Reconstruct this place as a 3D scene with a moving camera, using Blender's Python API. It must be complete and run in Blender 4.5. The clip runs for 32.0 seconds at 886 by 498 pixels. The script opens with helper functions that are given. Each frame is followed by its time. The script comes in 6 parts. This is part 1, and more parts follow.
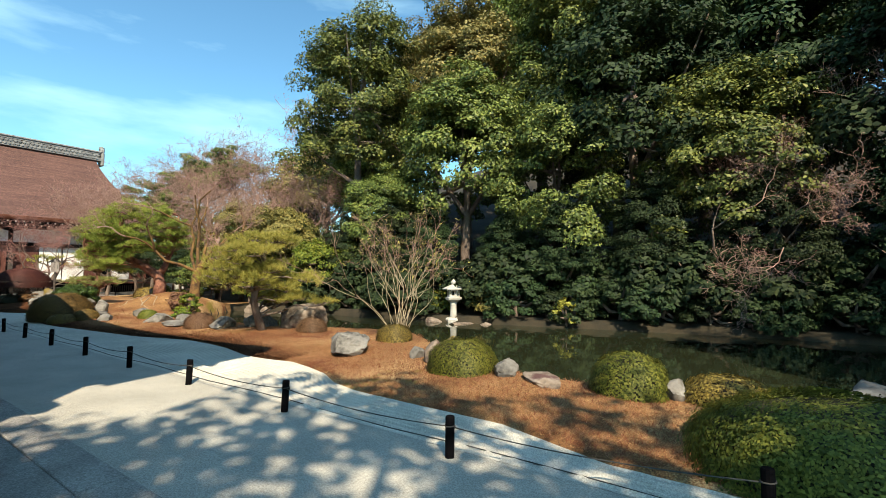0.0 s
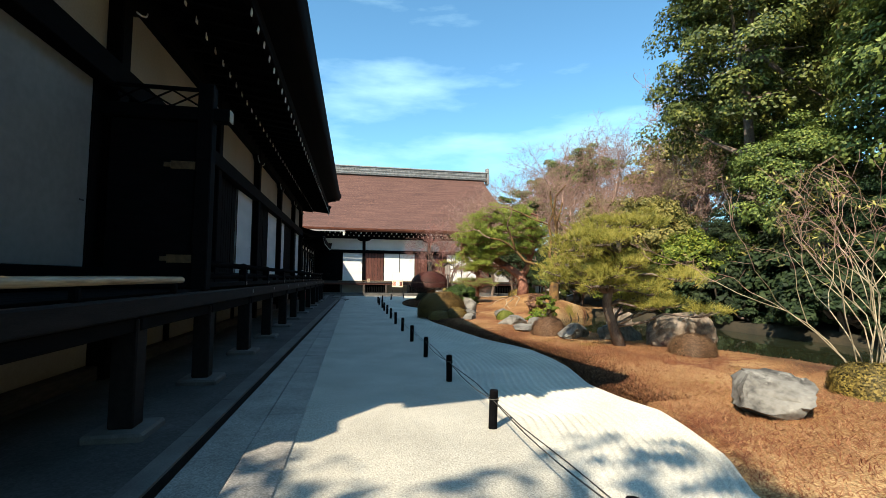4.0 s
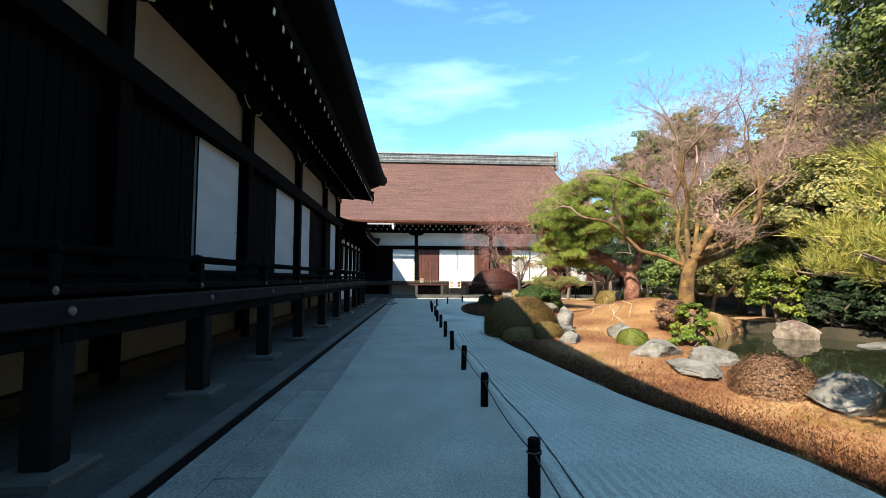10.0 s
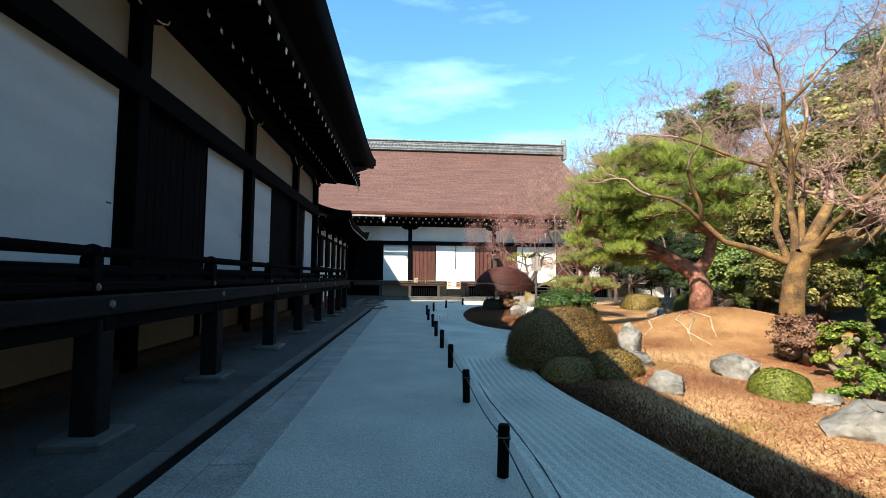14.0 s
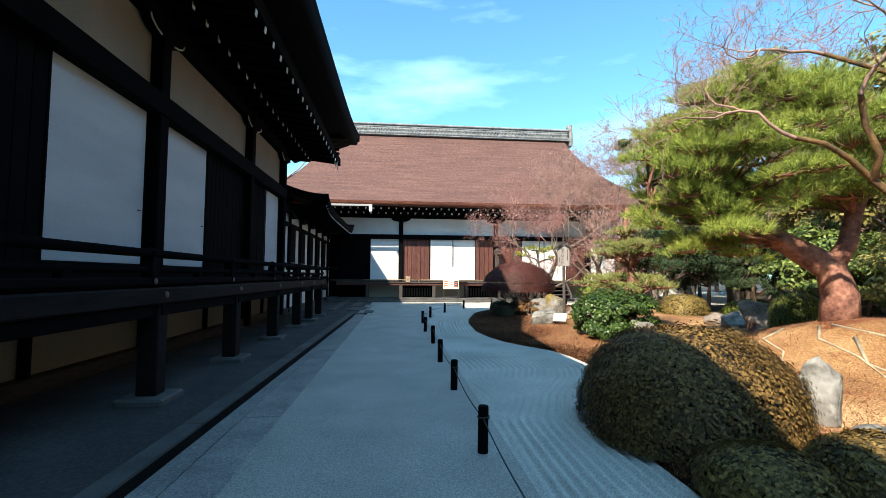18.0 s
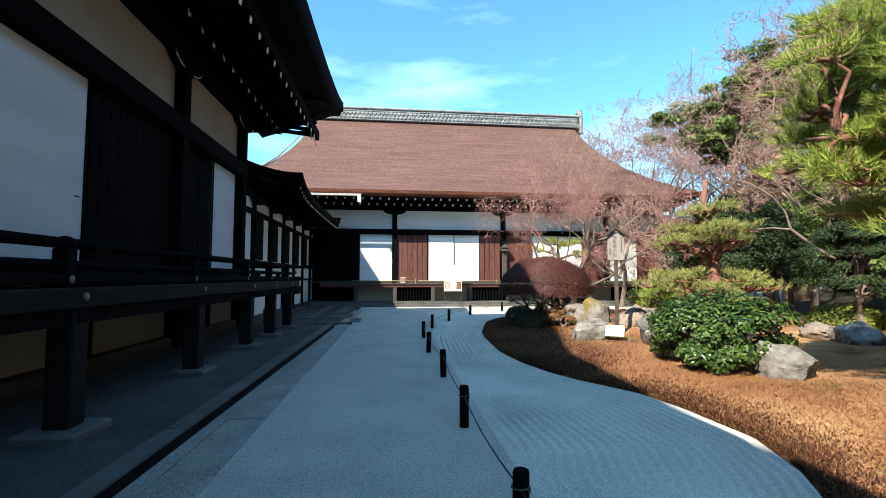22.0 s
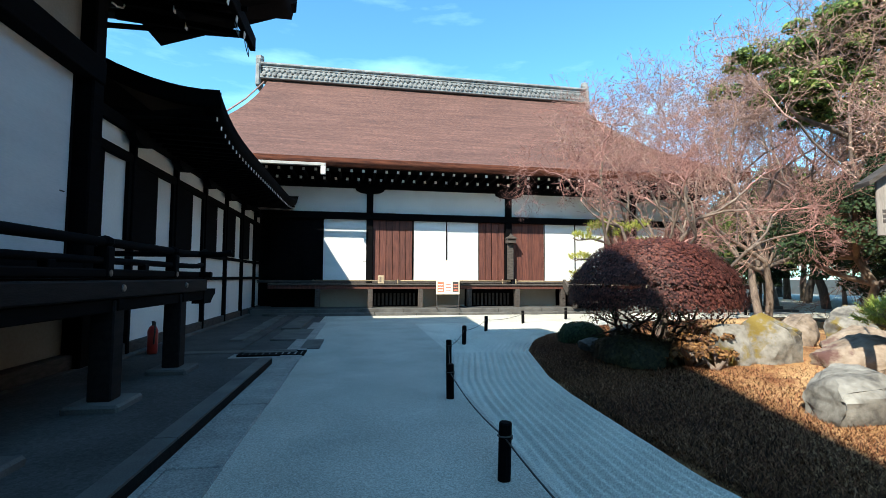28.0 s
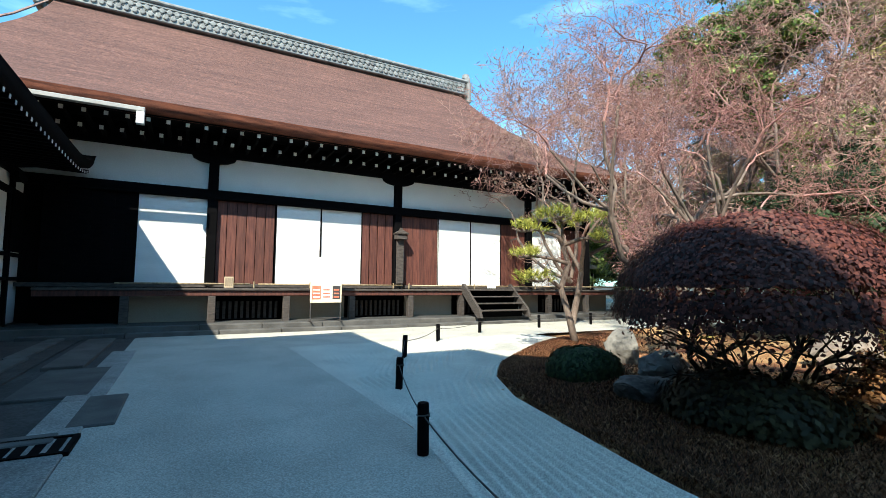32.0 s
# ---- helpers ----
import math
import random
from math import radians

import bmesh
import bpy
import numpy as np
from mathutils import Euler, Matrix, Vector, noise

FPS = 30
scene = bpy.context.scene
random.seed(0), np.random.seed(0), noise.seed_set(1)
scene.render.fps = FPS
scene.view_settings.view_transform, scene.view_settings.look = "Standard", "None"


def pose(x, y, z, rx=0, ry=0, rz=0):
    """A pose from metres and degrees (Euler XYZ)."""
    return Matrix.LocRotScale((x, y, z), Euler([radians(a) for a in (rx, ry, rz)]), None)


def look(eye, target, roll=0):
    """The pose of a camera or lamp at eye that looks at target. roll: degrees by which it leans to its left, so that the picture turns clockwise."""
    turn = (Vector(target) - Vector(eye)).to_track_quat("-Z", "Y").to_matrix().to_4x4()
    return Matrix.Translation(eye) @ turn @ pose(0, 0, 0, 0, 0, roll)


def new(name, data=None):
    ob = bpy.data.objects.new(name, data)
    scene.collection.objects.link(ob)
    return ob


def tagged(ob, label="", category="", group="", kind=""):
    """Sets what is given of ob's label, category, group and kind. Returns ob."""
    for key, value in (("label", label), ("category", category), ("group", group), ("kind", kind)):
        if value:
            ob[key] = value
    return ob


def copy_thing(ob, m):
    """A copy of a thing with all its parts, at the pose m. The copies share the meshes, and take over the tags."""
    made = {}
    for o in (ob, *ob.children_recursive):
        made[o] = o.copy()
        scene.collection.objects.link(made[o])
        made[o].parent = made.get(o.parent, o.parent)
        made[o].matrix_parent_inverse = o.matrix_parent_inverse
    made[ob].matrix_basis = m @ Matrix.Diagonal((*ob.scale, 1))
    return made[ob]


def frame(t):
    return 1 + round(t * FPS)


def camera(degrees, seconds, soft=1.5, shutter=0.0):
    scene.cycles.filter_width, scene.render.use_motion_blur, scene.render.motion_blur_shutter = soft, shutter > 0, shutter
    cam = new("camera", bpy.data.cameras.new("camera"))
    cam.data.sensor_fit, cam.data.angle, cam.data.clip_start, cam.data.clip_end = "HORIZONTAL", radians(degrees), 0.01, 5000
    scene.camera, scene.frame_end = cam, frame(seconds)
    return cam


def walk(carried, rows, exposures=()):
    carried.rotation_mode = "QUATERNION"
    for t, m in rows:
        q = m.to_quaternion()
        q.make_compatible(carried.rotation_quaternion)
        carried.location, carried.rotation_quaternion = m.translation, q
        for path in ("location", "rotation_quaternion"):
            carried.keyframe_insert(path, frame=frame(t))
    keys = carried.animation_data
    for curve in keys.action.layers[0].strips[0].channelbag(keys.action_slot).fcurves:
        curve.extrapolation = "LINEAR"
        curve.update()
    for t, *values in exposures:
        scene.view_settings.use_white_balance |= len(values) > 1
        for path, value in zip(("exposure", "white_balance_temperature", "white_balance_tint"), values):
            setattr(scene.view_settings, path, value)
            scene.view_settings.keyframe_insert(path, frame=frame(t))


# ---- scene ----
cam = camera(87.0, 32.0, 0.65)
PATH = [
    (0, (-2.198, 0.52, 1.556), (-3.368, 2.137, 1.671), 0.4),
    (0.5, (-2.377, 0.877, 1.53), (-3.636, 2.426, 1.644), 0.4),
    (1, (-2.595, 1.196, 1.507), (-3.965, 2.649, 1.624), 0.6),
    (1.5, (-2.898, 1.518, 1.487), (-4.41, 2.822, 1.603), 0.6),
    (2, (-3.215, 1.826, 1.46), (-4.854, 2.967, 1.577), 0.6),
    (2.5, (-3.607, 2.096, 1.419), (-5.382, 3.01, 1.54), 0.7),
    (3, (-3.97, 2.291, 1.396), (-5.837, 2.997, 1.52), 0.6),
    (3.5, (-4.366, 2.46, 1.387), (-6.296, 2.968, 1.513), 0.6),
    (4, (-4.763, 2.549, 1.38), (-6.724, 2.921, 1.506), 0.6),
    (4.5, (-5.157, 2.622, 1.392), (-7.135, 2.888, 1.519), 0.5),
    (6.5, (-6.951, 2.841, 1.348), (-8.942, 2.967, 1.475), 0.1),
    (7, (-7.385, 2.866, 1.349), (-9.377, 2.99, 1.475), 0.1),
    (7.5, (-7.833, 2.904, 1.324), (-9.825, 3.026, 1.451), 0.1),
    (8, (-8.253, 2.929, 1.322), (-10.245, 3.054, 1.448), 0.1),
    (8.5, (-8.69, 2.954, 1.334), (-10.682, 3.081, 1.459), 0.1),
    (9, (-9.151, 2.996, 1.349), (-11.143, 3.124, 1.473), 0.2),
    (9.5, (-9.578, 3.014, 1.349), (-11.57, 3.144, 1.473), 0.2),
    (10, (-10.028, 3.053, 1.353), (-12.02, 3.182, 1.476), 0.2),
    (10.5, (-10.457, 3.049, 1.343), (-12.449, 3.177, 1.466), 0.2),
    (11, (-10.902, 3.073, 1.347), (-12.894, 3.195, 1.47), 0.3),
    (11.5, (-11.378, 3.073, 1.335), (-13.37, 3.195, 1.46), 0.3),
    (12, (-11.829, 3.075, 1.329), (-13.821, 3.199, 1.454), 0.4),
    (12.5, (-12.292, 3.072, 1.33), (-14.284, 3.203, 1.455), 0.4),
    (13, (-12.765, 3.085, 1.325), (-14.756, 3.222, 1.45), 0.4),
    (13.5, (-13.255, 3.111, 1.354), (-15.246, 3.257, 1.474), 0.6),
    (14, (-13.732, 3.138, 1.367), (-15.722, 3.29, 1.487), 0.6),
    (14.5, (-14.19, 3.156, 1.329), (-16.18, 3.314, 1.45), 0.3),
    (16.5, (-15.945, 3.195, 1.323), (-17.934, 3.373, 1.44), 0.4),
    (17, (-16.403, 3.167, 1.353), (-18.391, 3.353, 1.469), 0.5),
    (17.5, (-16.863, 3.146, 1.347), (-18.851, 3.336, 1.463), 0.3),
    (18, (-17.29, 3.156, 1.333), (-19.277, 3.347, 1.449), 0.4),
    (18.5, (-17.724, 3.177, 1.323), (-19.711, 3.37, 1.44), 0.3),
    (19, (-18.146, 3.211, 1.309), (-20.133, 3.404, 1.426), 0.1),
    (19.5, (-18.563, 3.224, 1.304), (-20.55, 3.419, 1.424), 0.2),
    (20, (-18.953, 3.239, 1.298), (-20.94, 3.438, 1.418), 0.1),
    (20.5, (-19.337, 3.228, 1.283), (-21.323, 3.431, 1.403), 0.1),
    (21, (-19.753, 3.237, 1.269), (-21.738, 3.443, 1.392), 0.0),
    (21.5, (-20.139, 3.187, 1.294), (-22.124, 3.398, 1.415), 0.1),
    (22, (-20.547, 3.201, 1.281), (-22.531, 3.416, 1.403), 0.1),
    (22.5, (-20.967, 3.182, 1.278), (-22.952, 3.402, 1.4), -0.0),
    (23, (-21.417, 3.251, 1.285), (-23.401, 3.472, 1.408), -0.1),
    (23.5, (-21.81, 3.261, 1.31), (-23.794, 3.486, 1.43), 0.3),
    (24, (-22.234, 3.228, 1.306), (-24.217, 3.461, 1.425), 0.3),
    (24.5, (-22.62, 3.197, 1.305), (-24.602, 3.439, 1.424), 0.4),
    (26.5, (-24.481, 3.021, 1.25), (-26.451, 3.344, 1.372), 0.5),
    (27, (-24.957, 2.998, 1.248), (-26.926, 3.329, 1.37), 0.4),
    (27.5, (-25.38, 2.954, 1.237), (-27.347, 3.296, 1.361), 0.5),
    (28, (-25.782, 2.931, 1.239), (-27.747, 3.284, 1.361), 0.3),
    (28.5, (-26.21, 2.903, 1.242), (-28.163, 3.314, 1.365), 0.3),
    (29, (-26.651, 2.881, 1.216), (-28.578, 3.4, 1.344), 0.2),
    (29.5, (-27.13, 2.875, 1.216), (-29.028, 3.493, 1.344), 0.1),
    (30, (-27.603, 2.841, 1.209), (-29.474, 3.535, 1.34), 0.2),
    (30.5, (-28.087, 2.81, 1.216), (-29.922, 3.597, 1.349), 0.2),
    (31, (-28.564, 2.769, 1.192), (-30.364, 3.629, 1.332), 0.3),
    (31.5, (-29.0, 2.739, 1.183), (-30.769, 3.661, 1.328), 0.4),
    (32, (-29.452, 2.722, 1.167), (-31.197, 3.686, 1.318), 0.6),
]
walk(cam, [(t, look(eye, target, roll)) for t, eye, target, roll in PATH], [(0, 0.76, 7000, 9), (2.5, 0.76, 7000, 9), (4, 0.85, 6800, 9), (6.5, 1.14, 6600, 9), (13, 1.24, 6500, 9), (21, 1.28, 6250, 8), (32, 1.18, 6000, 4)])

# ---- light ----
SUN_WAY = Vector((-0.80, 0.70, -1.0)).normalized()
sun = new("sun", bpy.data.lights.new("sun", "SUN"))
sun.data.energy, sun.data.angle, sun.data.color = 5.0, radians(0.53), (1.0, 0.88, 0.70)
sun.matrix_world = look((20, -20, 30), Vector((20, -20, 30)) + SUN_WAY)
world = bpy.data.worlds.new("world")
scene.world = world
world.use_nodes = True
wn = world.node_tree
wn.nodes.clear()


def wnode(kind, **kw):
    n = wn.nodes.new(kind)
    for k, v in kw.items():
        if k in n.inputs:
            n.inputs[k].default_value = v
    return n


sky = wn.nodes.new("ShaderNodeTexSky")
sky.sky_type, sky.sun_disc = "NISHITA", False
sky.sun_elevation = radians(43)
sky.sun_rotation = math.atan2(0.80, -0.70)
sky.air_density, sky.dust_density, sky.ozone_density = 1.0, 0.4, 2.0
tint = wnode("ShaderNodeMix")
tint.data_type, tint.blend_type = "RGBA", "MULTIPLY"
tint.inputs["Factor"].default_value = 1.0
tint.inputs["B"].default_value = (0.65, 1.06, 1.12, 1)
coord = wn.nodes.new("ShaderNodeTexCoord")
stretch = wn.nodes.new("ShaderNodeMapping")
stretch.inputs["Scale"].default_value = (0.8, 1.6, 6.5)
stretch.inputs["Rotation"].default_value = (0.25, -0.35, 0.5)
cloud = wn.nodes.new("ShaderNodeTexNoise")
cloud.inputs["Scale"].default_value, cloud.inputs["Detail"].default_value = 1.7, 9
cloud.inputs["Roughness"].default_value = 0.55
ramp = wn.nodes.new("ShaderNodeValToRGB")
ramp.color_ramp.elements[0].position, ramp.color_ramp.elements[1].position = 0.5, 0.86
ramp.color_ramp.elements[1].color = (0.55, 0.55, 0.55, 1)
white = wnode("ShaderNodeMix")
white.data_type = "RGBA"
white.inputs["B"].default_value = (5.2, 8.2, 9.0, 1)
back = wn.nodes.new("ShaderNodeBackground")
back.inputs["Strength"].default_value = 0.132
wout = wn.nodes.new("ShaderNodeOutputWorld")
wl = wn.links.new
wl(sky.outputs[0], tint.inputs["A"])
wl(coord.outputs["Generated"], stretch.inputs["Vector"])
wl(stretch.outputs[0], cloud.inputs["Vector"])
wl(cloud.outputs[0], ramp.inputs[0])
wl(ramp.outputs[0], white.inputs["Factor"])
wl(tint.outputs["Result"], white.inputs["A"])
wl(white.outputs["Result"], back.inputs["Color"])
wl(back.outputs[0], wout.inputs[0])


# ---- materials ----
def material(name, dark, light, scale=4.0, rough=0.8, bump=0.2, fine=40.0, metal=0.0, stretch=(1, 1, 1), spread=0.0, mid=None, wear=0.35, gloss=0.5, grit=0.0, rise=1.0, patch=None):
    """Two scales of noise between two colours, with a fine relief; spread varies the value from piece to piece."""
    m = bpy.data.materials.new(name)
    m.use_nodes = True
    n, l = m.node_tree.nodes, m.node_tree.links.new
    bsdf = n["Principled BSDF"]
    bsdf.inputs["Roughness"].default_value = rough
    bsdf.inputs["Metallic"].default_value = metal
    bsdf.inputs["Specular IOR Level"].default_value = gloss
    tc = n.new("ShaderNodeTexCoord")
    geo = n.new("ShaderNodeNewGeometry")
    mp = n.new("ShaderNodeMapping")
    mp.inputs["Scale"].default_value = stretch
    l(geo.outputs["Position"], mp.inputs["Vector"])
    big = n.new("ShaderNodeTexNoise")
    big.inputs["Scale"].default_value, big.inputs["Detail"].default_value = scale, 6
    small = n.new("ShaderNodeTexNoise")
    small.inputs["Scale"].default_value, small.inputs["Detail"].default_value = fine, 4
    l(mp.outputs[0], big.inputs["Vector"])
    l(mp.outputs[0], small.inputs["Vector"])
    mix = n.new("ShaderNodeMix")
    mix.data_type = "FLOAT"
    mix.inputs["Factor"].default_value = wear
    l(big.outputs[0], mix.inputs["A"])
    l(small.outputs[0], mix.inputs["B"])
    cr = n.new("ShaderNodeValToRGB")
    cr.color_ramp.elements[0].position, cr.color_ramp.elements[1].position = 0.36, 0.64
    cr.color_ramp.elements[0].color, cr.color_ramp.elements[1].color = (*dark, 1), (*light, 1)
    if mid:
        e = cr.color_ramp.elements.new(0.5)
        e.color = (*mid, 1)
    l(mix.outputs["Result"], cr.inputs[0])
    colour = cr.outputs[0]
    if spread:
        info = n.new("ShaderNodeObjectInfo")
        hsv = n.new("ShaderNodeHueSaturation")
        ma = n.new("ShaderNodeMapRange")
        ma.inputs["To Min"].default_value, ma.inputs["To Max"].default_value = 1 - spread, 1 + spread
        l(info.outputs["Random"], ma.inputs["Value"])
        l(ma.outputs[0], hsv.inputs["Value"])
        l(colour, hsv.inputs["Color"])
        colour = hsv.outputs[0]
    for one in () if not patch else (patch if isinstance(patch[0][0], tuple) else (patch,)):
        spot = n.new("ShaderNodeTexNoise")
        spot.inputs["Scale"].default_value, spot.inputs["Detail"].default_value = one[1], 8
        spot.inputs["Roughness"].default_value = 0.65
        l(geo.outputs["Position"], spot.inputs["Vector"])
        cut = n.new("ShaderNodeMapRange")
        cut.inputs["From Min"].default_value, cut.inputs["From Max"].default_value = one[2], one[2] + 0.07
        l(spot.outputs[0], cut.inputs["Value"])
        over = n.new("ShaderNodeMix")
        over.data_type = "RGBA"
        over.inputs["B"].default_value = (*one[0], 1)
        l(cut.outputs[0], over.inputs["Factor"])
        l(colour, over.inputs["A"])
        colour = over.outputs["Result"]
    if grit:
        cells = n.new("ShaderNodeTexVoronoi")
        cells.inputs["Scale"].default_value = grit
        l(geo.outputs["Position"], cells.inputs["Vector"])
        tone = n.new("ShaderNodeMapRange")
        tone.inputs["To Min"].default_value, tone.inputs["To Max"].default_value = 1 - 0.3 * rise, 1 + 0.2 * rise
        sep = n.new("ShaderNodeSeparateColor")
        l(cells.outputs["Color"], sep.inputs[0])
        l(sep.outputs[0], tone.inputs["Value"])
        shade = n.new("ShaderNodeMix")
        shade.data_type, shade.blend_type = "RGBA", "MULTIPLY"
        shade.inputs["Factor"].default_value = 1.0
        l(colour, shade.inputs["A"])
        l(tone.outputs[0], shade.inputs["B"])
        colour = shade.outputs["Result"]
    l(colour, bsdf.inputs["Base Color"])
    if bump:
        bp = n.new("ShaderNodeBump")
        bp.inputs["Strength"].default_value, bp.inputs["Distance"].default_value = bump, 0.02
        l(mix.outputs["Result"], bp.inputs["Height"])
        l(bp.outputs[0], bsdf.inputs["Normal"])
    return m


def leaf_material(name, dark, light, mid=None, rough=0.6, glow=0.18, spread=0.12):
    """Leaves: a colour for each leaf and each tree, some light let through."""
    m = bpy.data.materials.new(name)
    m.use_nodes = True
    n, l = m.node_tree.nodes, m.node_tree.links.new
    bsdf = n["Principled BSDF"]
    bsdf.inputs["Roughness"].default_value = rough
    bsdf.inputs["Specular IOR Level"].default_value = 0.3
    geo = n.new("ShaderNodeNewGeometry")
    noise_n = n.new("ShaderNodeTexNoise")
    noise_n.inputs["Scale"].default_value, noise_n.inputs["Detail"].default_value = 0.9, 3
    l(geo.outputs["Position"], noise_n.inputs["Vector"])
    mix = n.new("ShaderNodeMix")
    mix.data_type = "FLOAT"
    mix.inputs["Factor"].default_value = 0.45
    l(noise_n.outputs[0], mix.inputs["A"])
    l(geo.outputs["Random Per Island"], mix.inputs["B"])
    cr = n.new("ShaderNodeValToRGB")
    cr.color_ramp.elements[0].position, cr.color_ramp.elements[1].position = 0.28, 0.72
    cr.color_ramp.elements[0].color, cr.color_ramp.elements[1].color = (*dark, 1), (*light, 1)
    if mid:
        e = cr.color_ramp.elements.new(0.5)
        e.color = (*mid, 1)
    l(mix.outputs["Result"], cr.inputs[0])
    info = n.new("ShaderNodeObjectInfo")
    hsv = n.new("ShaderNodeHueSaturation")
    ma = n.new("ShaderNodeMapRange")
    ma.inputs["To Min"].default_value, ma.inputs["To Max"].default_value = 1 - spread * 2, 1 + spread * 2
    hu = n.new("ShaderNodeMapRange")
    hu.inputs["To Min"].default_value, hu.inputs["To Max"].default_value = 0.5 - spread * 0.2, 0.5 + spread * 0.12
    l(info.outputs["Random"], ma.inputs["Value"])
    l(info.outputs["Random"], hu.inputs["Value"])
    l(ma.outputs[0], hsv.inputs["Value"])
    l(hu.outputs[0], hsv.inputs["Hue"])
    l(cr.outputs[0], hsv.inputs["Color"])
    l(hsv.outputs[0], bsdf.inputs["Base Color"])
    if glow:
        tr = n.new("ShaderNodeBsdfTranslucent")
        l(hsv.outputs[0], tr.inputs["Color"])
        ms = n.new("ShaderNodeMixShader")
        ms.inputs[0].default_value = glow
        l(bsdf.outputs[0], ms.inputs[1])
        l(tr.outputs[0], ms.inputs[2])
        l(ms.outputs[0], n["Material Output"].inputs["Surface"])
    return m


GRAVEL = material("trodden_gravel", (0.335, 0.325, 0.285), (0.52, 0.50, 0.435), 1.3, 0.95, 0.55, 60.0, mid=(0.43, 0.413, 0.362), wear=0.55, grit=120.0, rise=0.95)
# same gravel, lightened in colour to offset the shade inside the furrows
GRAVEL_RAKED = material("lightened_raked_gravel", (0.45, 0.435, 0.38), (0.66, 0.635, 0.555), 1.3, 0.95, 0.5, 60.0, mid=(0.555, 0.533, 0.466), wear=0.5, grit=120.0, rise=0.9)
LITTER = material("moss_and_needles", (0.070, 0.024, 0.008), (0.54, 0.37, 0.18), 0.6, 0.95, 0.7, 60.0, mid=(0.275, 0.135, 0.047), wear=0.42, grit=110.0, rise=1.4, patch=(((0.15, 0.045, 0.014), 0.75, 0.56), ((0.21, 0.155, 0.024), 0.62, 0.60)))
FOREST_FLOOR = material("dark_forest_floor", (0.012, 0.011, 0.006), (0.045, 0.034, 0.018), 1.5, 0.95, 0.6, 20.0)
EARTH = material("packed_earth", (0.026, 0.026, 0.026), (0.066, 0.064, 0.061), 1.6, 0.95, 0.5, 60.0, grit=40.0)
STEP_DARK = material("dark_step_stone", (0.004, 0.004, 0.0045), (0.012, 0.0115, 0.011), 2.0, 0.9, 0.4, 40.0, gloss=0.1)
SLAB_PALE = material("pale_kerb_stone", (0.20, 0.193, 0.18), (0.37, 0.355, 0.33), 2.5, 0.88, 0.4, 90.0, spread=0.08, grit=80.0, wear=0.5)
SLAB = material("granite_slab", (0.05, 0.048, 0.046), (0.12, 0.115, 0.108), 2.5, 0.85, 0.25, 90.0, spread=0.12)
ROCK = material("weathered_rock", (0.05, 0.047, 0.044), (0.235, 0.225, 0.205), 2.9, 0.9, 1.0, 17.0, mid=(0.155, 0.146, 0.131), spread=0.15, patch=((0.26, 0.25, 0.225), 3.3, 0.58))
ROCK_LICHEN = material("lichened_rock", (0.06, 0.056, 0.052), (0.26, 0.245, 0.22), 2.9, 0.9, 1.0, 17.0, mid=(0.17, 0.158, 0.14), patch=((0.155, 0.112, 0.022), 2.1, 0.54))
ROCK_WARM = material("reddish_rock", (0.07, 0.053, 0.044), (0.30, 0.245, 0.20), 2.6, 0.9, 1.0, 16.0, mid=(0.20, 0.155, 0.118), spread=0.1, patch=((0.10, 0.05, 0.045), 1.7, 0.58))
WOOD = material("near_black_wood", (0.0016, 0.0016, 0.0021), (0.0042, 0.004, 0.0048), 3.0, 0.88, 0.2, 30.0, stretch=(1, 1, 6), spread=0.1, gloss=0.06)
BRONZE = material("aged_bronze", (0.06, 0.03, 0.015), (0.14, 0.075, 0.035), 8.0, 0.5, 0.1, 30.0, metal=0.6)
WOOD_DARK = material("worn_dark_wood", (0.004, 0.0033, 0.0035), (0.013, 0.0105, 0.0105), 3.0, 0.8, 0.3, 30.0, stretch=(1, 6, 6), gloss=0.15)
WOOD_GREY = material("weathered_wood", (0.026, 0.021, 0.019), (0.080, 0.066, 0.058), 3.0, 0.85, 0.3, 40.0, stretch=(2, 2, 9), spread=0.12)
WOOD_RED = material("red_brown_boards", (0.050, 0.013, 0.010), (0.135, 0.045, 0.030), 3.0, 0.7, 0.25, 22.0, stretch=(7, 7, 0.7), spread=0.16)
WOOD_PALE_GREY = material("silvered_board", (0.17, 0.15, 0.14), (0.30, 0.27, 0.25), 3.0, 0.85, 0.2, 40.0, stretch=(3, 3, 0.5))
WOOD_PALE = material("pale_new_wood", (0.36, 0.27, 0.17), (0.52, 0.42, 0.29), 3.0, 0.7, 0.15, 40.0)
PLASTER = material("white_plaster", (0.70, 0.69, 0.66), (0.82, 0.81, 0.77), 0.8, 0.9, 0.05, 30.0)
PLASTER_BUFF = material("buff_plaster", (0.27, 0.23, 0.18), (0.35, 0.31, 0.25), 0.8, 0.9, 0.06, 30.0)
GREY_PAPER = material("darker_grey_paper", (0.17, 0.18, 0.185), (0.24, 0.25, 0.25), 0.7, 0.85, 0.03, 10.0)
# one door paper in two tones: light for the sunlit hall, darker for shade
PAPER_SUNLIT = material("sunlit_door_paper", (0.68, 0.69, 0.68), (0.78, 0.78, 0.77), 0.6, 0.8, 0.03, 12.0, stretch=(1, 1, 5))
PAPER = material("shoji_paper", (0.52, 0.545, 0.56), (0.63, 0.65, 0.66), 0.6, 0.8, 0.03, 12.0, stretch=(1, 1, 5))
BARK_ROOF = material("cypress_bark_roof", (0.052, 0.025, 0.020), (0.180, 0.090, 0.068), 0.9, 0.95, 1.0, 11.0, stretch=(0.5, 0.5, 8.0), mid=(0.108, 0.051, 0.040), wear=0.66, grit=26.0, rise=1.2)
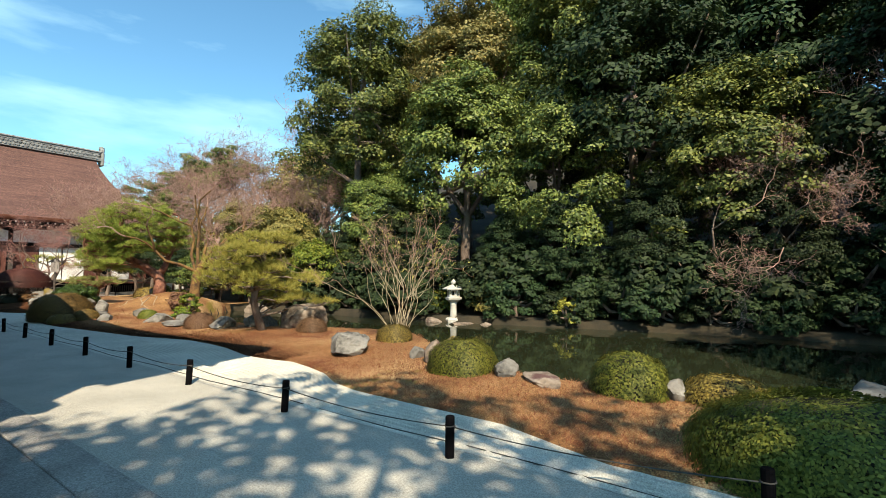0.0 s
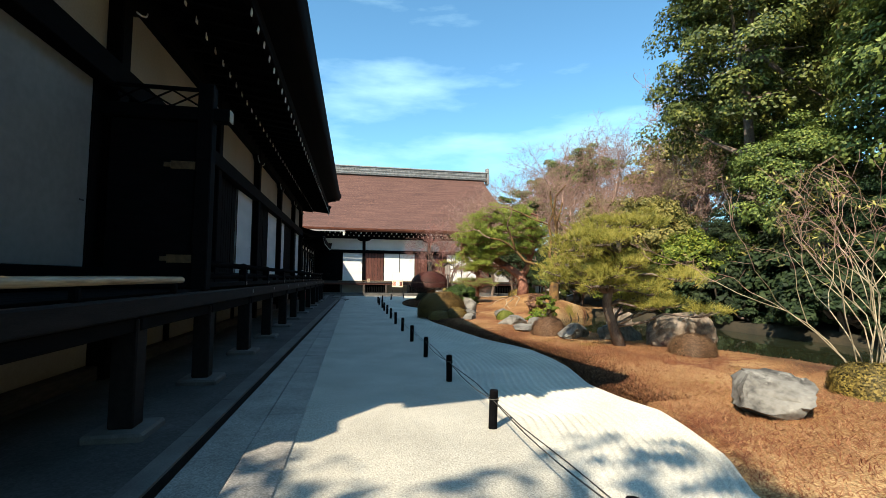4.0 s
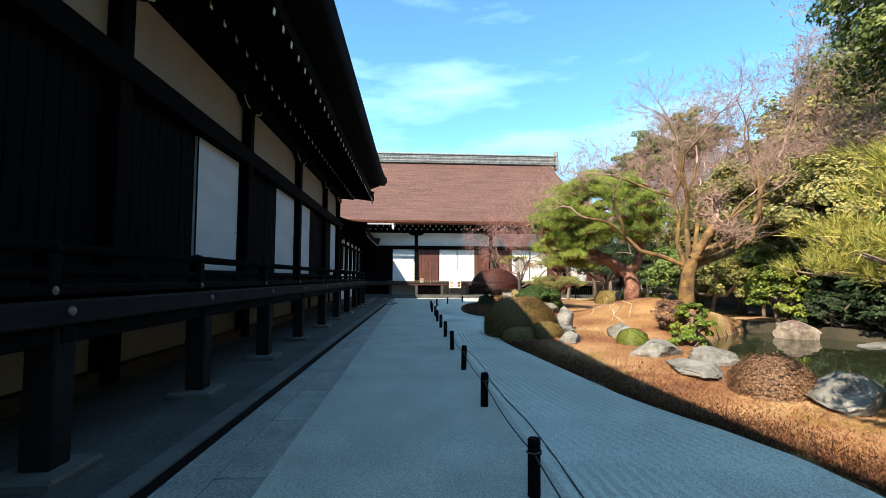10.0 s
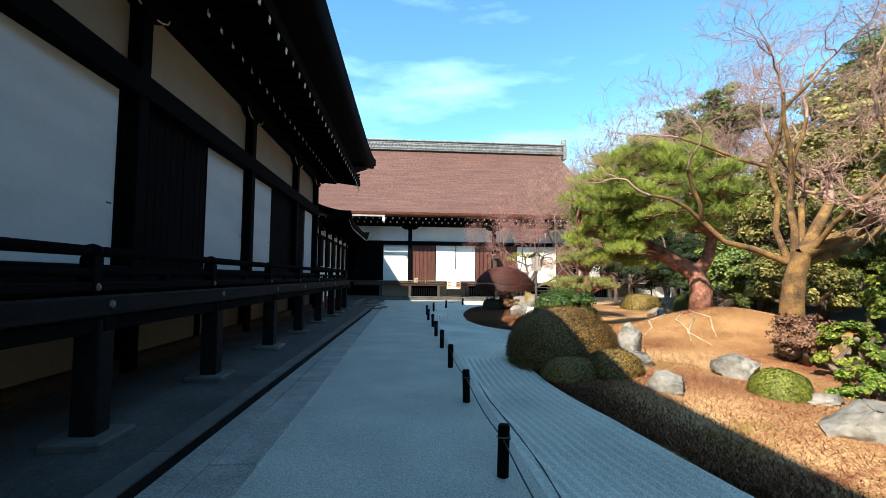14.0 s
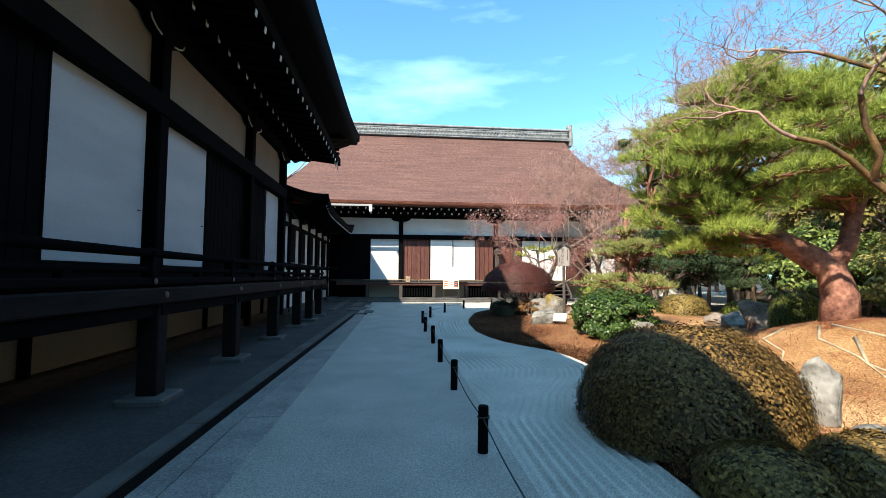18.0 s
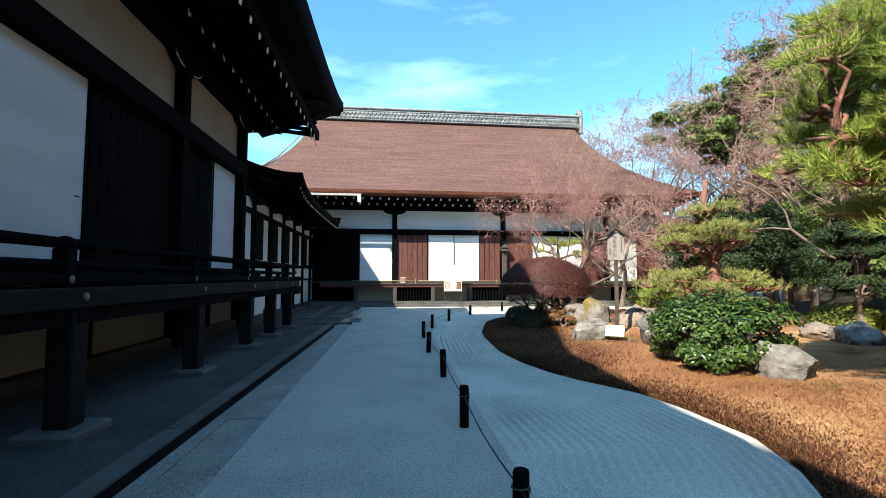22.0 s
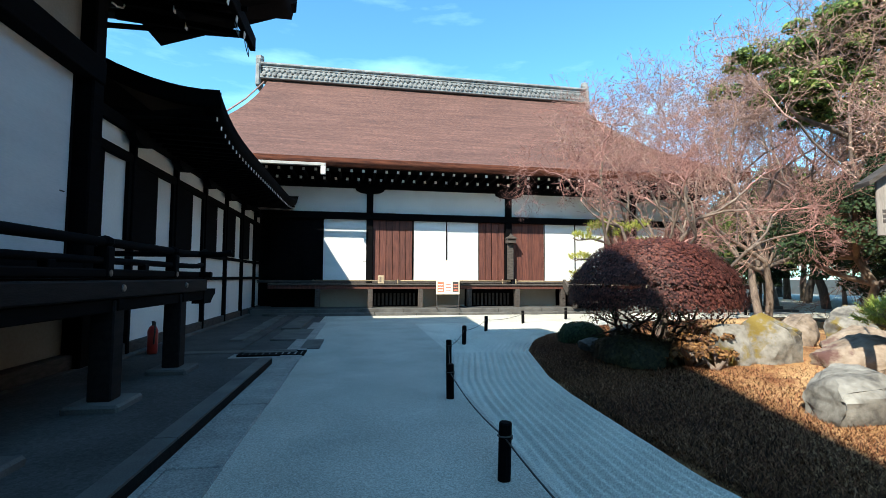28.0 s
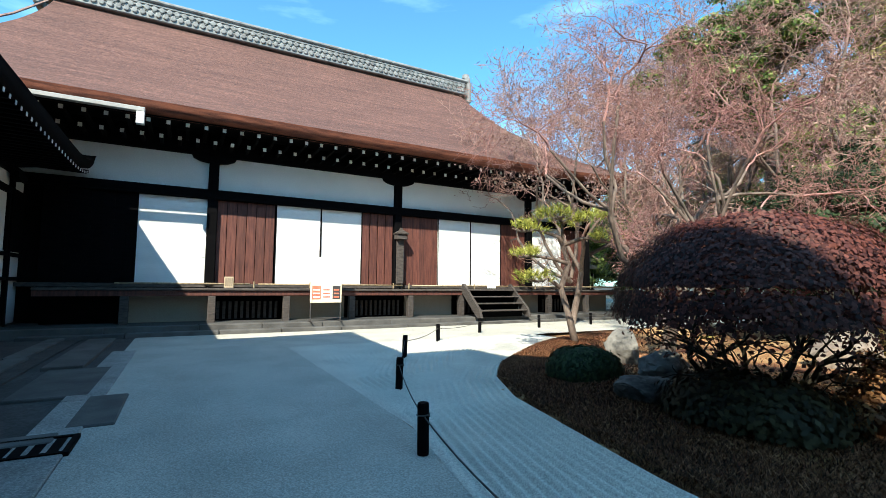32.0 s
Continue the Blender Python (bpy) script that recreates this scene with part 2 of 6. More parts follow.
BARK_EDGE = material("bark_roof_edge", (0.07, 0.022, 0.014), (0.26, 0.085, 0.045), 2.0, 0.9, 0.5, 40.0, stretch=(1, 1, 9))
TILE = material("grey_roof_tile", (0.12, 0.12, 0.12), (0.27, 0.27, 0.265), 3.0, 0.7, 0.2, 30.0, spread=0.1)
BRANCH = material("grey_bark", (0.075, 0.052, 0.042), (0.23, 0.175, 0.14), 6.0, 0.9, 0.6, 40.0, stretch=(1, 1, 0.4))
BRANCH_TAN = material("pale_tan_stems", (0.22, 0.17, 0.11), (0.48, 0.40, 0.28), 4.0, 0.85, 0.3, 30.0)
BRANCH_ROSE = material("rose_twigs", (0.20, 0.085, 0.075), (0.46, 0.25, 0.215), 3.0, 0.85, 0.3, 30.0)
BRANCH_PINK = material("pinkish_twigs", (0.19, 0.105, 0.085), (0.43, 0.28, 0.225), 3.0, 0.85, 0.3, 30.0)
BRANCH_MOSS = material("mossy_bark", (0.05, 0.03, 0.017), (0.25, 0.145, 0.045), 5.0, 0.95, 0.9, 34.0, mid=(0.14, 0.078, 0.03))
BRANCH_RED = material("red_pine_bark", (0.10, 0.042, 0.030), (0.34, 0.17, 0.115), 7.0, 0.9, 0.9, 24.0, mid=(0.22, 0.095, 0.065))
ROPE = material("black_rope", (0.03, 0.028, 0.025), (0.07, 0.065, 0.06), 10.0, 0.8, 0.3, 120.0)
BAMBOO = material("bamboo_pole", (0.16, 0.11, 0.06), (0.42, 0.33, 0.20), 5.0, 0.45, 0.1, 20.0, stretch=(0.3, 3, 3))
STONE_PALE = material("lantern_granite", (0.36, 0.35, 0.31), (0.58, 0.56, 0.51), 5.0, 0.9, 0.4, 60.0)
GUTTER = material("dull_gutter_metal", (0.26, 0.255, 0.25), (0.38, 0.375, 0.36), 3.0, 0.5, 0.05, 20.0)
METAL = material("white_sheet_metal", (0.52, 0.52, 0.51), (0.64, 0.64, 0.62), 2.0, 0.45, 0.05, 20.0)
STEEL = material("grey_steel", (0.10, 0.10, 0.10), (0.18, 0.18, 0.18), 4.0, 0.4, 0.05, 30.0, metal=0.8)
CARD = material("white_card", (0.80, 0.79, 0.74), (0.86, 0.85, 0.80), 1.0, 0.6, 0.0, 10.0)
INK = material("dark_ink", (0.03, 0.03, 0.03), (0.06, 0.05, 0.05), 4.0, 0.8, 0.0, 20.0)
RED_PRINT = material("red_print", (0.55, 0.09, 0.05), (0.66, 0.22, 0.12), 6.0, 0.6, 0.0, 20.0)
CREAM_PRINT = material("cream_print", (0.74, 0.62, 0.44), (0.82, 0.72, 0.54), 3.0, 0.6, 0.0, 20.0)
RED_TANK = material("red_enamel", (0.30, 0.015, 0.012), (0.40, 0.03, 0.02), 4.0, 0.3, 0.0, 20.0)

EVERGREEN = leaf_material("evergreen_leaves", (0.034, 0.060, 0.015), (0.255, 0.305, 0.072), mid=(0.110, 0.160, 0.038), rough=0.5)
GLOSSY = leaf_material("glossy_leaves", (0.014, 0.034, 0.009), (0.105, 0.190, 0.040), mid=(0.040, 0.090, 0.018), rough=0.35)
OLIVE = leaf_material("olive_leaves", (0.090, 0.104, 0.029), (0.394, 0.340, 0.099), mid=(0.215, 0.206, 0.063))
# leaf colour with the hill's shade already darkened into it
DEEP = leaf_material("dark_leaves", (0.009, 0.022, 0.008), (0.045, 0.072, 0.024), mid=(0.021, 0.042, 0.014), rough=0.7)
BRIGHT = leaf_material("bright_leaves", (0.050, 0.092, 0.012), (0.270, 0.290, 0.040), mid=(0.135, 0.180, 0.024))
NEEDLE_YELLOW = leaf_material("yellow_green_needles", (0.150, 0.175, 0.030), (0.600, 0.580, 0.130), mid=(0.365, 0.385, 0.072), rough=0.6, glow=0.32)
NEEDLE_GREEN = leaf_material("green_needles", (0.090, 0.165, 0.026), (0.460, 0.560, 0.110), mid=(0.255, 0.365, 0.060), rough=0.6)
NEEDLE_BLUE = leaf_material("grey_green_needles", (0.090, 0.112, 0.030), (0.400, 0.400, 0.120), mid=(0.215, 0.240, 0.070), rough=0.6)
AZALEA = leaf_material("clipped_azalea", (0.046, 0.036, 0.012), (0.300, 0.212, 0.055), mid=(0.148, 0.100, 0.028))
AZALEA_GREEN = leaf_material("clipped_green", (0.050, 0.072, 0.011), (0.220, 0.231, 0.039), mid=(0.121, 0.143, 0.022))
RUST_LEAF = leaf_material("rusty_leaves", (0.045, 0.018, 0.009), (0.23, 0.11, 0.045), mid=(0.12, 0.05, 0.022))
BROWN_LEAF = leaf_material("brown_leaves", (0.075, 0.040, 0.024), (0.290, 0.175, 0.105), mid=(0.165, 0.092, 0.052))
MAROON = leaf_material("maroon_leaves", (0.026, 0.010, 0.008), (0.185, 0.078, 0.046), mid=(0.086, 0.034, 0.022))
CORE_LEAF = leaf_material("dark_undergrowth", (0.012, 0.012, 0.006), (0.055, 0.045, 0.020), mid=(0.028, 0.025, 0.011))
TWIG_HAZE = leaf_material("pink_buds", (0.20, 0.105, 0.085), (0.46, 0.30, 0.24), mid=(0.32, 0.19, 0.15), glow=0.15)
LITTER_LEAF = leaf_material("dry_needles", (0.15, 0.052, 0.017), (0.56, 0.36, 0.16), mid=(0.33, 0.165, 0.058), rough=0.8, glow=0.1)
MOSS_SHADED = leaf_material("shaded_haircap_moss", (0.014, 0.006, 0.003), (0.135, 0.055, 0.021), mid=(0.052, 0.021, 0.009), rough=0.9, glow=0.05)
# near-black: the shade among inner twigs is put into the colour
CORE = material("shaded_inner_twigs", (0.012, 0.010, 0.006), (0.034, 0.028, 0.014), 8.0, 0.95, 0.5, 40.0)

WATER = bpy.data.materials.new("pond_water")
WATER.use_nodes = True
_n, _l = WATER.node_tree.nodes, WATER.node_tree.links.new
_b = _n["Principled BSDF"]
_b.inputs["Base Color"].default_value = (0.020, 0.025, 0.013, 1)
_b.inputs["Roughness"].default_value = 0.03
_b.inputs["IOR"].default_value = 1.33
_t = _n.new("ShaderNodeTexNoise")
_t.inputs["Scale"].default_value, _t.inputs["Detail"].default_value = 2.2, 3
_p = _n.new("ShaderNodeBump")
_p.inputs["Strength"].default_value, _p.inputs["Distance"].default_value = 0.06, 0.05
_g = _n.new("ShaderNodeNewGeometry")
_l(_g.outputs["Position"], _t.inputs["Vector"])
_l(_t.outputs[0], _p.inputs["Height"])
_l(_p.outputs[0], _b.inputs["Normal"])


# ---- building blocks ----
def mesh_of(name, verts, faces, mat, smooth=False):
    me = bpy.data.meshes.new(name)
    me.from_pydata([tuple(v) for v in verts], [], faces)
    me.materials.append(mat)
    if smooth:
        me.shade_smooth()
    me.update()
    return me


def part(name, me, parent=None, at=None, label="", kind=""):
    ob = new(name, me)
    if parent is not None:
        ob.parent = parent
    if at is not None:
        ob.matrix_basis = at if isinstance(at, Matrix) else Matrix.Translation(at)
    return tagged(ob, label, kind=kind)


def thing(name, at, label, category, group="", kind="", turn=0.0):
    ob = new(name)
    ob.empty_display_size = 0.2
    ob.matrix_basis = pose(*at, 0, 0, turn)
    return tagged(ob, label, category, group, kind)


class Shape:
    """Collects boxes, tubes and turned shapes into one mesh."""

    def __init__(self):
        self.v, self.f = [], []

    def add(self, verts, faces):
        k = len(self.v)
        self.v += [tuple(p) for p in verts]
        self.f += [tuple(i + k for i in f) for f in faces]
        return self

    def box(self, x0, x1, y0, y1, z0, z1, c=0.0):
        """A box with its edges cut off by c."""
        if c <= 0:
            p = [(x, y, z) for x in (x0, x1) for y in (y0, y1) for z in (z0, z1)]
            return self.add(p, [(0, 1, 3, 2), (4, 6, 7, 5), (0, 4, 5, 1), (2, 3, 7, 6), (0, 2, 6, 4), (1, 5, 7, 3)])
        c = min(c, 0.45 * min(abs(x1 - x0), abs(y1 - y0), abs(z1 - z0)))
        bm = bmesh.new()
        bmesh.ops.create_cube(bm, size=1.0)
        for v in bm.verts:
            v.co = Vector((x0 + (x1 - x0) * (v.co.x + 0.5), y0 + (y1 - y0) * (v.co.y + 0.5), z0 + (z1 - z0) * (v.co.z + 0.5)))
        bmesh.ops.bevel(bm, geom=bm.edges[:], offset=c, segments=1, affect="EDGES")
        bm.verts.index_update()
        self.add([v.co[:] for v in bm.verts], [[v.index for v in f.verts] for f in bm.faces])
        bm.free()
        return self

    def tube(self, pts, radii, n=6, caps=True):
        rings, prev = [], None
        for i, p in enumerate(pts):
            p = Vector(p)
            a = Vector(pts[max(i - 1, 0)])
            b = Vector(pts[min(i + 1, len(pts) - 1)])
            d = (b - a).normalized()
            if prev is None:
                side = d.cross(Vector((0.31, 0.17, 0.93)))
                if side.length < 1e-3:
                    side = d.cross(Vector((1, 0, 0)))
            else:
                side = prev - d * prev.dot(d)
            side.normalize()
            prev = side
            up = d.cross(side)
            r = radii[i] if hasattr(radii, "__len__") else radii
            rings.append([p + (side * math.cos(2 * math.pi * k / n) + up * math.sin(2 * math.pi * k / n)) * r for k in range(n)])
        base = len(self.v)
        for r in rings:
            self.v += [tuple(q) for q in r]
        for i in range(len(rings) - 1):
            for k in range(n):
                a, b = base + i * n + k, base + i * n + (k + 1) % n
                self.f.append((a, b, b + n, a + n))
        if caps:
            self.f.append(tuple(base + k for k in range(n))[::-1])
            self.f.append(tuple(base + (len(rings) - 1) * n + k for k in range(n)))
        return self

    def lathe(self, profile, n=16, at=(0, 0, 0), square=False):
        """Turn (radius, z) pairs about the z axis; with n=4 or 6 a many-sided stone."""
        base = len(self.v)
        for r, z in profile:
            for k in range(n):
                a = 2 * math.pi * (k + 0.5) / n
                self.v.append((at[0] + r * math.cos(a), at[1] + r * math.sin(a), at[2] + z))
        for i in range(len(profile) - 1):
            for k in range(n):
                a, b = base + i * n + k, base + i * n + (k + 1) % n
                self.f.append((a, b, b + n, a + n))
        self.f.append(tuple(base + k for k in range(n))[::-1])
        self.f.append(tuple(base + (len(profile) - 1) * n + k for k in range(n)))
        return self

    def mesh(self, name, mat, smooth=False):
        return mesh_of(name, self.v, self.f, mat, smooth)


def boxm(name, mat, x0, x1, y0, y1, z0, z1, c=0.012):
    return Shape().box(x0, x1, y0, y1, z0, z1, c).mesh(name, mat)


def smooth01(t):
    t = np.clip(t, 0, 1)
    return t * t * (3 - 2 * t)


def leaves_mesh(name, centres, normals, size, mat, long=1.6, seed=0, upright=0.35, jitter=1.0):
    """One small folded leaf at each centre, loosely facing its normal."""
    rng = np.random.default_rng(seed)
    c, nrm = np.asarray(centres, float), np.asarray(normals, float)
    k = len(c)
    nrm = nrm + rng.normal(0, 0.42 * jitter, (k, 3)) + np.array([0, 0, upright])
    nrm /= np.linalg.norm(nrm, axis=1)[:, None] + 1e-9
    a = np.cross(nrm, rng.normal(0, 1, (k, 3)))
    a /= np.linalg.norm(a, axis=1)[:, None] + 1e-9
    b = np.cross(nrm, a)
    s = size * rng.uniform(0.65, 1.35, (k, 1))
    v = np.empty((k, 4, 3))
    v[:, 0], v[:, 1] = c - a * s * long * 0.5, c + b * s * 0.5 + nrm * s * 0.12
    v[:, 2], v[:, 3] = c + a * s * long * 0.5, c - b * s * 0.5 + nrm * s * 0.12
    me = bpy.data.meshes.new(name)
    me.vertices.add(k * 4)
    me.vertices.foreach_set("co", v.reshape(-1))
    me.loops.add(k * 4)
    me.loops.foreach_set("vertex_index", np.arange(k * 4, dtype=np.int32))
    me.polygons.add(k)
    me.polygons.foreach_set("loop_start", np.arange(0, k * 4, 4, dtype=np.int32))
    me.materials.append(mat)
    me.update(calc_edges=True)
    return me


def ball_points(rng, k, centre, radii, shell=0.55):
    """Points in an ellipsoid, most of them towards its skin."""
    d = rng.normal(0, 1, (k, 3))
    d /= np.linalg.norm(d, axis=1)[:, None]
    r = shell + (1 - shell) * rng.uniform(0, 1, (k, 1))
    return np.asarray(centre) + d * r * np.asarray(radii), d


# ---- ground ----
EDGE_X = [-59.85, -37.3, -36.95, -36.46, -35.7, -35.1, -34.4, -33.4, -32.3, -31.4, -30.5, -29.4, -28.4, -27.4, -26.7, -26.1, -25.5, -24.9, -24.04, -23.4, -22.5, -21.6, -19.6, -18.9, -18.2, -17.3, -16.5, -15.3, -14.7, -14.1, -13.4, -12.5, -11.7, -10.5, -9.75, -9.26, -8.7, -8, -7.46, -6.84, -5.9, -4.6, -3.85, -3.4, 12]
EDGE_Y = [10.17, 10, 9.3, 8.5, 7.5, 6.75, 6.2, 5.72, 5.45, 5.24, 5.12, 5.05, 4.98, 5.08, 5.24, 5.5, 5.85, 5.97, 6.01, 5.81, 5.3, 4.98, 4.94, 4.98, 5.08, 5.17, 5.28, 5.42, 5.55, 5.75, 5.9, 5.9, 5.84, 5.56, 5.6, 5.7, 5.58, 5.38, 5.08, 4.93, 4.9, 4.86, 4.6, 4.45, 4.2]
NEAR_X = [-22.5, -21, -19.5, -18, -16, -14, -13, -11, -9.5, -8.5, -7, -5, -3.5, -2, 2, 12]
NEAR_Y = [12.2, 10.4, 9.3, 8.3, 8.0, 8.7, 9.5, 10.0, 9.8, 8.9, 7.8, 7.0, 7.2, 6.9, 6.6, 6.6]
FAR_X, FAR_Y = [-22.5, -20, -16, -12, -8, -3, 12], [12.4, 13.6, 13.7, 14.2, 15.2, 16.2, 17.2]


def edge_y(x):
    return np.interp(x, EDGE_X, EDGE_Y)


def ground_z(x, y):
    """Height of the garden: flat at the gravel, a mound under the pines, the pond's bowl and the hill behind it."""
    x, y = np.asarray(x, float), np.asarray(y, float)
    off = np.where(x < -37.35, -1.0, y - edge_y(x))
    garden = 0.04 + 0.10 * smooth01(off / 1.6) + 0.04 * np.sin(x * 0.9) * smooth01(off) * np.cos(y * 1.1)
    garden = garden + 0.66 * np.exp(-((x + 23.0) / 2.3) ** 2 - ((y - 9.9) / 1.7) ** 2)
    garden = garden + 0.18 * np.exp(-((x + 31.5) / 2.6) ** 2 - ((y - 8.4) / 1.6) ** 2)
    far = np.where(x > -22.5, np.interp(x, FAR_X, FAR_Y), 15.5 + 0.12 * np.clip(-22.5 - x, 0, 30))
    rise = np.clip(y - far - 0.6, 0, 40)
    garden = garden + np.where(x > -50, 0.42 * rise * smooth01(rise / 3), 0) * smooth01((x + 52) / 10)
    inside = np.where((x > -22.5), np.minimum(y - np.interp(x, NEAR_X, NEAR_Y), far - y), -1.0)
    garden = garden * (1 - smooth01((inside + 0.35) / 0.7)) - 0.85 * smooth01((inside + 0.35) / 0.9)
    flat = np.where((y < 3.0) & (x > -41), -0.6, -0.07)
    return np.where(off < 0.0, flat, np.where(off < 0.12, -0.07 + off / 0.12 * (garden + 0.07), garden))


def lines(*spans):
    out = []
    for a, b, s in spans:
        out += list(np.arange(a, b, s))
    return np.array(out)


def grid_mesh(name, xs, ys, z, mat):
    X, Y = np.meshgrid(xs, ys, indexing="ij")
    Z = z(X, Y)
    n = len(ys)
    v = np.stack([X, Y, Z], -1).reshape(-1, 3)
    i, j = np.meshgrid(np.arange(len(xs) - 1), np.arange(n - 1), indexing="ij")
    a = (i * n + j).reshape(-1)
    f = np.stack([a, a + n, a + n + 1, a + 1], -1)
    return mesh_of(name, v.tolist(), f.tolist(), mat, True)


ground_x = lines((-2600, -600, 1000), (-500, -100, 100), (-90, -62, 4), (-60, -39, 0.7), (-39, 10, 0.22), (10, 60, 5), (80, 600, 130), (700, 2700, 900))
ground_y = lines((-2600, -600, 1000), (-500, -100, 100), (-90, -8, 8), (-8, 4.2, 0.8), (4.2, 18, 0.18), (18, 60, 1.5), (70, 600, 130), (700, 2700, 900))
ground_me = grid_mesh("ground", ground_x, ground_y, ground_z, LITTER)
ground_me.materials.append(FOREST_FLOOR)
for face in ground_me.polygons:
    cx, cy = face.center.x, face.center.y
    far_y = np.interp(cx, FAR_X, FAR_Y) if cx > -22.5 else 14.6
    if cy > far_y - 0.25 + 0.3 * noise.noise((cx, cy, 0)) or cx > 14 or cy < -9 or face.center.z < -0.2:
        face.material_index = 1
ground = new("ground", ground_me)
tagged(ground, "brown mossy garden ground strewn with dry pine needles", "ground", kind="structure")

# gravel court: smooth on the walking side of the rope, raked in furrows towards the garden
ROPE_X = [-60, -33.0, -31.3, -25, -19, -12.8, -8.7, 12]
ROPE_Y = [4.3, 4.25, 3.93, 3.88, 3.87, 3.87, 3.9, 3.9]
court = thing("gravel_court", (0, 0, 0), "pale raked gravel court between the halls and the garden", "gravel", kind="structure")
gx = lines((-38.3, 12, 0.12))
v, f = [], []
rows = 150
for i, x in enumerate(gx):
    y0 = float(np.interp(x, ROPE_X, ROPE_Y)) + 0.16
    y1 = float(edge_y(x)) + 0.06
    for k in range(rows + 1):
        q = k / rows
        y = y0 + (y1 - y0) * q
        d = y1 - y
        wave = 0.0175 * math.sin(2 * math.pi * d / 0.09 + 0.5 * math.sin(x * 1.3))
        v.append((x, y, 0.004 + wave * min(1, 8 * q * 1.0) + 0.003 * noise.noise((x * 9, y * 9, 0))))
for i in range(len(gx) - 1):
    for k in range(rows):
        a = i * (rows + 1) + k
        f.append((a, a + rows + 1, a + rows + 2, a + 1))
part("raked_gravel", mesh_of("raked_gravel", v, f, GRAVEL_RAKED, True), court, label="gravel raked into long wavy furrows")
v, f = [], []
for x in lines((-38.4, 13, 0.5)):
    v += [(x, 2.075, 0.0), (x, float(np.interp(x, ROPE_X, ROPE_Y)) + 0.17, 0.0)]
for i in range(len(v) // 2 - 1):
    f.append((2 * i, 2 * i + 2, 2 * i + 3, 2 * i + 1))
part("walking_gravel", mesh_of("walking_gravel", v, f, GRAVEL, True), court, label="smooth trodden gravel path")
part("gravel_apron", mesh_of("gravel_apron", [(-41.4, 1.9, 0.001), (-38.3, 1.9, 0.001), (-38.3, 24, 0.001), (-41.4, 24, 0.001)], [(0, 1, 2, 3)], GRAVEL), court)
part("gravel_apron", mesh_of("gravel_apron", [(-60, 18.6, -0.002), (-41.4, 18.6, -0.002), (-41.4, 40, -0.002), (-60, 40, -0.002)], [(0, 1, 2, 3)], GRAVEL), court)

# paving under the eaves: earth, a dark-faced step and a band of granite kerb slabs
eaves_floor = thing("eaves_pavement", (0, 0, 0), "dark raised pavement with a stone edge under the eaves", "pavement", kind="structure")
PAVE_END, PAVE_TOP = -32.8, 0.095


def pave_edge(x):
    """The front of the raised pavement, which runs slightly askew to the hall."""
    return 1.24 - 0.0152 * x


def skew_block(name, mat, x0, x1, back0, back1, front, z0, z1):
    """A block whose front follows the pavement's edge."""
    v = [(x, y, z) for z in (z0, z1) for x, y in ((x0, back0), (x1, back1), (x1, pave_edge(x1) + front), (x0, pave_edge(x0) + front))]
    return Shape().add(v, [(3, 2, 1, 0), (4, 5, 6, 7), (0, 1, 5, 4), (1, 2, 6, 5), (2, 3, 7, 6), (3, 0, 4, 7)]).mesh(name, mat)


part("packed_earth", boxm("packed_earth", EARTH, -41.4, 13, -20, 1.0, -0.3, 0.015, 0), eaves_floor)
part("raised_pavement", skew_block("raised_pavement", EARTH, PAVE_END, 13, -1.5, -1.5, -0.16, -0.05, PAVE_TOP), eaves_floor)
part("step_riser", skew_block("step_riser", STEP_DARK, PAVE_END + 0.004, 13, 0.9, 0.9, 0.004, -0.2, PAVE_TOP - 0.012), eaves_floor, label="dark face of the pavement's step")
part("earth_strip", boxm("earth_strip", SLAB_PALE, -33.9, 13, 1.0, 1.735, -0.3, 0.006, 0), eaves_floor)
part("bedding", boxm("bedding", EARTH, -41.4, -33.9, 1.0, 2.36, -0.3, -0.012, 0), eaves_floor)
part("bedding", boxm("bedding", EARTH, -33.9, 13, 1.735, 2.14, -0.3, -0.012, 0), eaves_floor)
rng = random.Random(5)
x = 12.5
while x > -38.3:
    w = rng.uniform(1.2, 2.1)
    part("kerb_slab", boxm("kerb_slab", SLAB_PALE, x - w + 0.012, x, 1.742, 2.08 + rng.uniform(-0.01, 0.01), -0.2, 0.014 + rng.uniform(-0.004, 0.006), 0.008), eaves_floor)
    x -= w
x = 12.5
while x > PAVE_END + 0.3:
    w = min(rng.uniform(0.9, 1.6), x - PAVE_END)
    a, b = x - w + 0.008, x
    part("edge_stone", skew_block("edge_stone", SLAB, a, b, pave_edge(a) - 0.158, pave_edge(b) - 0.158, rng.uniform(-0.004, 0.0), 0.0, PAVE_TOP + 0.006 + rng.uniform(-0.002, 0.003)), eaves_floor)
    x -= w
for a, b, c, d, h in ((-34.0, -33.75, 0.2, 1.95, 0.03), (-35.3, -34.15, 1.95, 2.28, 0.02), (-38.4, -35.2, 0.55, 0.8, 0.05), (-41.3, -38.4, 0.5, 0.75, 0.05), (-37.2, -35.4, 1.25, 1.93, 0.02), (-40.8, -37.3, 1.15, 1.6, 0.04)):
    part("paving_slab", boxm("paving_slab", SLAB, a, b, c, d, -0.2, h, 0.01), eaves_floor)
grate = thing("drain_cover", (-33.68, 1.6, 0.0), "dark sunken drain cover set in the paving", "drain cover")
part("frame", Shape().box(-0.22, 0.22, -0.5, -0.46, 0.0, 0.03).box(-0.22, 0.22, 0.46, 0.5, 0.0, 0.03).box(-0.22, -0.18, -0.46, 0.46, 0.0, 0.03).box(0.18, 0.22, -0.46, 0.46, 0.0, 0.03).mesh("frame", WOOD), grate)
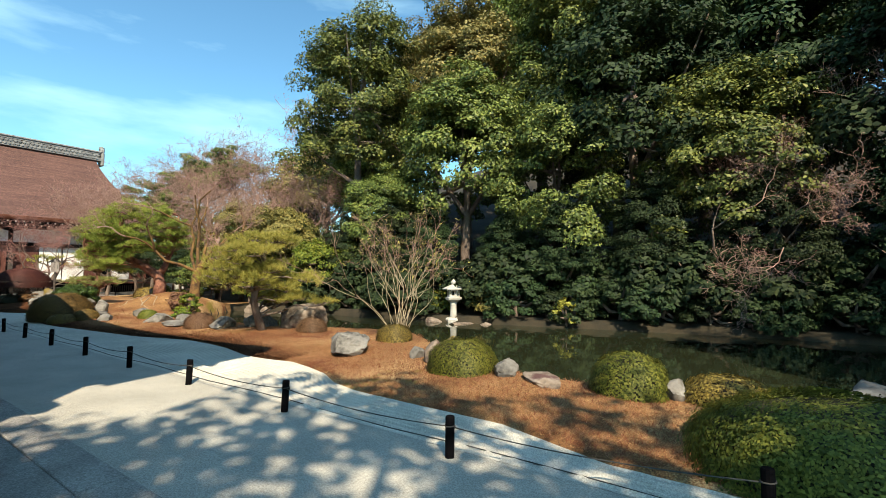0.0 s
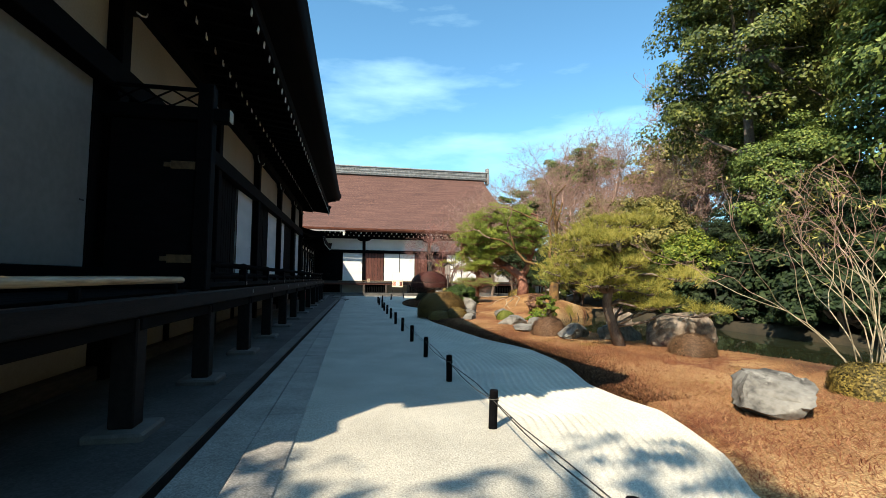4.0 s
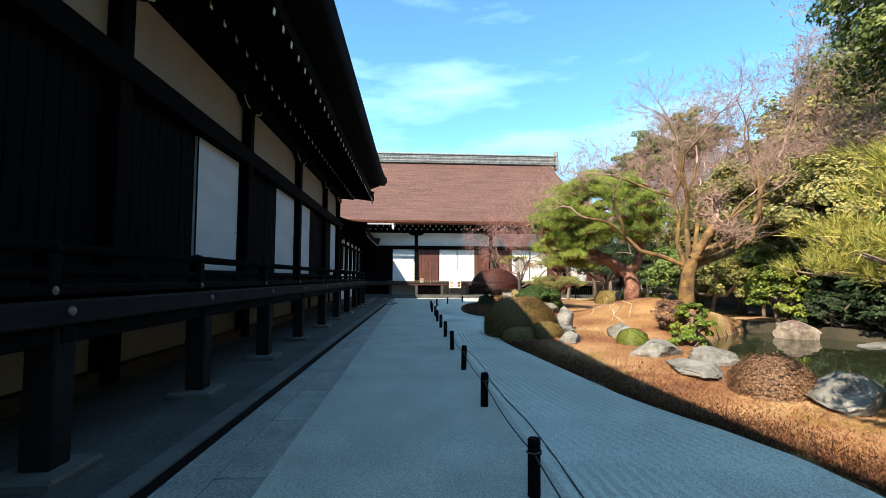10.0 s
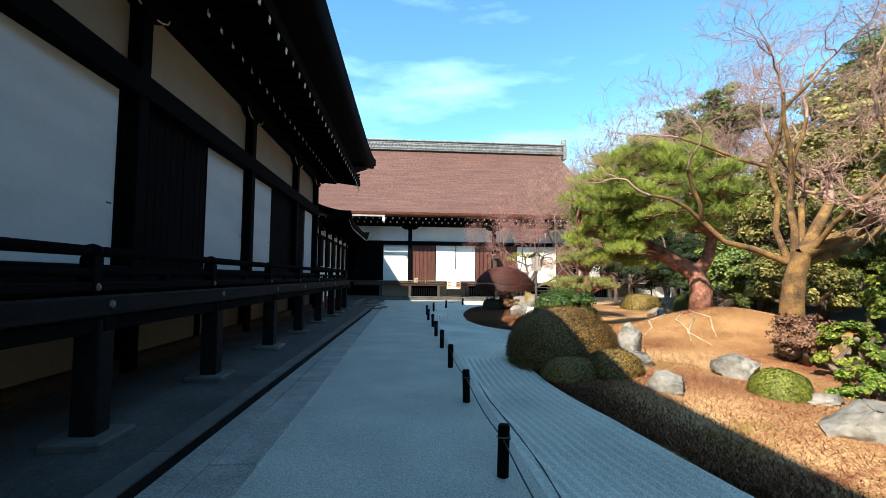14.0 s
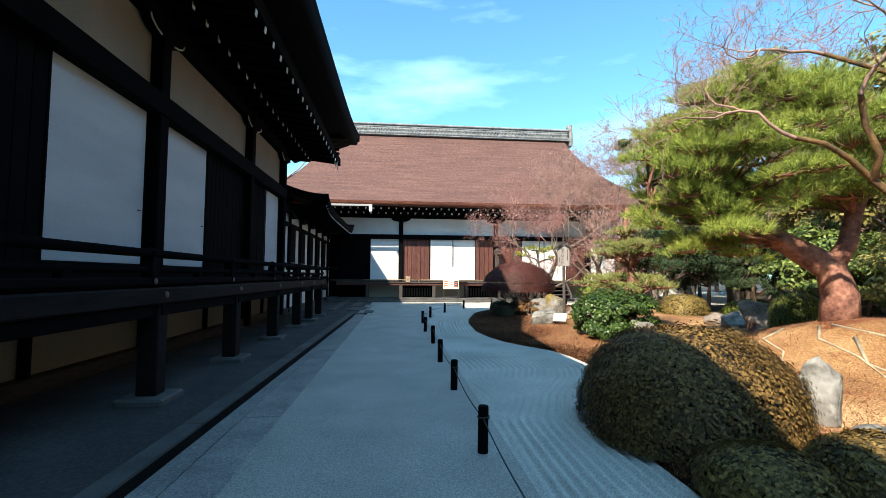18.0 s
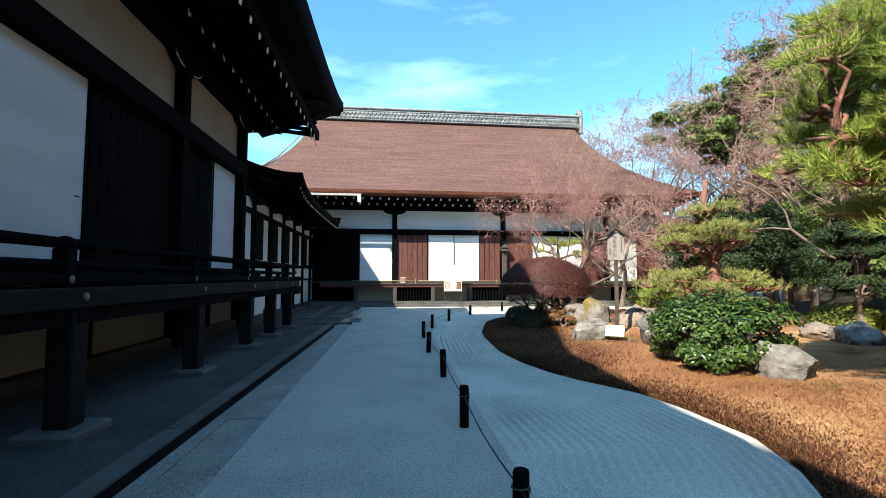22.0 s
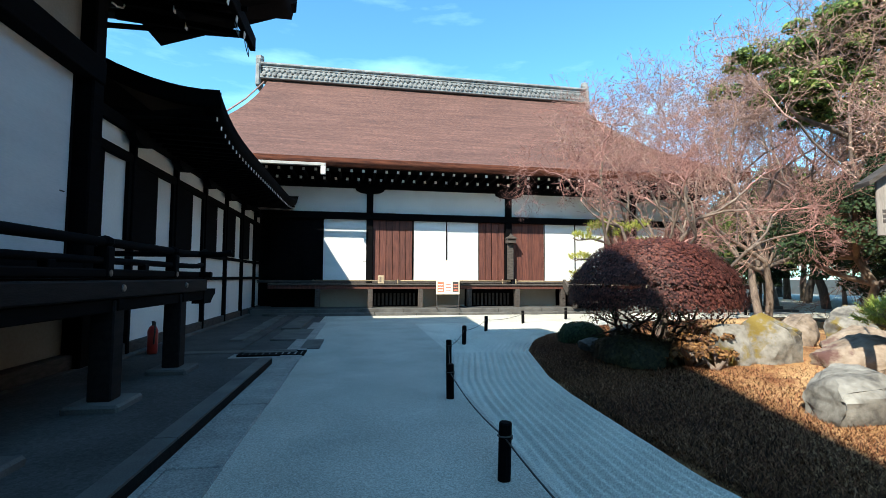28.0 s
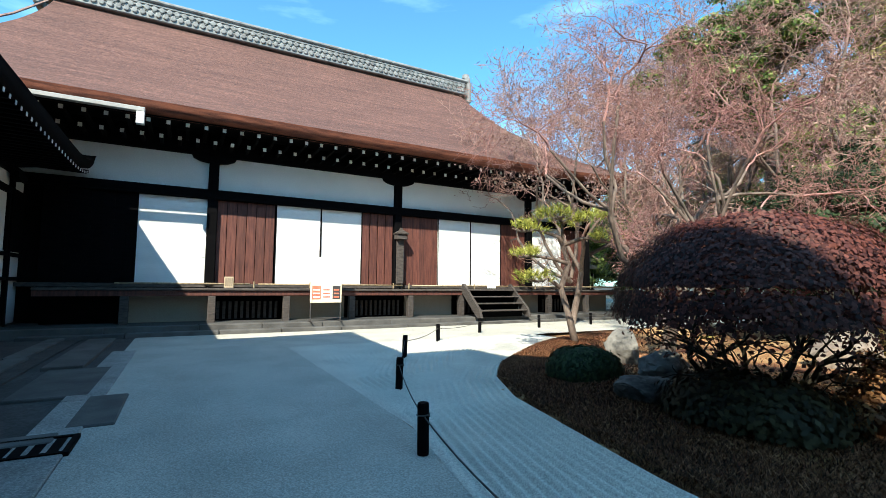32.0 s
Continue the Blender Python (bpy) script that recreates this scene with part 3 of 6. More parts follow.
bar = boxm("bar", WOOD, -0.178, 0.178, -0.035, 0.035, 0.002, 0.022, 0.004)
for k in range(9):
    part("bar", bar, grate, (0, -0.4 + 0.1 * k, 0))


# ---- roofs ----
def roof_mesh(name, put, u0, u1, v_eave, v_ridge, z_eave, z_ridge, run_in, lift, thick, mat, steep=0.42, hip=True, nu=60, nv=28):
    """One curved slope from eave to ridge; u runs along the eave, put(u, v, z) sets it in the world."""
    verts, faces = [], []
    for j in range(nv + 1):
        s = j / nv
        inn = run_in * (1 - (1 - s) ** 1.7) if hip else 0.0
        a, b = u0 + inn, u1 - inn
        for i in range(nu + 1):
            q = i / nu
            u = a + (b - a) * q
            e = abs(2 * q - 1)
            up = lift * (e ** 7) * (1 - s) ** 3
            z = z_eave + (z_ridge - z_eave) * ((1 - steep) * s + steep * s * s) + up
            verts.append(put(u, v_eave + (v_ridge - v_eave) * s, z))
    n = nu + 1
    for j in range(nv):
        for i in range(nu):
            a = j * n + i
            faces.append((a, a + 1, a + n + 1, a + n))
    return mesh_of(name, verts, faces, mat, True)


def eave_band(name, put, u0, u1, v_eave, z_eave, lift, drop, inset, mat, nu=60):
    """The thick cut edge of a bark roof."""
    verts, faces = [], []
    for i in range(nu + 1):
        q = i / nu
        u = u0 + (u1 - u0) * q
        up = lift * abs(2 * q - 1) ** 7
        for dv, dz in ((0, 0.0), (inset * 0.25, -drop * 0.35), (inset * 0.6, -drop), (inset * 3.2, -drop)):
            verts.append(put(u, v_eave + dv, z_eave + up + dz))
    for i in range(nu):
        for k in range(3):
            a = i * 4 + k
            faces.append((a, a + 1, a + 5, a + 4))
    return mesh_of(name, verts, faces, mat, True)


def soffit(name, put, u0, u1, v0, z0, v1, z1, lift, mat, nu=40):
    verts, faces = [], []
    for i in range(nu + 1):
        q = i / nu
        u = u0 + (u1 - u0) * q
        up = lift * abs(2 * q - 1) ** 7
        verts += [put(u, v0, z0 + up), put(u, v1, z1)]
    for i in range(nu):
        faces.append((2 * i, 2 * i + 1, 2 * i + 3, 2 * i + 2))
    return mesh_of(name, verts, faces, mat)


def curved_bracket(name, mat):
    """A boat-shaped bearing block on a pillar."""
    prof = [(-0.55, 0.0), (-0.5, -0.10), (-0.34, -0.17), (-0.15, -0.2), (0.15, -0.2), (0.34, -0.17), (0.5, -0.10), (0.55, 0.0)]
    v = [(x, y, z) for y in (-0.07, 0.07) for x, z in prof]
    n = len(prof)
    f = [tuple(range(n)), tuple(range(2 * n - 1, n - 1, -1))] + [(i, i + n, (i + 1) % n + n, (i + 1) % n) for i in range(n)]
    return mesh_of(name, v, f, mat)


def straight(u, v, z):
    return (u, v, z)


def turned(u, v, z):
    return (v, u, z)


rafter_cap = boxm("rafter_cap", CARD, -0.045, 0.045, -0.012, 0.0, -0.05, 0.05, 0.004)

# ---- the abbot's hall along the walk ----
WALL_Y, ABBOT_END, ABBOT_START = -0.6, -32.55, -5.9
abbot = thing("abbots_hall", (-20, -6, 0), "long dark timber temple hall with white paper doors under deep eaves", "temple hall")
back_home = Matrix.Translation((20, 6, 0))


def a_part(name, me, label="", parent=None):
    if parent is not None:
        return part(name, me, parent, None, label)
    return part(name, me, abbot, back_home, label)


a_part("roof", roof_mesh("roof", straight, -35.1, -5.3, 1.64, -8.2, 6.22, 11.6, 4.2, 0.5, 0.3, BARK_ROOF), "brown cypress-bark roof with upturned corners")
a_part("roof", roof_mesh("roof", straight, -35.1, -5.3, -18.1, -8.2, 6.22, 11.6, 4.2, 0.5, 0.3, BARK_ROOF))
for u_e, u_r in ((-35.1, -30.9), (-5.3, -9.5)):
    a_part("hip_roof", roof_mesh("hip_roof", turned, -18.1, 1.64, u_e, u_r, 6.22, 11.6, 9.9, 0.5, 0.3, BARK_ROOF, nu=40))
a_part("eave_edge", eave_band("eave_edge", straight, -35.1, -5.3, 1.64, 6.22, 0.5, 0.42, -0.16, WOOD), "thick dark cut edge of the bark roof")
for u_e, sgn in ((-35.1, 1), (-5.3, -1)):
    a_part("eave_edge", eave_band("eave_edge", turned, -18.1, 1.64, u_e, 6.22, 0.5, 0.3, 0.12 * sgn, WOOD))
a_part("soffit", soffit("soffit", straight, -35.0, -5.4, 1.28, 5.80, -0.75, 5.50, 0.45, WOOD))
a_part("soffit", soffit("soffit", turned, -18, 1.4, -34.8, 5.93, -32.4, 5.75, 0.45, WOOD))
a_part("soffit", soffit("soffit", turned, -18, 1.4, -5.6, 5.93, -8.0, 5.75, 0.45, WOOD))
a_part("ridge", Shape().box(-31, -9.4, -8.5, -7.9, 11.3, 12.2, 0.04).mesh("ridge", TILE), "grey tile ridge")
# added gable, hidden behind the eave, only to cast the garden shadow's bulge
gp = [(-28.7, 6.9), (-27.8, 10.9), (-27.2, 11.9), (-25.0, 12.1), (-22.8, 11.9), (-21.0, 10.9), (-19.4, 9.9), (-17.0, 6.9)]
n = len(gp)
a_part("cross_gable", mesh_of("cross_gable", [(x, y, z) for y in (-8.2, -1.0) for x, z in gp], [tuple(range(n)), tuple(range(2 * n - 1, n - 1, -1))] + [(i, i + n, i + n + 1, i + 1) for i in range(n - 1)] + [(n - 1, 2 * n - 1, n, 0)], BARK_ROOF), "unseen gable added to cast the bulging garden shadow")
# rafters in two rows, with white-painted ends
low = boxm("rafter", WOOD, -0.04, 0.04, -1.0, 0.05, -0.05, 0.05, 0.008)
flying = boxm("flying_rafter", WOOD, -0.04, 0.04, -1.0, 0.965, -0.05, 0.05, 0.008)
x = -33.9
while x < -6.0:
    r = part("rafter", low, abbot, back_home @ pose(x, 0, 5.36, -4))
    part("rafter_cap", rafter_cap, r, pose(0, 0.064, 0))
    r = part("flying_rafter", flying, abbot, back_home @ pose(x, 0, 5.42, -7))
    part("rafter_cap", rafter_cap, r, pose(0, 0.979, 0))
    x += 0.5
a_part("eave_purlin", boxm("eave_purlin", WOOD, -34.2, -5.9, -0.12, 0.0, 5.42, 5.58))
a_part("eave_purlin", boxm("eave_purlin", WOOD, -34.6, -5.7, 0.9, 1.0, 5.36, 5.62))
for x in (-34.4, -33.5, -33.0):
    a_part("end_rafter", Shape().tube([(x, -2.5, 5.5), (x - 0.02, 1.0 + (x + 34.4) * 0.1, 5.55)], [0.05, 0.04], 4).mesh("end_rafter", WOOD))
for x in (-33.4, -34.1):
    a_part("hook", Shape().tube([(x, 0.9, 5.45), (x - 0.02, 0.93, 5.25), (x - 0.05, 0.96, 5.12), (x - 0.12, 0.97, 5.08), (x - 0.16, 0.96, 5.16), (x - 0.1, 0.92, 5.42)], 0.008, 5).mesh("hook", STEEL), "thin iron gutter hook")
# pillars, beams, frieze
PILLARS = [-32.4, -29.1, -24.7, -20.2, -15.8, -11.35, -7.0]
pillar = boxm("pillar", WOOD, -0.13, 0.13, -0.13, 0.13, 0.05, 5.6, 0.02)
block = curved_bracket("bearing_block", WOOD)
block_edge = Shape().tube([(-0.53, 0.078, -0.02), (-0.49, 0.078, -0.09), (-0.34, 0.078, -0.155), (-0.2, 0.078, -0.18)], 0.012, 4).mesh("white_edge", PLASTER)
block_edge2 = Shape().tube([(0.53, 0.078, -0.02), (0.49, 0.078, -0.09), (0.34, 0.078, -0.155), (0.2, 0.078, -0.18)], 0.012, 4).mesh("white_edge", PLASTER)
for x in PILLARS:
    part("pillar", pillar, abbot, back_home @ pose(x, WALL_Y + 0.05, 0))
    bl = part("bearing_block", block, abbot, back_home @ pose(x, WALL_Y + 0.1, 5.12))
    part("white_edge", block_edge, bl)
    part("white_edge", block_edge2, bl)
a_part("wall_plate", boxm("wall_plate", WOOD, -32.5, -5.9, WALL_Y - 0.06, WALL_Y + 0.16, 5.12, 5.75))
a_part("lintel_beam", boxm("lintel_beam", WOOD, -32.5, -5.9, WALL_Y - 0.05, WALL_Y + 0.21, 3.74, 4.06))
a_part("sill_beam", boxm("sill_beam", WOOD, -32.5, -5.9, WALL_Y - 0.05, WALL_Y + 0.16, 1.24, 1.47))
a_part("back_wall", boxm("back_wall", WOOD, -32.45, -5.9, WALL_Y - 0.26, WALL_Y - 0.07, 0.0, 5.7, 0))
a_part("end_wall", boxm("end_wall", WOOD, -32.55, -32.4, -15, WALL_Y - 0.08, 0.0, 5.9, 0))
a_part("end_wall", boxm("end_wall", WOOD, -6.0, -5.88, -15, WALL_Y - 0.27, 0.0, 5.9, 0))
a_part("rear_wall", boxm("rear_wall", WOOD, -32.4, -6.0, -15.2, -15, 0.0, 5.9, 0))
for a, b in zip(PILLARS[:-1], PILLARS[1:]):
    a_part("frieze_panel", boxm("frieze_panel", PLASTER_BUFF, a + 0.135, b - 0.135, WALL_Y - 0.06, WALL_Y + 0.0, 4.065, 5.115, 0), "buff plaster frieze")
handle = boxm("door_pull", INK, -0.09, 0.0, -0.003, 0.006, -0.008, 0.008, 0.002)
SHOJI = [(-19.92, -18.05), (-24.5, -22.55), (-26.68, -24.74), (-32.15, -30.78), (-13.25, -12.35), (-10.95, -9.2), (-9.1, -7.2)]
for a, b in SHOJI:
    # doors beyond x -11 take the darker grey paper
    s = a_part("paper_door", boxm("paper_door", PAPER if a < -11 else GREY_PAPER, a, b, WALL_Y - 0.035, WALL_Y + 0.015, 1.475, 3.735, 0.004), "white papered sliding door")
    part("door_pull", handle, s, (a + 0.16, WALL_Y + 0.018, 2.25))
    for e in (a, b):
        part("door_stile", boxm("door_stile", WOOD, e - 0.016, e + 0.016, WALL_Y + 0.016, WALL_Y + 0.03, 1.475, 3.735, 0), s)
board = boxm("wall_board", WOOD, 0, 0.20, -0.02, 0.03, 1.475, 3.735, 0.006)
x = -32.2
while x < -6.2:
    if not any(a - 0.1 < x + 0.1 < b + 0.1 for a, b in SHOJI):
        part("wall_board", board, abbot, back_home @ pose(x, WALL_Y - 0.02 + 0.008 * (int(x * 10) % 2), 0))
    x += 0.21
# wall below the floor
for a, b in zip(PILLARS[:-1], PILLARS[1:]):
    m = 0.5 * (a + b)
    for c, d in ((a + 0.15, m - 0.06), (m + 0.06, b - 0.15)):
        a_part("base_panel", boxm("base_panel", PLASTER_BUFF, c, d, WALL_Y - 0.06, WALL_Y - 0.02, 0.28, 1.0, 0), "buff plaster panel below the floor")
    a_part("base_stud", boxm("base_stud", WOOD, m - 0.06, m + 0.06, WALL_Y - 0.06, WALL_Y + 0.04, 0.05, 1.2))
a_part("ground_sill", boxm("ground_sill", WOOD_GREY, -32.5, -5.9, WALL_Y - 0.07, WALL_Y + 0.10, 0.1, 0.27))
a_part("footing", boxm("footing", SLAB, -32.6, -5.9, WALL_Y - 0.15, WALL_Y + 0.2, -0.05, 0.1))
# veranda
V0, V1, VY = -32.75, -5.6, 0.75
for k in range(6):
    y = WALL_Y + 0.17 + k * 0.19
    a_part("floor_board", boxm("floor_board", WOOD, V0 + 0.02, V1, y, y + 0.185, 1.17, 1.215, 0.006))
a_part("edge_beam", boxm("edge_beam", WOOD_DARK, V0, V1, 0.765, 0.865, 1.04, 1.20, 0.015), "worn dark veranda edge beam")
a_part("floor_beam", boxm("floor_beam", WOOD, V0 - 0.25, V1, VY - 0.08, VY + 0.07, 0.92, 1.04))
vpost = boxm("veranda_post", WOOD_DARK, -0.095, 0.095, -0.095, 0.095, 0.155, 1.03, 0.012)
vbase = boxm("base_stone", SLAB, -0.24, 0.24, -0.22, 0.22, 0.06, 0.157, 0.02)
VPOSTS = [-31.95, -30.4, -28.85, -26.72, -24.42, -22.2, -19.75, -17.55, -15.3, -13.2, -11.0, -9.05, -6.9]
for x in VPOSTS:
    part("veranda_post", vpost, abbot, back_home @ pose(x, VY, 0))
    part("base_stone", vbase, abbot, back_home @ pose(x, VY, 0))
    a_part("cross_beam", boxm("cross_beam", WOOD, x - 0.06, x + 0.06, WALL_Y + 0.1, 0.86, 0.93, 1.038))
# railing
RY = 0.70
a_part("top_rail", Shape().tube([(V0 - 0.42, RY, 1.60), (V0 - 0.2, RY, 1.555), (V0 + 0.2, RY, 1.54), (-11.1, RY, 1.54)], 0.042, 8).mesh("top_rail", WOOD, True))
a_part("middle_rail", Shape().tube([(V0 - 0.28, RY, 1.405), (V0 - 0.1, RY, 1.38), (V0 + 0.2, RY, 1.375), (-11.1, RY, 1.375)], 0.035, 6).mesh("middle_rail", WOOD, True))
a_part("bottom_rail", boxm("bottom_rail", WOOD, V0 - 0.2, -11.1, RY - 0.05, RY + 0.05, 1.225, 1.30))
stud = boxm("rail_stud", WOOD, -0.045, 0.045, -0.04, 0.04, 1.22, 1.36, 0.008)
post_r = Shape().box(-0.06, 0.06, -0.06, 0.06, 1.22, 1.50, 0.012).lathe([(0.05, 1.50), (0.075, 1.53), (0.07, 1.57), (0.035, 1.59), (0.0, 1.60)], 10).mesh("rail_post", WOOD)
nail = Shape().lathe([(0.035, 0), (0.03, 0.012), (0.0, 0.018)], 10).mesh("nail_cover", STEEL)
for k, x in enumerate(VPOSTS[:10]):
    p = part("rail_post", post_r, abbot, back_home @ pose(x, RY, 0))
    part("nail_cover", nail, p, pose(0, 0.052, 1.262, -90))
    part("nail_cover", nail, abbot, back_home @ pose(x, 0.866, 1.13, -90))
    if k:
        part("rail_stud", stud, abbot, back_home @ pose(0.5 * (x + VPOSTS[k - 1]), RY, 0))
a_part("end_rail", Shape().tube([(V0 - 0.06, WALL_Y + 0.15, 1.54), (V0 - 0.06, RY + 0.3, 1.545), (V0 - 0.06, RY + 0.45, 1.58)], 0.04, 8).mesh("end_rail", WOOD, True))
a_part("end_rail", boxm("end_rail", WOOD, V0 - 0.11, V0 - 0.01, WALL_Y + 0.15, RY + 0.2, 1.225, 1.3))
a_part("bracket_beam", Shape().add([(V0 - 0.5, VY - 0.08, 1.06), (V0 - 0.5, VY - 0.08, 0.99), (V0 - 0.38, VY - 0.08, 0.93), (V0 - 0.3, VY - 0.08, 0.86), (V0, VY - 0.08, 0.86), (V0, VY - 0.08, 1.06), (V0 - 0.5, VY + 0.08, 1.06), (V0 - 0.5, VY + 0.08, 0.99), (V0 - 0.38, VY + 0.08, 0.93), (V0 - 0.3, VY + 0.08, 0.86), (V0, VY + 0.08, 0.86), (V0, VY + 0.08, 1.06)], [(0, 1, 2, 3, 4, 5), (11, 10, 9, 8, 7, 6)] + [(i, i + 6, (i + 1) % 6 + 6, (i + 1) % 6) for i in range(6)]).mesh("bracket_beam", WOOD))
barrier = thing("bamboo_barrier", (-8.0, 0.77, 1.20), "bamboo pole barrier lying along the open veranda edge", "barrier")
part("pole", Shape().tube([(-2.1, 0, 0.135), (-0.8, 0, 0.14), (0.4, 0, 0.135), (1.6, 0, 0.14)], 0.035, 8).mesh("pole", BAMBOO, True), barrier)
for dx in (-1.9, -0.2, 1.4):
    part("stand", boxm("stand", WOOD, dx - 0.03, dx + 0.03, -0.03, 0.03, 0.0, 0.10), barrier)
# plank door across the veranda, with its post, lattice and whitened beam end
a_part("wing_post", boxm("wing_post", WOOD, -11.16, -10.96, 0.58, 0.76, 1.2, 3.8), "black post of the veranda door")
wing = a_part("wing_door", boxm("wing_door", WOOD, -11.1, -11.03, -0.42, 0.58, 1.22, 3.32), "black plank door across the veranda")
for z in (1.59, 2.76):
    part("strap_hinge", Shape().box(-11.028, -11.02, 0.28, 0.58, z - 0.05, z + 0.05, 0.003).box(-11.028, -11.02, 0.2, 0.28, z - 0.03, z + 0.03, 0.003).mesh("strap_hinge", BRONZE), wing, label="bronze strap hinge")
a_part("wing_beam", boxm("wing_beam", WOOD, -11.14, -10.98, -0.5, 0.95, 3.33, 3.5), "beam jutting past the veranda door")
a_part("beam_end", boxm("beam_end", STONE_PALE, -11.13, -10.99, 0.952, 0.965, 3.34, 3.49, 0.003), "whitened beam end")
a_part("lattice_rail", boxm("lattice_rail", WOOD, -11.09, -11.04, -0.5, 0.6, 3.72, 3.77))
for k in range(3):
    y = -0.45 + 0.35 * k
    a_part("lattice_bar", Shape().tube([(-11.06, y, 3.52), (-11.06, y + 0.35, 3.72)], 0.012, 4).mesh("lattice_bar", WOOD))
    a_part("lattice_bar", Shape().tube([(-11.07, y + 0.35, 3.52), (-11.07, y, 3.72)], 0.012, 4).mesh("lattice_bar", WOOD))

# ---- corridor between the halls ----
corr = thing("covered_corridor", (-38, -1.5, 0), "low covered corridor with white panels and dark timber grid", "corridor")
c_home = Matrix.Translation((38, 1.5, 0))


def c_part(name, me, label=""):
    return part(name, me, corr, c_home, label)


C0, C1 = -33.3, -42.9
c_part("roof", roof_mesh("roof", straight, C1, C0, 0.78, -2.1, 3.72, 5.25, 0, 0.38, 0.2, WOOD, 0.35, hip=False), "dark bark roof of the corridor")
c_part("roof", roof_mesh("roof", straight, C1, C0, -5.0, -2.1, 3.72, 5.25, 0, 0.38, 0.2, WOOD, 0.35, hip=False))
c_part("eave_edge", eave_band("eave_edge", straight, C1, C0, 0.78, 3.72, 0.38, 0.2, -0.08, WOOD))
c_part("soffit", soffit("soffit", straight, C1, C0, 0.55, 3.52, -0.75, 3.62, 0.3, WOOD))
gv = []
for k in range(13):
    s = k / 12
    gv.append((C0 + 0.0, 0.78 - 2.88 * s, 3.72 + 0.38 * (1 - s) ** 3 + 1.53 * (0.65 * s + 0.35 * s * s)))
gable = Shape().add([*gv, *[(x, y, z - 0.26) for x, y, z in gv]], [(k, k + 1, k + 14, k + 13) for k in range(12)])
gable.add([(x - 0.1, y, z) for x, y, z in [*gv, *[(x, y, z - 0.26) for x, y, z in gv]]], [(k + 1, k, k + 13, k + 14) for k in range(12)])
c_part("gable_board", gable.mesh("gable_board", WOOD), "curved dark gable board")
crafter = boxm("rafter", WOOD, -0.03, 0.03, -1.0, 0.95, -0.035, 0.035, 0.006)
ccap = boxm("rafter_cap", PLASTER, -0.026, 0.026, -0.01, 0.0, -0.03, 0.03, 0.003)
x = C1 + 0.3
while x < C0 - 0.1:
    r = part("rafter", crafter, corr, c_home @ pose(x, -0.25, 3.50 + 0.3 * abs(2 * (x - C1) / (C0 - C1) - 1) ** 7, -2))
    part("rafter_cap", ccap, r, pose(0, 0.961, 0))
    x += 0.24
CY = -0.58
c_part("wall", boxm("wall", PLASTER, -43.4, -32.6, CY - 0.1, CY - 0.02, 0.05, 3.6, 0), "white plaster wall")
for z0, z1 in ((0.05, 0.22), (1.15, 1.23), (1.67, 1.75), (2.98, 3.12), (3.42, 3.6)):
    c_part("rail", boxm("rail", WOOD if z0 > 0.1 else WOOD_GREY, -43.4, -32.6, CY - 0.03, CY + 0.05, z0, z1, 0.008))
CPOST = [-33.7, -35.45, -37.2, -38.95, -40.7, -42.45]
cpost = boxm("post", WOOD, -0.045, 0.045, -0.06, 0.06, 0.05, 3.5, 0.01)
cblock = curved_bracket("bearing_block", WOOD)
for x in CPOST:
    part("post", cpost, corr, c_home @ pose(x, CY + 0.01, 0))
    part("bearing_block", cblock, corr, c_home @ Matrix.Translation((x, CY + 0.12, 3.42)) @ Matrix.Diagonal((0.62, 1, 0.8, 1)))
for a in [*CPOST, -31.95]:
    part("dark_shutter", boxm("dark_shutter", WOOD, a - 0.93, min(a - 0.05, -32.62), CY - 0.03, CY + 0.03, 1.78, 2.98, 0.006), corr, c_home, "black wooden shutter beside a white panel")
    if a > -33:
        continue
    part("shutter_frame", boxm("shutter_frame", WOOD, a + 0.045, a + 0.14, CY - 0.02, CY + 0.04, 1.78, 2.98, 0.006), corr, c_home)
c_part("footing", boxm("footing", SLAB, -43.4, -32.7, CY - 0.1, CY + 0.14, -0.05, 0.06))

# ---- the great hall across the court ----
HX = -43.47
hall = thing("great_hall", (-49.85, 6.27, -0.18), "great temple hall, steep brown bark roof, white paper doors", "temple hall")
h_home = Matrix.Translation((50, -6, 0))


def h_part(name, me, label="", at=None):
    return part(name, me, hall, h_home @ at if at is not None else h_home, label)


HE, HR, HZ, HT = -41.75, -51.0, 5.42, 11.75
h_part("roof", roof_mesh("roof", turned, -4.9, 17.9, HE, HR, HZ, HT, 2.75, 0.25, 0.3, BARK_ROOF, 0.34, nu=80, nv=36), "steep brown cypress-bark roof")
h_part("roof", roof_mesh("roof", turned, -4.9, 17.9, 2 * HR - HE, HR, HZ, HT, 2.75, 0.25, 0.3, BARK_ROOF, 0.34))
for v_e, v_r in ((-4.9, -2.15), (17.9, 15.15)):
    h_part("hip_roof", roof_mesh("hip_roof", straight, 2 * HR - HE, HE, v_e, v_r, HZ, HT, 9.25, 0.25, 0.3, BARK_ROOF, 0.34, nu=40))
h_part("eave_edge", eave_band("eave_edge", turned, -4.9, 17.9, HE, HZ, 0.25, 0.24, -0.14, BARK_EDGE), "reddish cut edge of the bark roof")
h_part("eave_edge", eave_band("eave_edge", straight, 2 * HR - HE, HE, 17.9, HZ, 0.25, 0.24, -0.14, BARK_EDGE))
h_part("eave_edge", eave_band("eave_edge", straight, 2 * HR - HE, HE, -4.9, HZ, 0.25, 0.24, 0.14, BARK_EDGE))
h_part("soffit", soffit("soffit", turned, -4.8, 17.8, HE - 0.25, 5.16, HX - 0.2, 5.35, 0.2, WOOD))
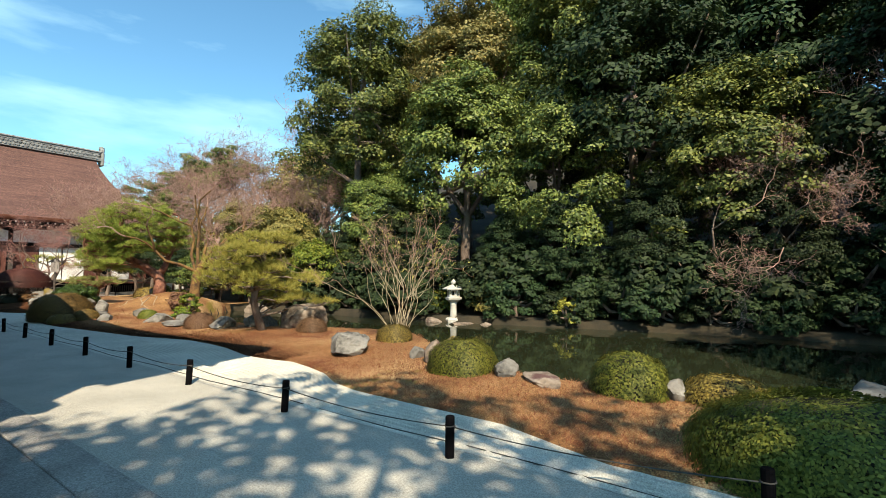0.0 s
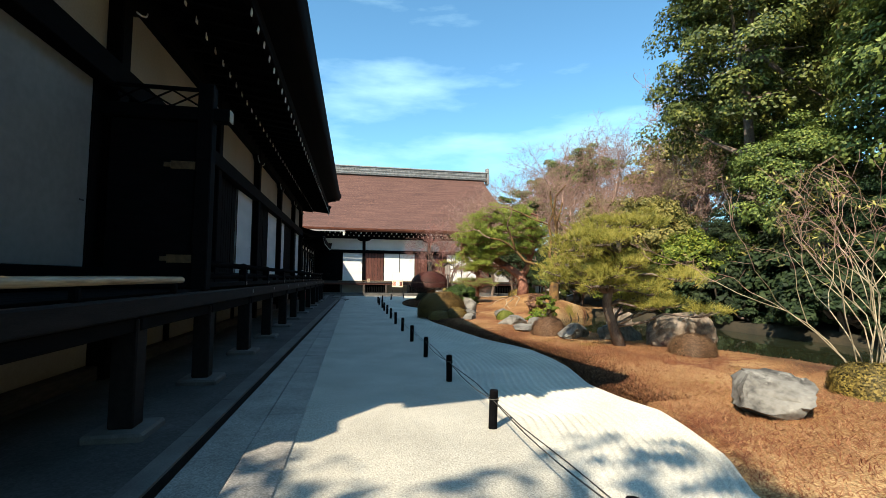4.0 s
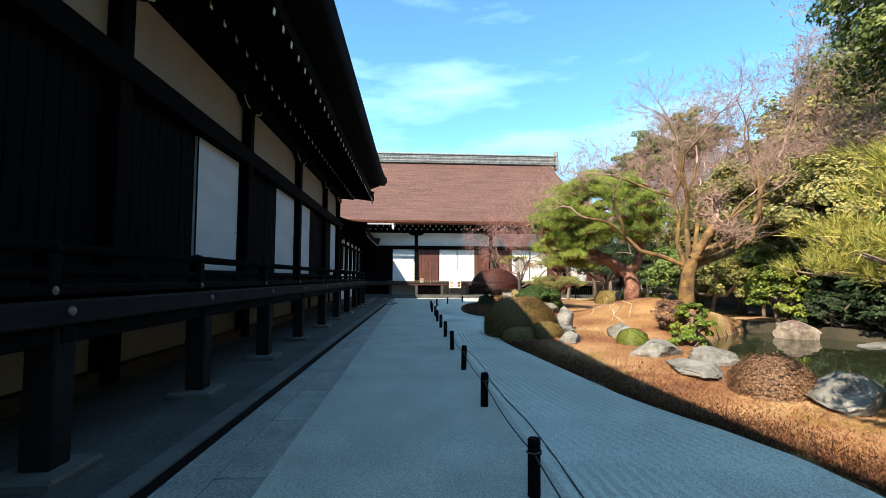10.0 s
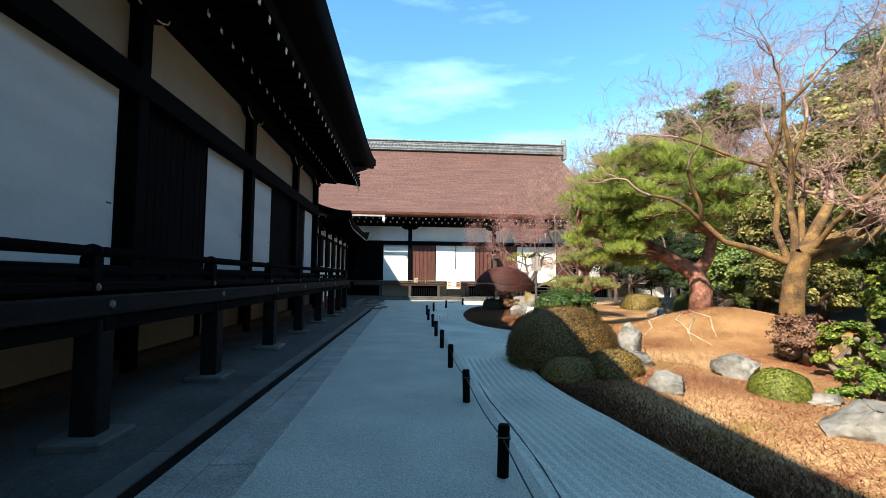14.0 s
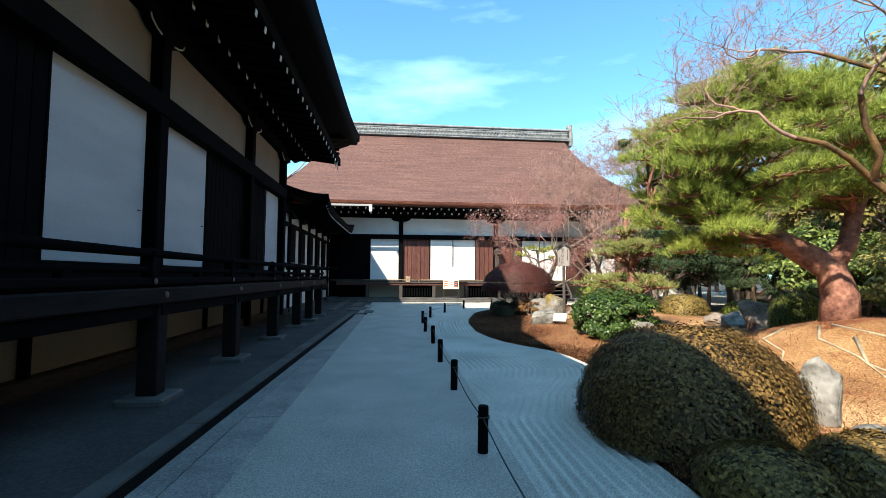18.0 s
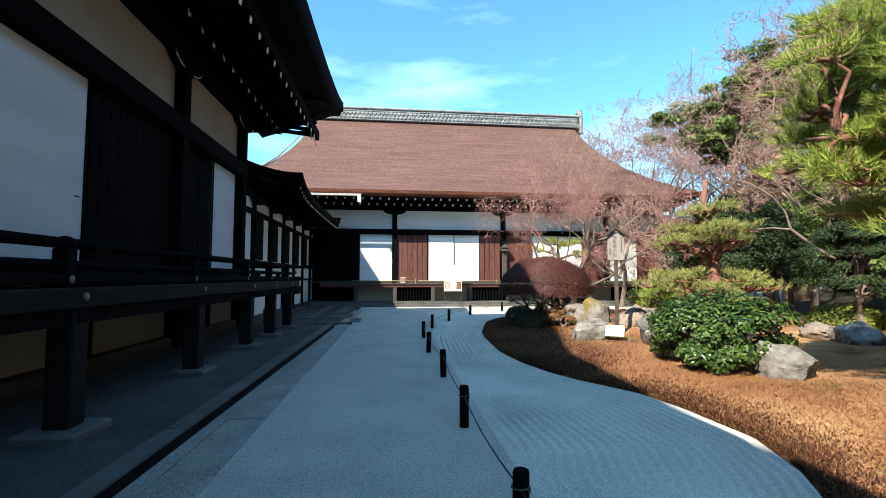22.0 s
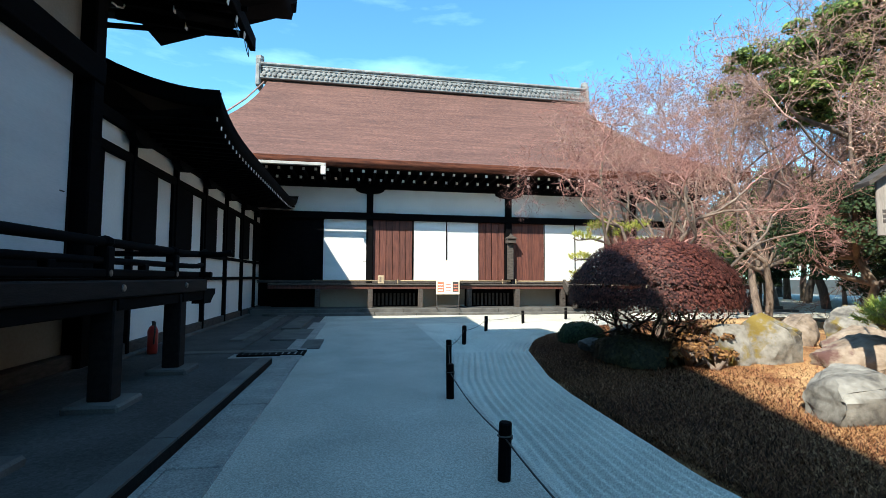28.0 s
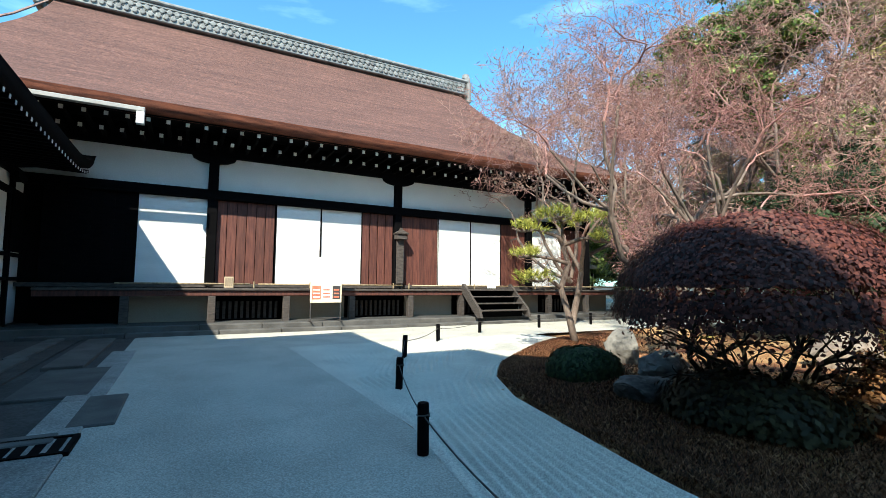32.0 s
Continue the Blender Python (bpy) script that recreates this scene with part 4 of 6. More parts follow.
h_part("soffit", soffit("soffit", straight, 2 * HR - HE, HE - 0.3, 17.6, 5.16, 16.5, 5.35, 0.2, WOOD))
hr_low = boxm("rafter", WOOD, -1.6, 0.62, -0.04, 0.04, -0.05, 0.05, 0.008)
hr_fly = boxm("flying_rafter", WOOD, -1.6, 1.28, -0.04, 0.04, -0.05, 0.05, 0.008)
hcap = boxm("rafter_cap", CARD, 0.0, 0.012, -0.042, 0.042, -0.048, 0.048, 0.004)
y = -4.2
while y < 17.4:
    r = part("rafter", hr_low, hall, h_home @ pose(HX + 0.05, y, 4.92))
    part("rafter_cap", hcap, r, pose(0.621, 0, 0))
    r = part("flying_rafter", hr_fly, hall, h_home @ pose(HX + 0.05, y + 0.16, 5.08))
    part("rafter_cap", hcap, r, pose(1.281, 0, 0))
    y += 0.40
# ridge of tiles, with end ornaments and rows of round tile ends
h_part("ridge_base", boxm("ridge_base", TILE, HR - 0.42, HR + 0.42, -2.5, 15.5, HT - 0.15, HT + 0.12, 0.03), "grey tile ridge base")
h_part("ridge", boxm("ridge", TILE, HR - 0.3, HR + 0.3, -2.4, 15.4, HT + 0.12, HT + 0.58, 0.02), "layered grey tile ridge")
h_part("ridge_cap", boxm("ridge_cap", TILE, HR - 0.38, HR + 0.38, -2.5, 15.5, HT + 0.58, HT + 0.74, 0.05))
for k in range(3):
    h_part("ridge_course", boxm("ridge_course", TILE, HR - 0.34, HR + 0.34, -2.45, 15.45, HT + 0.2 + 0.13 * k, HT + 0.225 + 0.13 * k, 0.006))
tile_end = Shape().lathe([(0.10, 0), (0.10, 0.05), (0.07, 0.06), (0.0, 0.06)], 10).mesh("round_tile", TILE)
y = -2.3
while y < 15.35:
    h_part("round_tile", tile_end, "", pose(HR + 0.42, y, HT + 0.06, 0, 90))
    h_part("round_tile", tile_end, "", pose(HR + 0.30, y + 0.12, HT + 0.34, 0, 90))
    y += 0.26
for y, s in ((-2.6, -1), (15.6, 1)):
    h_part("ridge_end", Shape().box(HR - 0.45, HR + 0.45, y - 0.12, y + 0.12, HT - 0.55, HT + 0.6, 0.06).box(HR - 0.3, HR + 0.3, y - 0.16, y + 0.16, HT + 0.6, HT + 1.0, 0.08).lathe([(0.22, 0), (0.2, 0.2), (0.0, 0.3)], 8, (HR, y, HT + 0.95)).mesh("ridge_end", TILE), "carved grey ridge-end tile")
h_part("hip_cord", Shape().tube([(-51.0, -2.3, HT - 0.1), (-48.5, -2.65, 9.7), (-46.0, -3.15, 7.9), (-44.0, -3.7, 6.7)], 0.04, 5).mesh("hip_cord", BRANCH_PINK))
gut = h_part("gutter", Shape().box(HE - 0.05, HE + 0.09, -4.7, 1.52, 5.10, 5.20, 0.01).mesh("gutter", GUTTER), "dull grey metal gutter")
part("downpipe", boxm("downpipe", METAL, HE - 0.05, HE + 0.09, 1.36, 1.52, 4.82, 5.098, 0.01), gut)
# wall
HP = [-2.35, 3.03, 8.4, 13.75, 16.75]
hp = boxm("pillar", WOOD, -0.12, 0.12, -0.12, 0.12, 0.2, 4.95, 0.015)
for y in HP:
    h_part("pillar", hp, "", pose(HX + 0.02, y, 0))
    h_part("bearing_block", block, "", pose(HX + 0.08, y, 4.72, 0, 0, 90))
h_part("wall_plate", boxm("wall_plate", WOOD, HX - 0.1, HX + 0.12, -4.0, 16.8, 4.72, 5.3))
h_part("lintel_beam", boxm("lintel_beam", WOOD, HX - 0.05, HX + 0.16, -4.0, 16.8, 3.55, 3.80))
h_part("sill_beam", boxm("sill_beam", WOOD_GREY, HX - 0.05, HX + 0.14, -4.0, 16.8, 1.20, 1.30))
h_part("back_wall", boxm("back_wall", WOOD, HX - 0.3, HX - 0.08, -4.0, 16.8, 0.1, 5.3, 0))
h_part("side_wall", boxm("side_wall", PLASTER, HX - 15, HX - 0.1, 16.62, 16.82, 0.1, 5.3, 0))
for a, b in zip(HP[:-1], HP[1:]):
    h_part("frieze_panel", boxm("frieze_panel", PLASTER, HX - 0.05, HX - 0.01, a + 0.125, b - 0.125, 3.805, 4.715, 0), "white plaster frieze")
hboard = boxm("wall_board", WOOD_RED, HX - 0.04, HX + 0.015, 0, 0.232, 1.305, 3.545, 0.006)
HSHOJI = [(1.36, 2.99), (4.67, 5.93), (5.95, 7.2), (9.9, 11.18), (11.2, 12.48), (13.95, 15.4)]


def red_boards(a, b, mat_mesh):
    n = max(1, round((b - a) / 0.24))
    for k in range(n):
        h_part("wall_board", mat_mesh, "", Matrix.Translation((0.006 * (k % 2), a + (b - a) * k / n, 0)))


for a, b in ((3.16, 4.64), (7.23, 8.27), (8.53, 9.87), (12.51, 13.6), (15.43, 16.6)):
    red_boards(a, b, hboard)
red_boards(-0.5, 1.35, boxm("wall_board", WOOD, HX - 0.04, HX + 0.015, 0, 0.232, 0.3, 3.545, 0.006))
hpull = boxm("door_pull", INK, 0, 0.006, -0.14, 0.0, -0.007, 0.007, 0.002)
for k, (a, b) in enumerate(HSHOJI):
    s = h_part("paper_door", boxm("paper_door", PAPER_SUNLIT, HX - 0.035, HX + 0.012 + 0.02 * (k % 2), a, b, 1.305, 3.545, 0.004), "white papered sliding door")
    part("door_pull", hpull, s, (HX + 0.014 + 0.02 * (k % 2), (b - 0.05) if k % 2 == 1 or k == 0 else a + 0.19, 2.0))
    for e in (a, b):
        part("door_stile", boxm("door_stile", WOOD, HX + 0.034, HX + 0.045, e - 0.012, e + 0.012, 1.305, 3.545, 0), s)
# veranda of the great hall
HV = -42.25
for k in range(6):
    x = HX + 0.16 + k * 0.2
    h_part("floor_board", boxm("floor_board", WOOD_GREY, x, x + 0.195, -0.3, 18.0, 1.14, 1.185, 0.006))
h_part("edge_beam", boxm("edge_beam", WOOD_RED, HV - 0.06, HV + 0.09, -0.3, 18.1, 1.01, 1.135, 0.012), "dark red veranda edge beam")
h_part("edge_board", boxm("edge_board", WOOD_GREY, HV - 0.1, HV + 0.14, -0.3, 18.1, 1.137, 1.20, 0.012))
hvp = boxm("veranda_post", WOOD_GREY, -0.085, 0.085, -0.085, 0.085, 0.2, 1.01, 0.012)
HVP = [1.3, 3.06, 4.8, 6.55, 8.34, 10.1, 11.9, 13.7, 15.5, 17.2]
for y in HVP:
    h_part("veranda_post", hvp, "", pose(HV, y, 0))
slat = boxm("vent_slat", WOOD_GREY, -0.02, 0.02, -0.035, 0.035, 0.42, 0.86, 0.004)
for k, (a, b) in enumerate(zip(HVP[:-1], HVP[1:])):
    x = HV - 0.5
    if k % 2 == 1:
        h_part("vent_frame", Shape().box(x - 0.06, x + 0.04, a + 0.05, b - 0.05, 0.86, 0.98).box(x - 0.06, x + 0.04, a + 0.05, b - 0.05, 0.22, 0.42).mesh("vent_frame", WOOD))
        n = 11
        for j in range(n):
            h_part("vent_slat", slat, "", pose(x, a + 0.1 + (b - a - 0.2) * (j + 0.5) / n, 0))
    else:
        h_part("base_panel", boxm("base_panel", PLASTER_BUFF, x - 0.06, x - 0.01, a + 0.05, b - 0.05, 0.36, 1.0, 0), "buff plaster panel below the veranda")
        h_part("base_rail", boxm("base_rail", WOOD, x - 0.06, x + 0.03, a + 0.05, b - 0.05, 0.2, 0.36))
h_part("under_wall", boxm("under_wall", WOOD, HV - 0.75, HV - 0.65, -0.3, 17.2, 0.1, 1.1, 0))
# low bamboo rail on the veranda edge
rail_h = thing("bamboo_rail", (HV + 0.15, 9.27, 1.02), "thin bamboo pole rail along the hall's veranda", "rail")
for a, b in ((-7.9, -5.1), (-4.9, -0.9), (-0.6, 4.0), (4.2, 8.4)):
    part("pole", Shape().tube([(0, a, 0.10), (0, (a + b) / 2, 0.105), (0, b, 0.10)], 0.022, 6).mesh("pole", BAMBOO, True), rail_h)
for y in (-5.0, -3.6, -1.2, -0.7, 1.6, 4.1, 6.3):
    part("peg", boxm("peg", BAMBOO, -0.018, 0.018, y - 0.018, y + 0.018, 0.0, 0.17), rail_h)
notice = thing("small_notice", (HV + 0.17, 3.69, 1.02), "small framed notice standing on the veranda edge", "notice")
part("board", boxm("board", WOOD_PALE, -0.015, 0.015, -0.11, 0.11, 0.0, 0.28), notice)
for k in range(4):
    part("line", boxm("line", INK, 0.016, 0.018, -0.075 + 0.045 * k, -0.06 + 0.045 * k, 0.05, 0.24, 0), notice)
# stone platform along the hall
plat = thing("hall_platform", (-42.5, 6, 0), "low stone platform edge in front of the great hall", "pavement", kind="structure")
p_home = Matrix.Translation((42.5, -6, 0))
part("platform", boxm("platform", EARTH, -58, -41.62, -6, 18.4, -0.2, 0.195, 0), plat, p_home)
rng = random.Random(9)
y = -0.4
while y < 18.0:
    w = rng.uniform(1.3, 2.2)
    part("edge_stone", boxm("edge_stone", SLAB, -41.62, -41.32 + rng.uniform(-0.01, 0.01), y, y + w - 0.012, -0.1, 0.20 + rng.uniform(-0.006, 0.006), 0.012), plat, p_home)
    part("step_stone", boxm("step_stone", SLAB, -41.31, -41.02 + rng.uniform(-0.015, 0.015), y + 0.4, y + 0.4 + w - 0.02, -0.1, 0.085 + rng.uniform(-0.006, 0.006), 0.012), plat, p_home)
    y += w

# ---- steps, signs, lantern, fence ----
steps = thing("wooden_steps", (HV + 0.27, 11.27, 0.195), "grey wooden steps up to the hall's veranda", "steps")
for k in range(4):
    x = 0.86 - 0.22 * k
    part("tread", boxm("tread", WOOD_GREY, x - 0.13, x + 0.13, -0.86, 0.86, 0.18 + 0.2 * k, 0.22 + 0.2 * k), steps)
    part("riser", boxm("riser", WOOD, x - 0.12, x - 0.1, -0.84, 0.84, 0.0 + 0.2 * k, 0.18 + 0.2 * k, 0), steps)
for y in (-0.9, 0.9):
    part("stringer", Shape().add([(1.08, y - 0.04, 0), (0.98, y - 0.04, 0.24), (0.08, y - 0.04, 1.0), (0.0, y - 0.04, 0.98), (0.0, y - 0.04, 0.72), (0.86, y - 0.04, 0), (1.08, y + 0.04, 0), (0.98, y + 0.04, 0.24), (0.08, y + 0.04, 1.0), (0.0, y + 0.04, 0.98), (0.0, y + 0.04, 0.72), (0.86, y + 0.04, 0)], [(0, 1, 2, 3, 4, 5), (11, 10, 9, 8, 7, 6)] + [(i, i + 6, (i + 1) % 6 + 6, (i + 1) % 6) for i in range(6)]).mesh("stringer", WOOD_GREY), steps)
part("notice_card", boxm("notice_card", CARD, 0.3, 0.32, -0.2, 0.14, 0.86, 1.08), steps, label="white notice card on the steps")

board = thing("notice_stand", (-41.33, 5.9, 0.2), "cream notice board on thin black legs before the hall", "notice board")
part("panel", boxm("panel", CREAM_PRINT, -0.02, 0.02, -0.4, 0.4, 0.47, 1.62, 0.008), board)
part("sheet", boxm("sheet", CARD, 0.021, 0.024, -0.38, 0.38, 1.0, 1.6, 0), board, label="blank white upper sheet")
for k, (a, b, m) in enumerate(((-0.36, -0.14, RED_PRINT), (-0.12, 0.13, CARD), (0.16, 0.36, INK))):
    part("picture", boxm("picture", m, 0.021, 0.025, a, b, 0.56, 0.9, 0), board)
    for j in range(3):
        part("caption_line", boxm("caption_line", RED_PRINT if k != 0 else CARD, 0.0255, 0.027, a + 0.03, b - 0.03, 0.60 + 0.09 * j, 0.635 + 0.09 * j, 0), board)
for y in (-0.38, 0.38):
    part("leg", Shape().tube([(0.0, y, 0.0), (0.0, y, 0.5)], 0.014, 6).mesh("leg", INK), board)
    part("foot", boxm("foot", INK, -0.22, 0.22, y - 0.015, y + 0.015, 0.0, 0.03), board)
part("tie", boxm("tie", INK, -0.012, 0.012, -0.38, 0.38, 0.08, 0.1), board)

lamp = thing("hanging_bell_box", (HX + 0.45, 8.69, 2.57), "small grey wooden box fixed to the hall's pillar", "box")
part("box", boxm("box", WOOD_GREY, -0.16, 0.14, -0.17, 0.17, 0.0, 0.16), lamp)
part("lid", Shape().lathe([(0.26, 0.16), (0.27, 0.2), (0.08, 0.30), (0.05, 0.36), (0.0, 0.38)], 4).mesh("lid", WOOD_GREY), lamp)
part("plank", boxm("plank", WOOD_GREY, -0.1, -0.02, -0.12, 0.12, -1.4, -0.002), lamp)

sign_z = float(ground_z(-29.0, 7.42))
sign = thing("roofed_sign_post", (-29.0, 7.42, sign_z), "weathered wooden sign post with a small gabled roof and brushed letters", "sign", turn=-24)
part("post", boxm("post", WOOD_GREY, -0.035, 0.035, -0.035, 0.035, -0.03, 1.9, 0.006), sign)
part("panel", boxm("panel", WOOD_PALE_GREY, 0.036, 0.062, -0.15, 0.15, 1.41, 1.94, 0.006), sign, label="pale weathered board")
part("roof", Shape().add([(-0.08, -0.24, 1.87), (0.14, -0.24, 1.87), (0.14, 0, 2.05), (-0.08, 0, 2.05), (-0.08, 0.24, 1.87), (0.14, 0.24, 1.87), (-0.08, -0.24, 1.83), (0.14, -0.24, 1.83), (0.14, 0, 2.005), (-0.08, 0, 2.005), (-0.08, 0.24, 1.83), (0.14, 0.24, 1.83)], [(0, 1, 2, 3), (3, 2, 5, 4), (9, 8, 7, 6), (10, 11, 8, 9), (0, 6, 7, 1), (4, 5, 11, 10), (1, 7, 8, 2), (2, 8, 11, 5), (0, 3, 9, 6), (3, 4, 10, 9)]).mesh("roof", WOOD_GREY), sign)


def lettering(text, height):
    """The built-in font's glyphs as one flat mesh."""
    cu = bpy.data.curves.new("glyph", "FONT")
    cu.body, cu.size, cu.align_x, cu.align_y, cu.extrude = text, height, "CENTER", "CENTER", 0.0008
    ob = bpy.data.objects.new("glyph", cu)
    me = bpy.data.meshes.new_from_object(ob)
    bpy.data.objects.remove(ob)
    bpy.data.curves.remove(cu)
    me.materials.clear()
    me.materials.append(INK)
    return me


for k, ch in enumerate("\u5fa1\u624b\u690d\u306e\u677e"):
    part("letter", lettering(ch, 0.08), sign, pose(0.064, -0.02, 1.835 - 0.082 * k, 90, 0, 90))
for k in range(7):
    part("small_letter", boxm("small_letter", INK, 0.0625, 0.064, 0.085, 0.11, 1.56 + 0.042 * k, 1.59 + 0.042 * k, 0), sign)
for k in range(3):
    part("small_letter", boxm("small_letter", INK, 0.0625, 0.064, -0.115, -0.09, 1.52 + 0.042 * k, 1.55 + 0.042 * k, 0), sign)
tablet = thing("info_tablet", (-28.55, 7.15, float(ground_z(-28.55, 7.15))), "white sloping information tablet on a dark stand", "sign", turn=-35)
part("plate", boxm("plate", METAL, -0.16, 0.16, -0.012, 0.012, -0.12, 0.12, 0.004), tablet, pose(0, 0, 0.17, -42, 0, 90))
for k in range(5):
    part("text_line", boxm("text_line", STEEL, -0.12, 0.12 - 0.03 * (k % 3), -0.014, -0.0125, 0.07 - 0.035 * k, 0.076 - 0.035 * k, 0), tablet, pose(0, 0, 0.17, -42, 0, 90))
for dy in (-0.12, 0.12):
    part("stand", Shape().tube([(-0.04, dy, -0.03), (-0.02, dy, 0.15)], 0.012, 6).mesh("stand", INK), tablet)

ext = thing("fire_extinguisher", (-33.9, -0.25, 0.02), "red fire extinguisher by the corridor wall", "extinguisher")
part("tank", Shape().lathe([(0.07, 0.0), (0.075, 0.03), (0.075, 0.36), (0.05, 0.42), (0.025, 0.44)], 14).mesh("tank", RED_TANK, True), ext)
part("valve", Shape().lathe([(0.02, 0.44), (0.02, 0.50), (0.03, 0.51)], 8).mesh("valve", INK), ext)
part("hose", Shape().tube([(0, 0.02, 0.48), (0.08, 0.06, 0.5), (0.13, 0.08, 0.36), (0.11, 0.06, 0.16)], 0.012, 6).mesh("hose", INK, True), ext)

# stone lantern on the far bank
lantern = thing("stone_lantern", (-11.9, 14.6, -0.12), "pale granite garden lantern on the pond's bank", "stone lantern")
lantern.matrix_basis = lantern.matrix_basis @ Matrix.Scale(0.9, 4)
part("base", Shape().lathe([(0.36, 0.0), (0.38, 0.12), (0.28, 0.20)], 6).mesh("base", STONE_PALE), lantern)
part("shaft", Shape().lathe([(0.16, 0.2), (0.13, 0.3), (0.125, 0.7), (0.16, 0.82)], 14).mesh("shaft", STONE_PALE, True), lantern)
part("platform", Shape().lathe([(0.16, 0.82), (0.33, 0.92), (0.34, 1.0), (0.24, 1.03)], 6).mesh("platform", STONE_PALE), lantern)
fire = Shape()
for k in range(6):
    a = 2 * math.pi * (k + 0.5) / 6
    fire.box(0.2 * math.cos(a) - 0.04, 0.2 * math.cos(a) + 0.04, 0.2 * math.sin(a) - 0.04, 0.2 * math.sin(a) + 0.04, 1.03, 1.3)
part("fire_box", fire.lathe([(0.21, 1.03), (0.21, 1.08)], 6).lathe([(0.21, 1.25), (0.21, 1.3)], 6).mesh("fire_box", STONE_PALE), lantern)
part("roof", Shape().lathe([(0.44, 1.30), (0.46, 1.35), (0.30, 1.42), (0.12, 1.50), (0.08, 1.52)], 6).mesh("roof", STONE_PALE), lantern)
part("finial", Shape().lathe([(0.06, 1.52), (0.11, 1.58), (0.10, 1.64), (0.03, 1.72), (0.0, 1.74)], 12).mesh("finial", STONE_PALE, True), lantern)

# rope fence
fence = thing("rope_fence", (0, 0, 0), "low line of dark wooden posts joined by a thin rope", "fence")
FENCE = [(-2.3, 4.2), (-4.55, 3.89), (-6.83, 3.86), (-9.02, 3.843), (-11.02, 3.84), (-12.98, 3.818), (-15.017, 3.82), (-16.996, 3.817), (-18.917, 3.81), (-20.868, 3.814), (-22.832, 3.83), (-24.61, 3.828), (-26.632, 3.87), (-28.617, 3.829), (-30.57, 3.875), (-32.405, 4.213), (-34.322, 4.87), (-36.35, 5.85), (-38, 7.35), (-39.1, 9.1), (-39.6, 11.4), (-39.8, 13.6), (-39.9, 16.1)]
fpost = Shape().lathe([(0.041, -0.05), (0.041, 0.338), (0.036, 0.35), (0.0, 0.352)], 12).mesh("post", WOOD_GREY)
fpost_dark = Shape().lathe([(0.041, -0.05), (0.041, 0.338), (0.036, 0.35), (0.0, 0.352)], 12).mesh("post", WOOD)
loop = Shape().tube([(0.045 * math.cos(a), 0.045 * math.sin(a), 0.255 + 0.003 * a) for a in np.linspace(0, 6.6, 20)], 0.0055, 5).mesh("rope_loop", ROPE)
rng = random.Random(3)
for k, (x, y) in enumerate(FENCE):
    p = part("post", fpost_dark, fence, pose(x, y, 0, rng.uniform(-1.5, 1.5), rng.uniform(-1.5, 1.5), rng.uniform(0, 90)))
    part("rope_loop", loop, p)
    if k:
        x0, y0 = FENCE[k - 1]
        pts = [(x0 + (x - x0) * q, y0 + (y - y0) * q, 0.26 - 0.20 * q * (1 - q)) for q in np.linspace(0, 1, 9)]
        part("rope", Shape().tube(pts, 0.0055, 5).mesh("rope", ROPE, True), fence)
line = thing("ground_cord", (-12, 4.18, 0.0), "thin cord lying along the rope fence", "cord")
part("cord", Shape().tube([(12 - 0.9 * k, 0.03 * math.sin(k * 1.7) - 0.004 * k, 0.012) for k in range(23)], 0.0055, 5).mesh("cord", ROPE, True), line)

# ---- pond ----
water_x = lines((-23, 13, 0.5))
v, f = [], []
for x in water_x:
    a, b = np.interp(x, NEAR_X, NEAR_Y) - 0.6, np.interp(x, FAR_X, FAR_Y) + 0.6
    v += [(x, a, -0.11), (x, b, -0.11)]
for i in range(len(water_x) - 1):
    f.append((2 * i, 2 * i + 2, 2 * i + 3, 2 * i + 1))
tagged(new("water", mesh_of("water", v, f, WATER)), "still dark green pond water mirroring the trees", "pond", kind="structure")


# ---- rocks ----
def rock(at, size, seed, mat=ROCK, label="grey weathered garden rock", turn=0.0, sink=0.25, name="rock"):
    bm = bmesh.new()
    bmesh.ops.create_icosphere(bm, subdivisions=4, radius=1.0)
    off = Vector((seed * 3.7, seed * 1.9, seed * 5.3))
    rr = random.Random(seed)
    cuts = [(Vector((rr.uniform(-1, 1), rr.uniform(-1, 1), rr.uniform(-0.3, 1))).normalized(), rr.uniform(0.48, 0.8)) for _ in range(20)]
    for vv in bm.verts:
        d = vv.co.normalized()
        p = d * (1 + 0.25 * noise.noise(d * 1.3 + off))
        for nrm, lim in cuts:
            h = p.dot(nrm)
            if h > lim:
                p -= nrm * (h - lim) * 0.96
        p *= 1 + 0.09 * noise.noise(d * 4 + off) + 0.045 * noise.noise(d * 11 + off) + 0.02 * noise.noise(d * 26 + off)
        vv.co = Vector((p.x * size[0] * 1.28, p.y * size[1] * 1.28, (p.z + 1 - 2 * sink) * size[2] * 1.15 / (2 - 2 * sink) if p.z > -2 else 0))
    me = bpy.data.meshes.new(name)
    bm.to_mesh(me)
    bm.free()
    me.materials.append(mat)
    me.shade_smooth()
    me.set_sharp_from_angle(angle=radians(38))
    ob = new(name, me)
    z = float(ground_z(at[0], at[1])) if len(at) < 3 else at[2]
    ob.matrix_basis = pose(at[0], at[1], max(z, -0.45), 0, 0, turn)
    return tagged(ob, label, "rock")


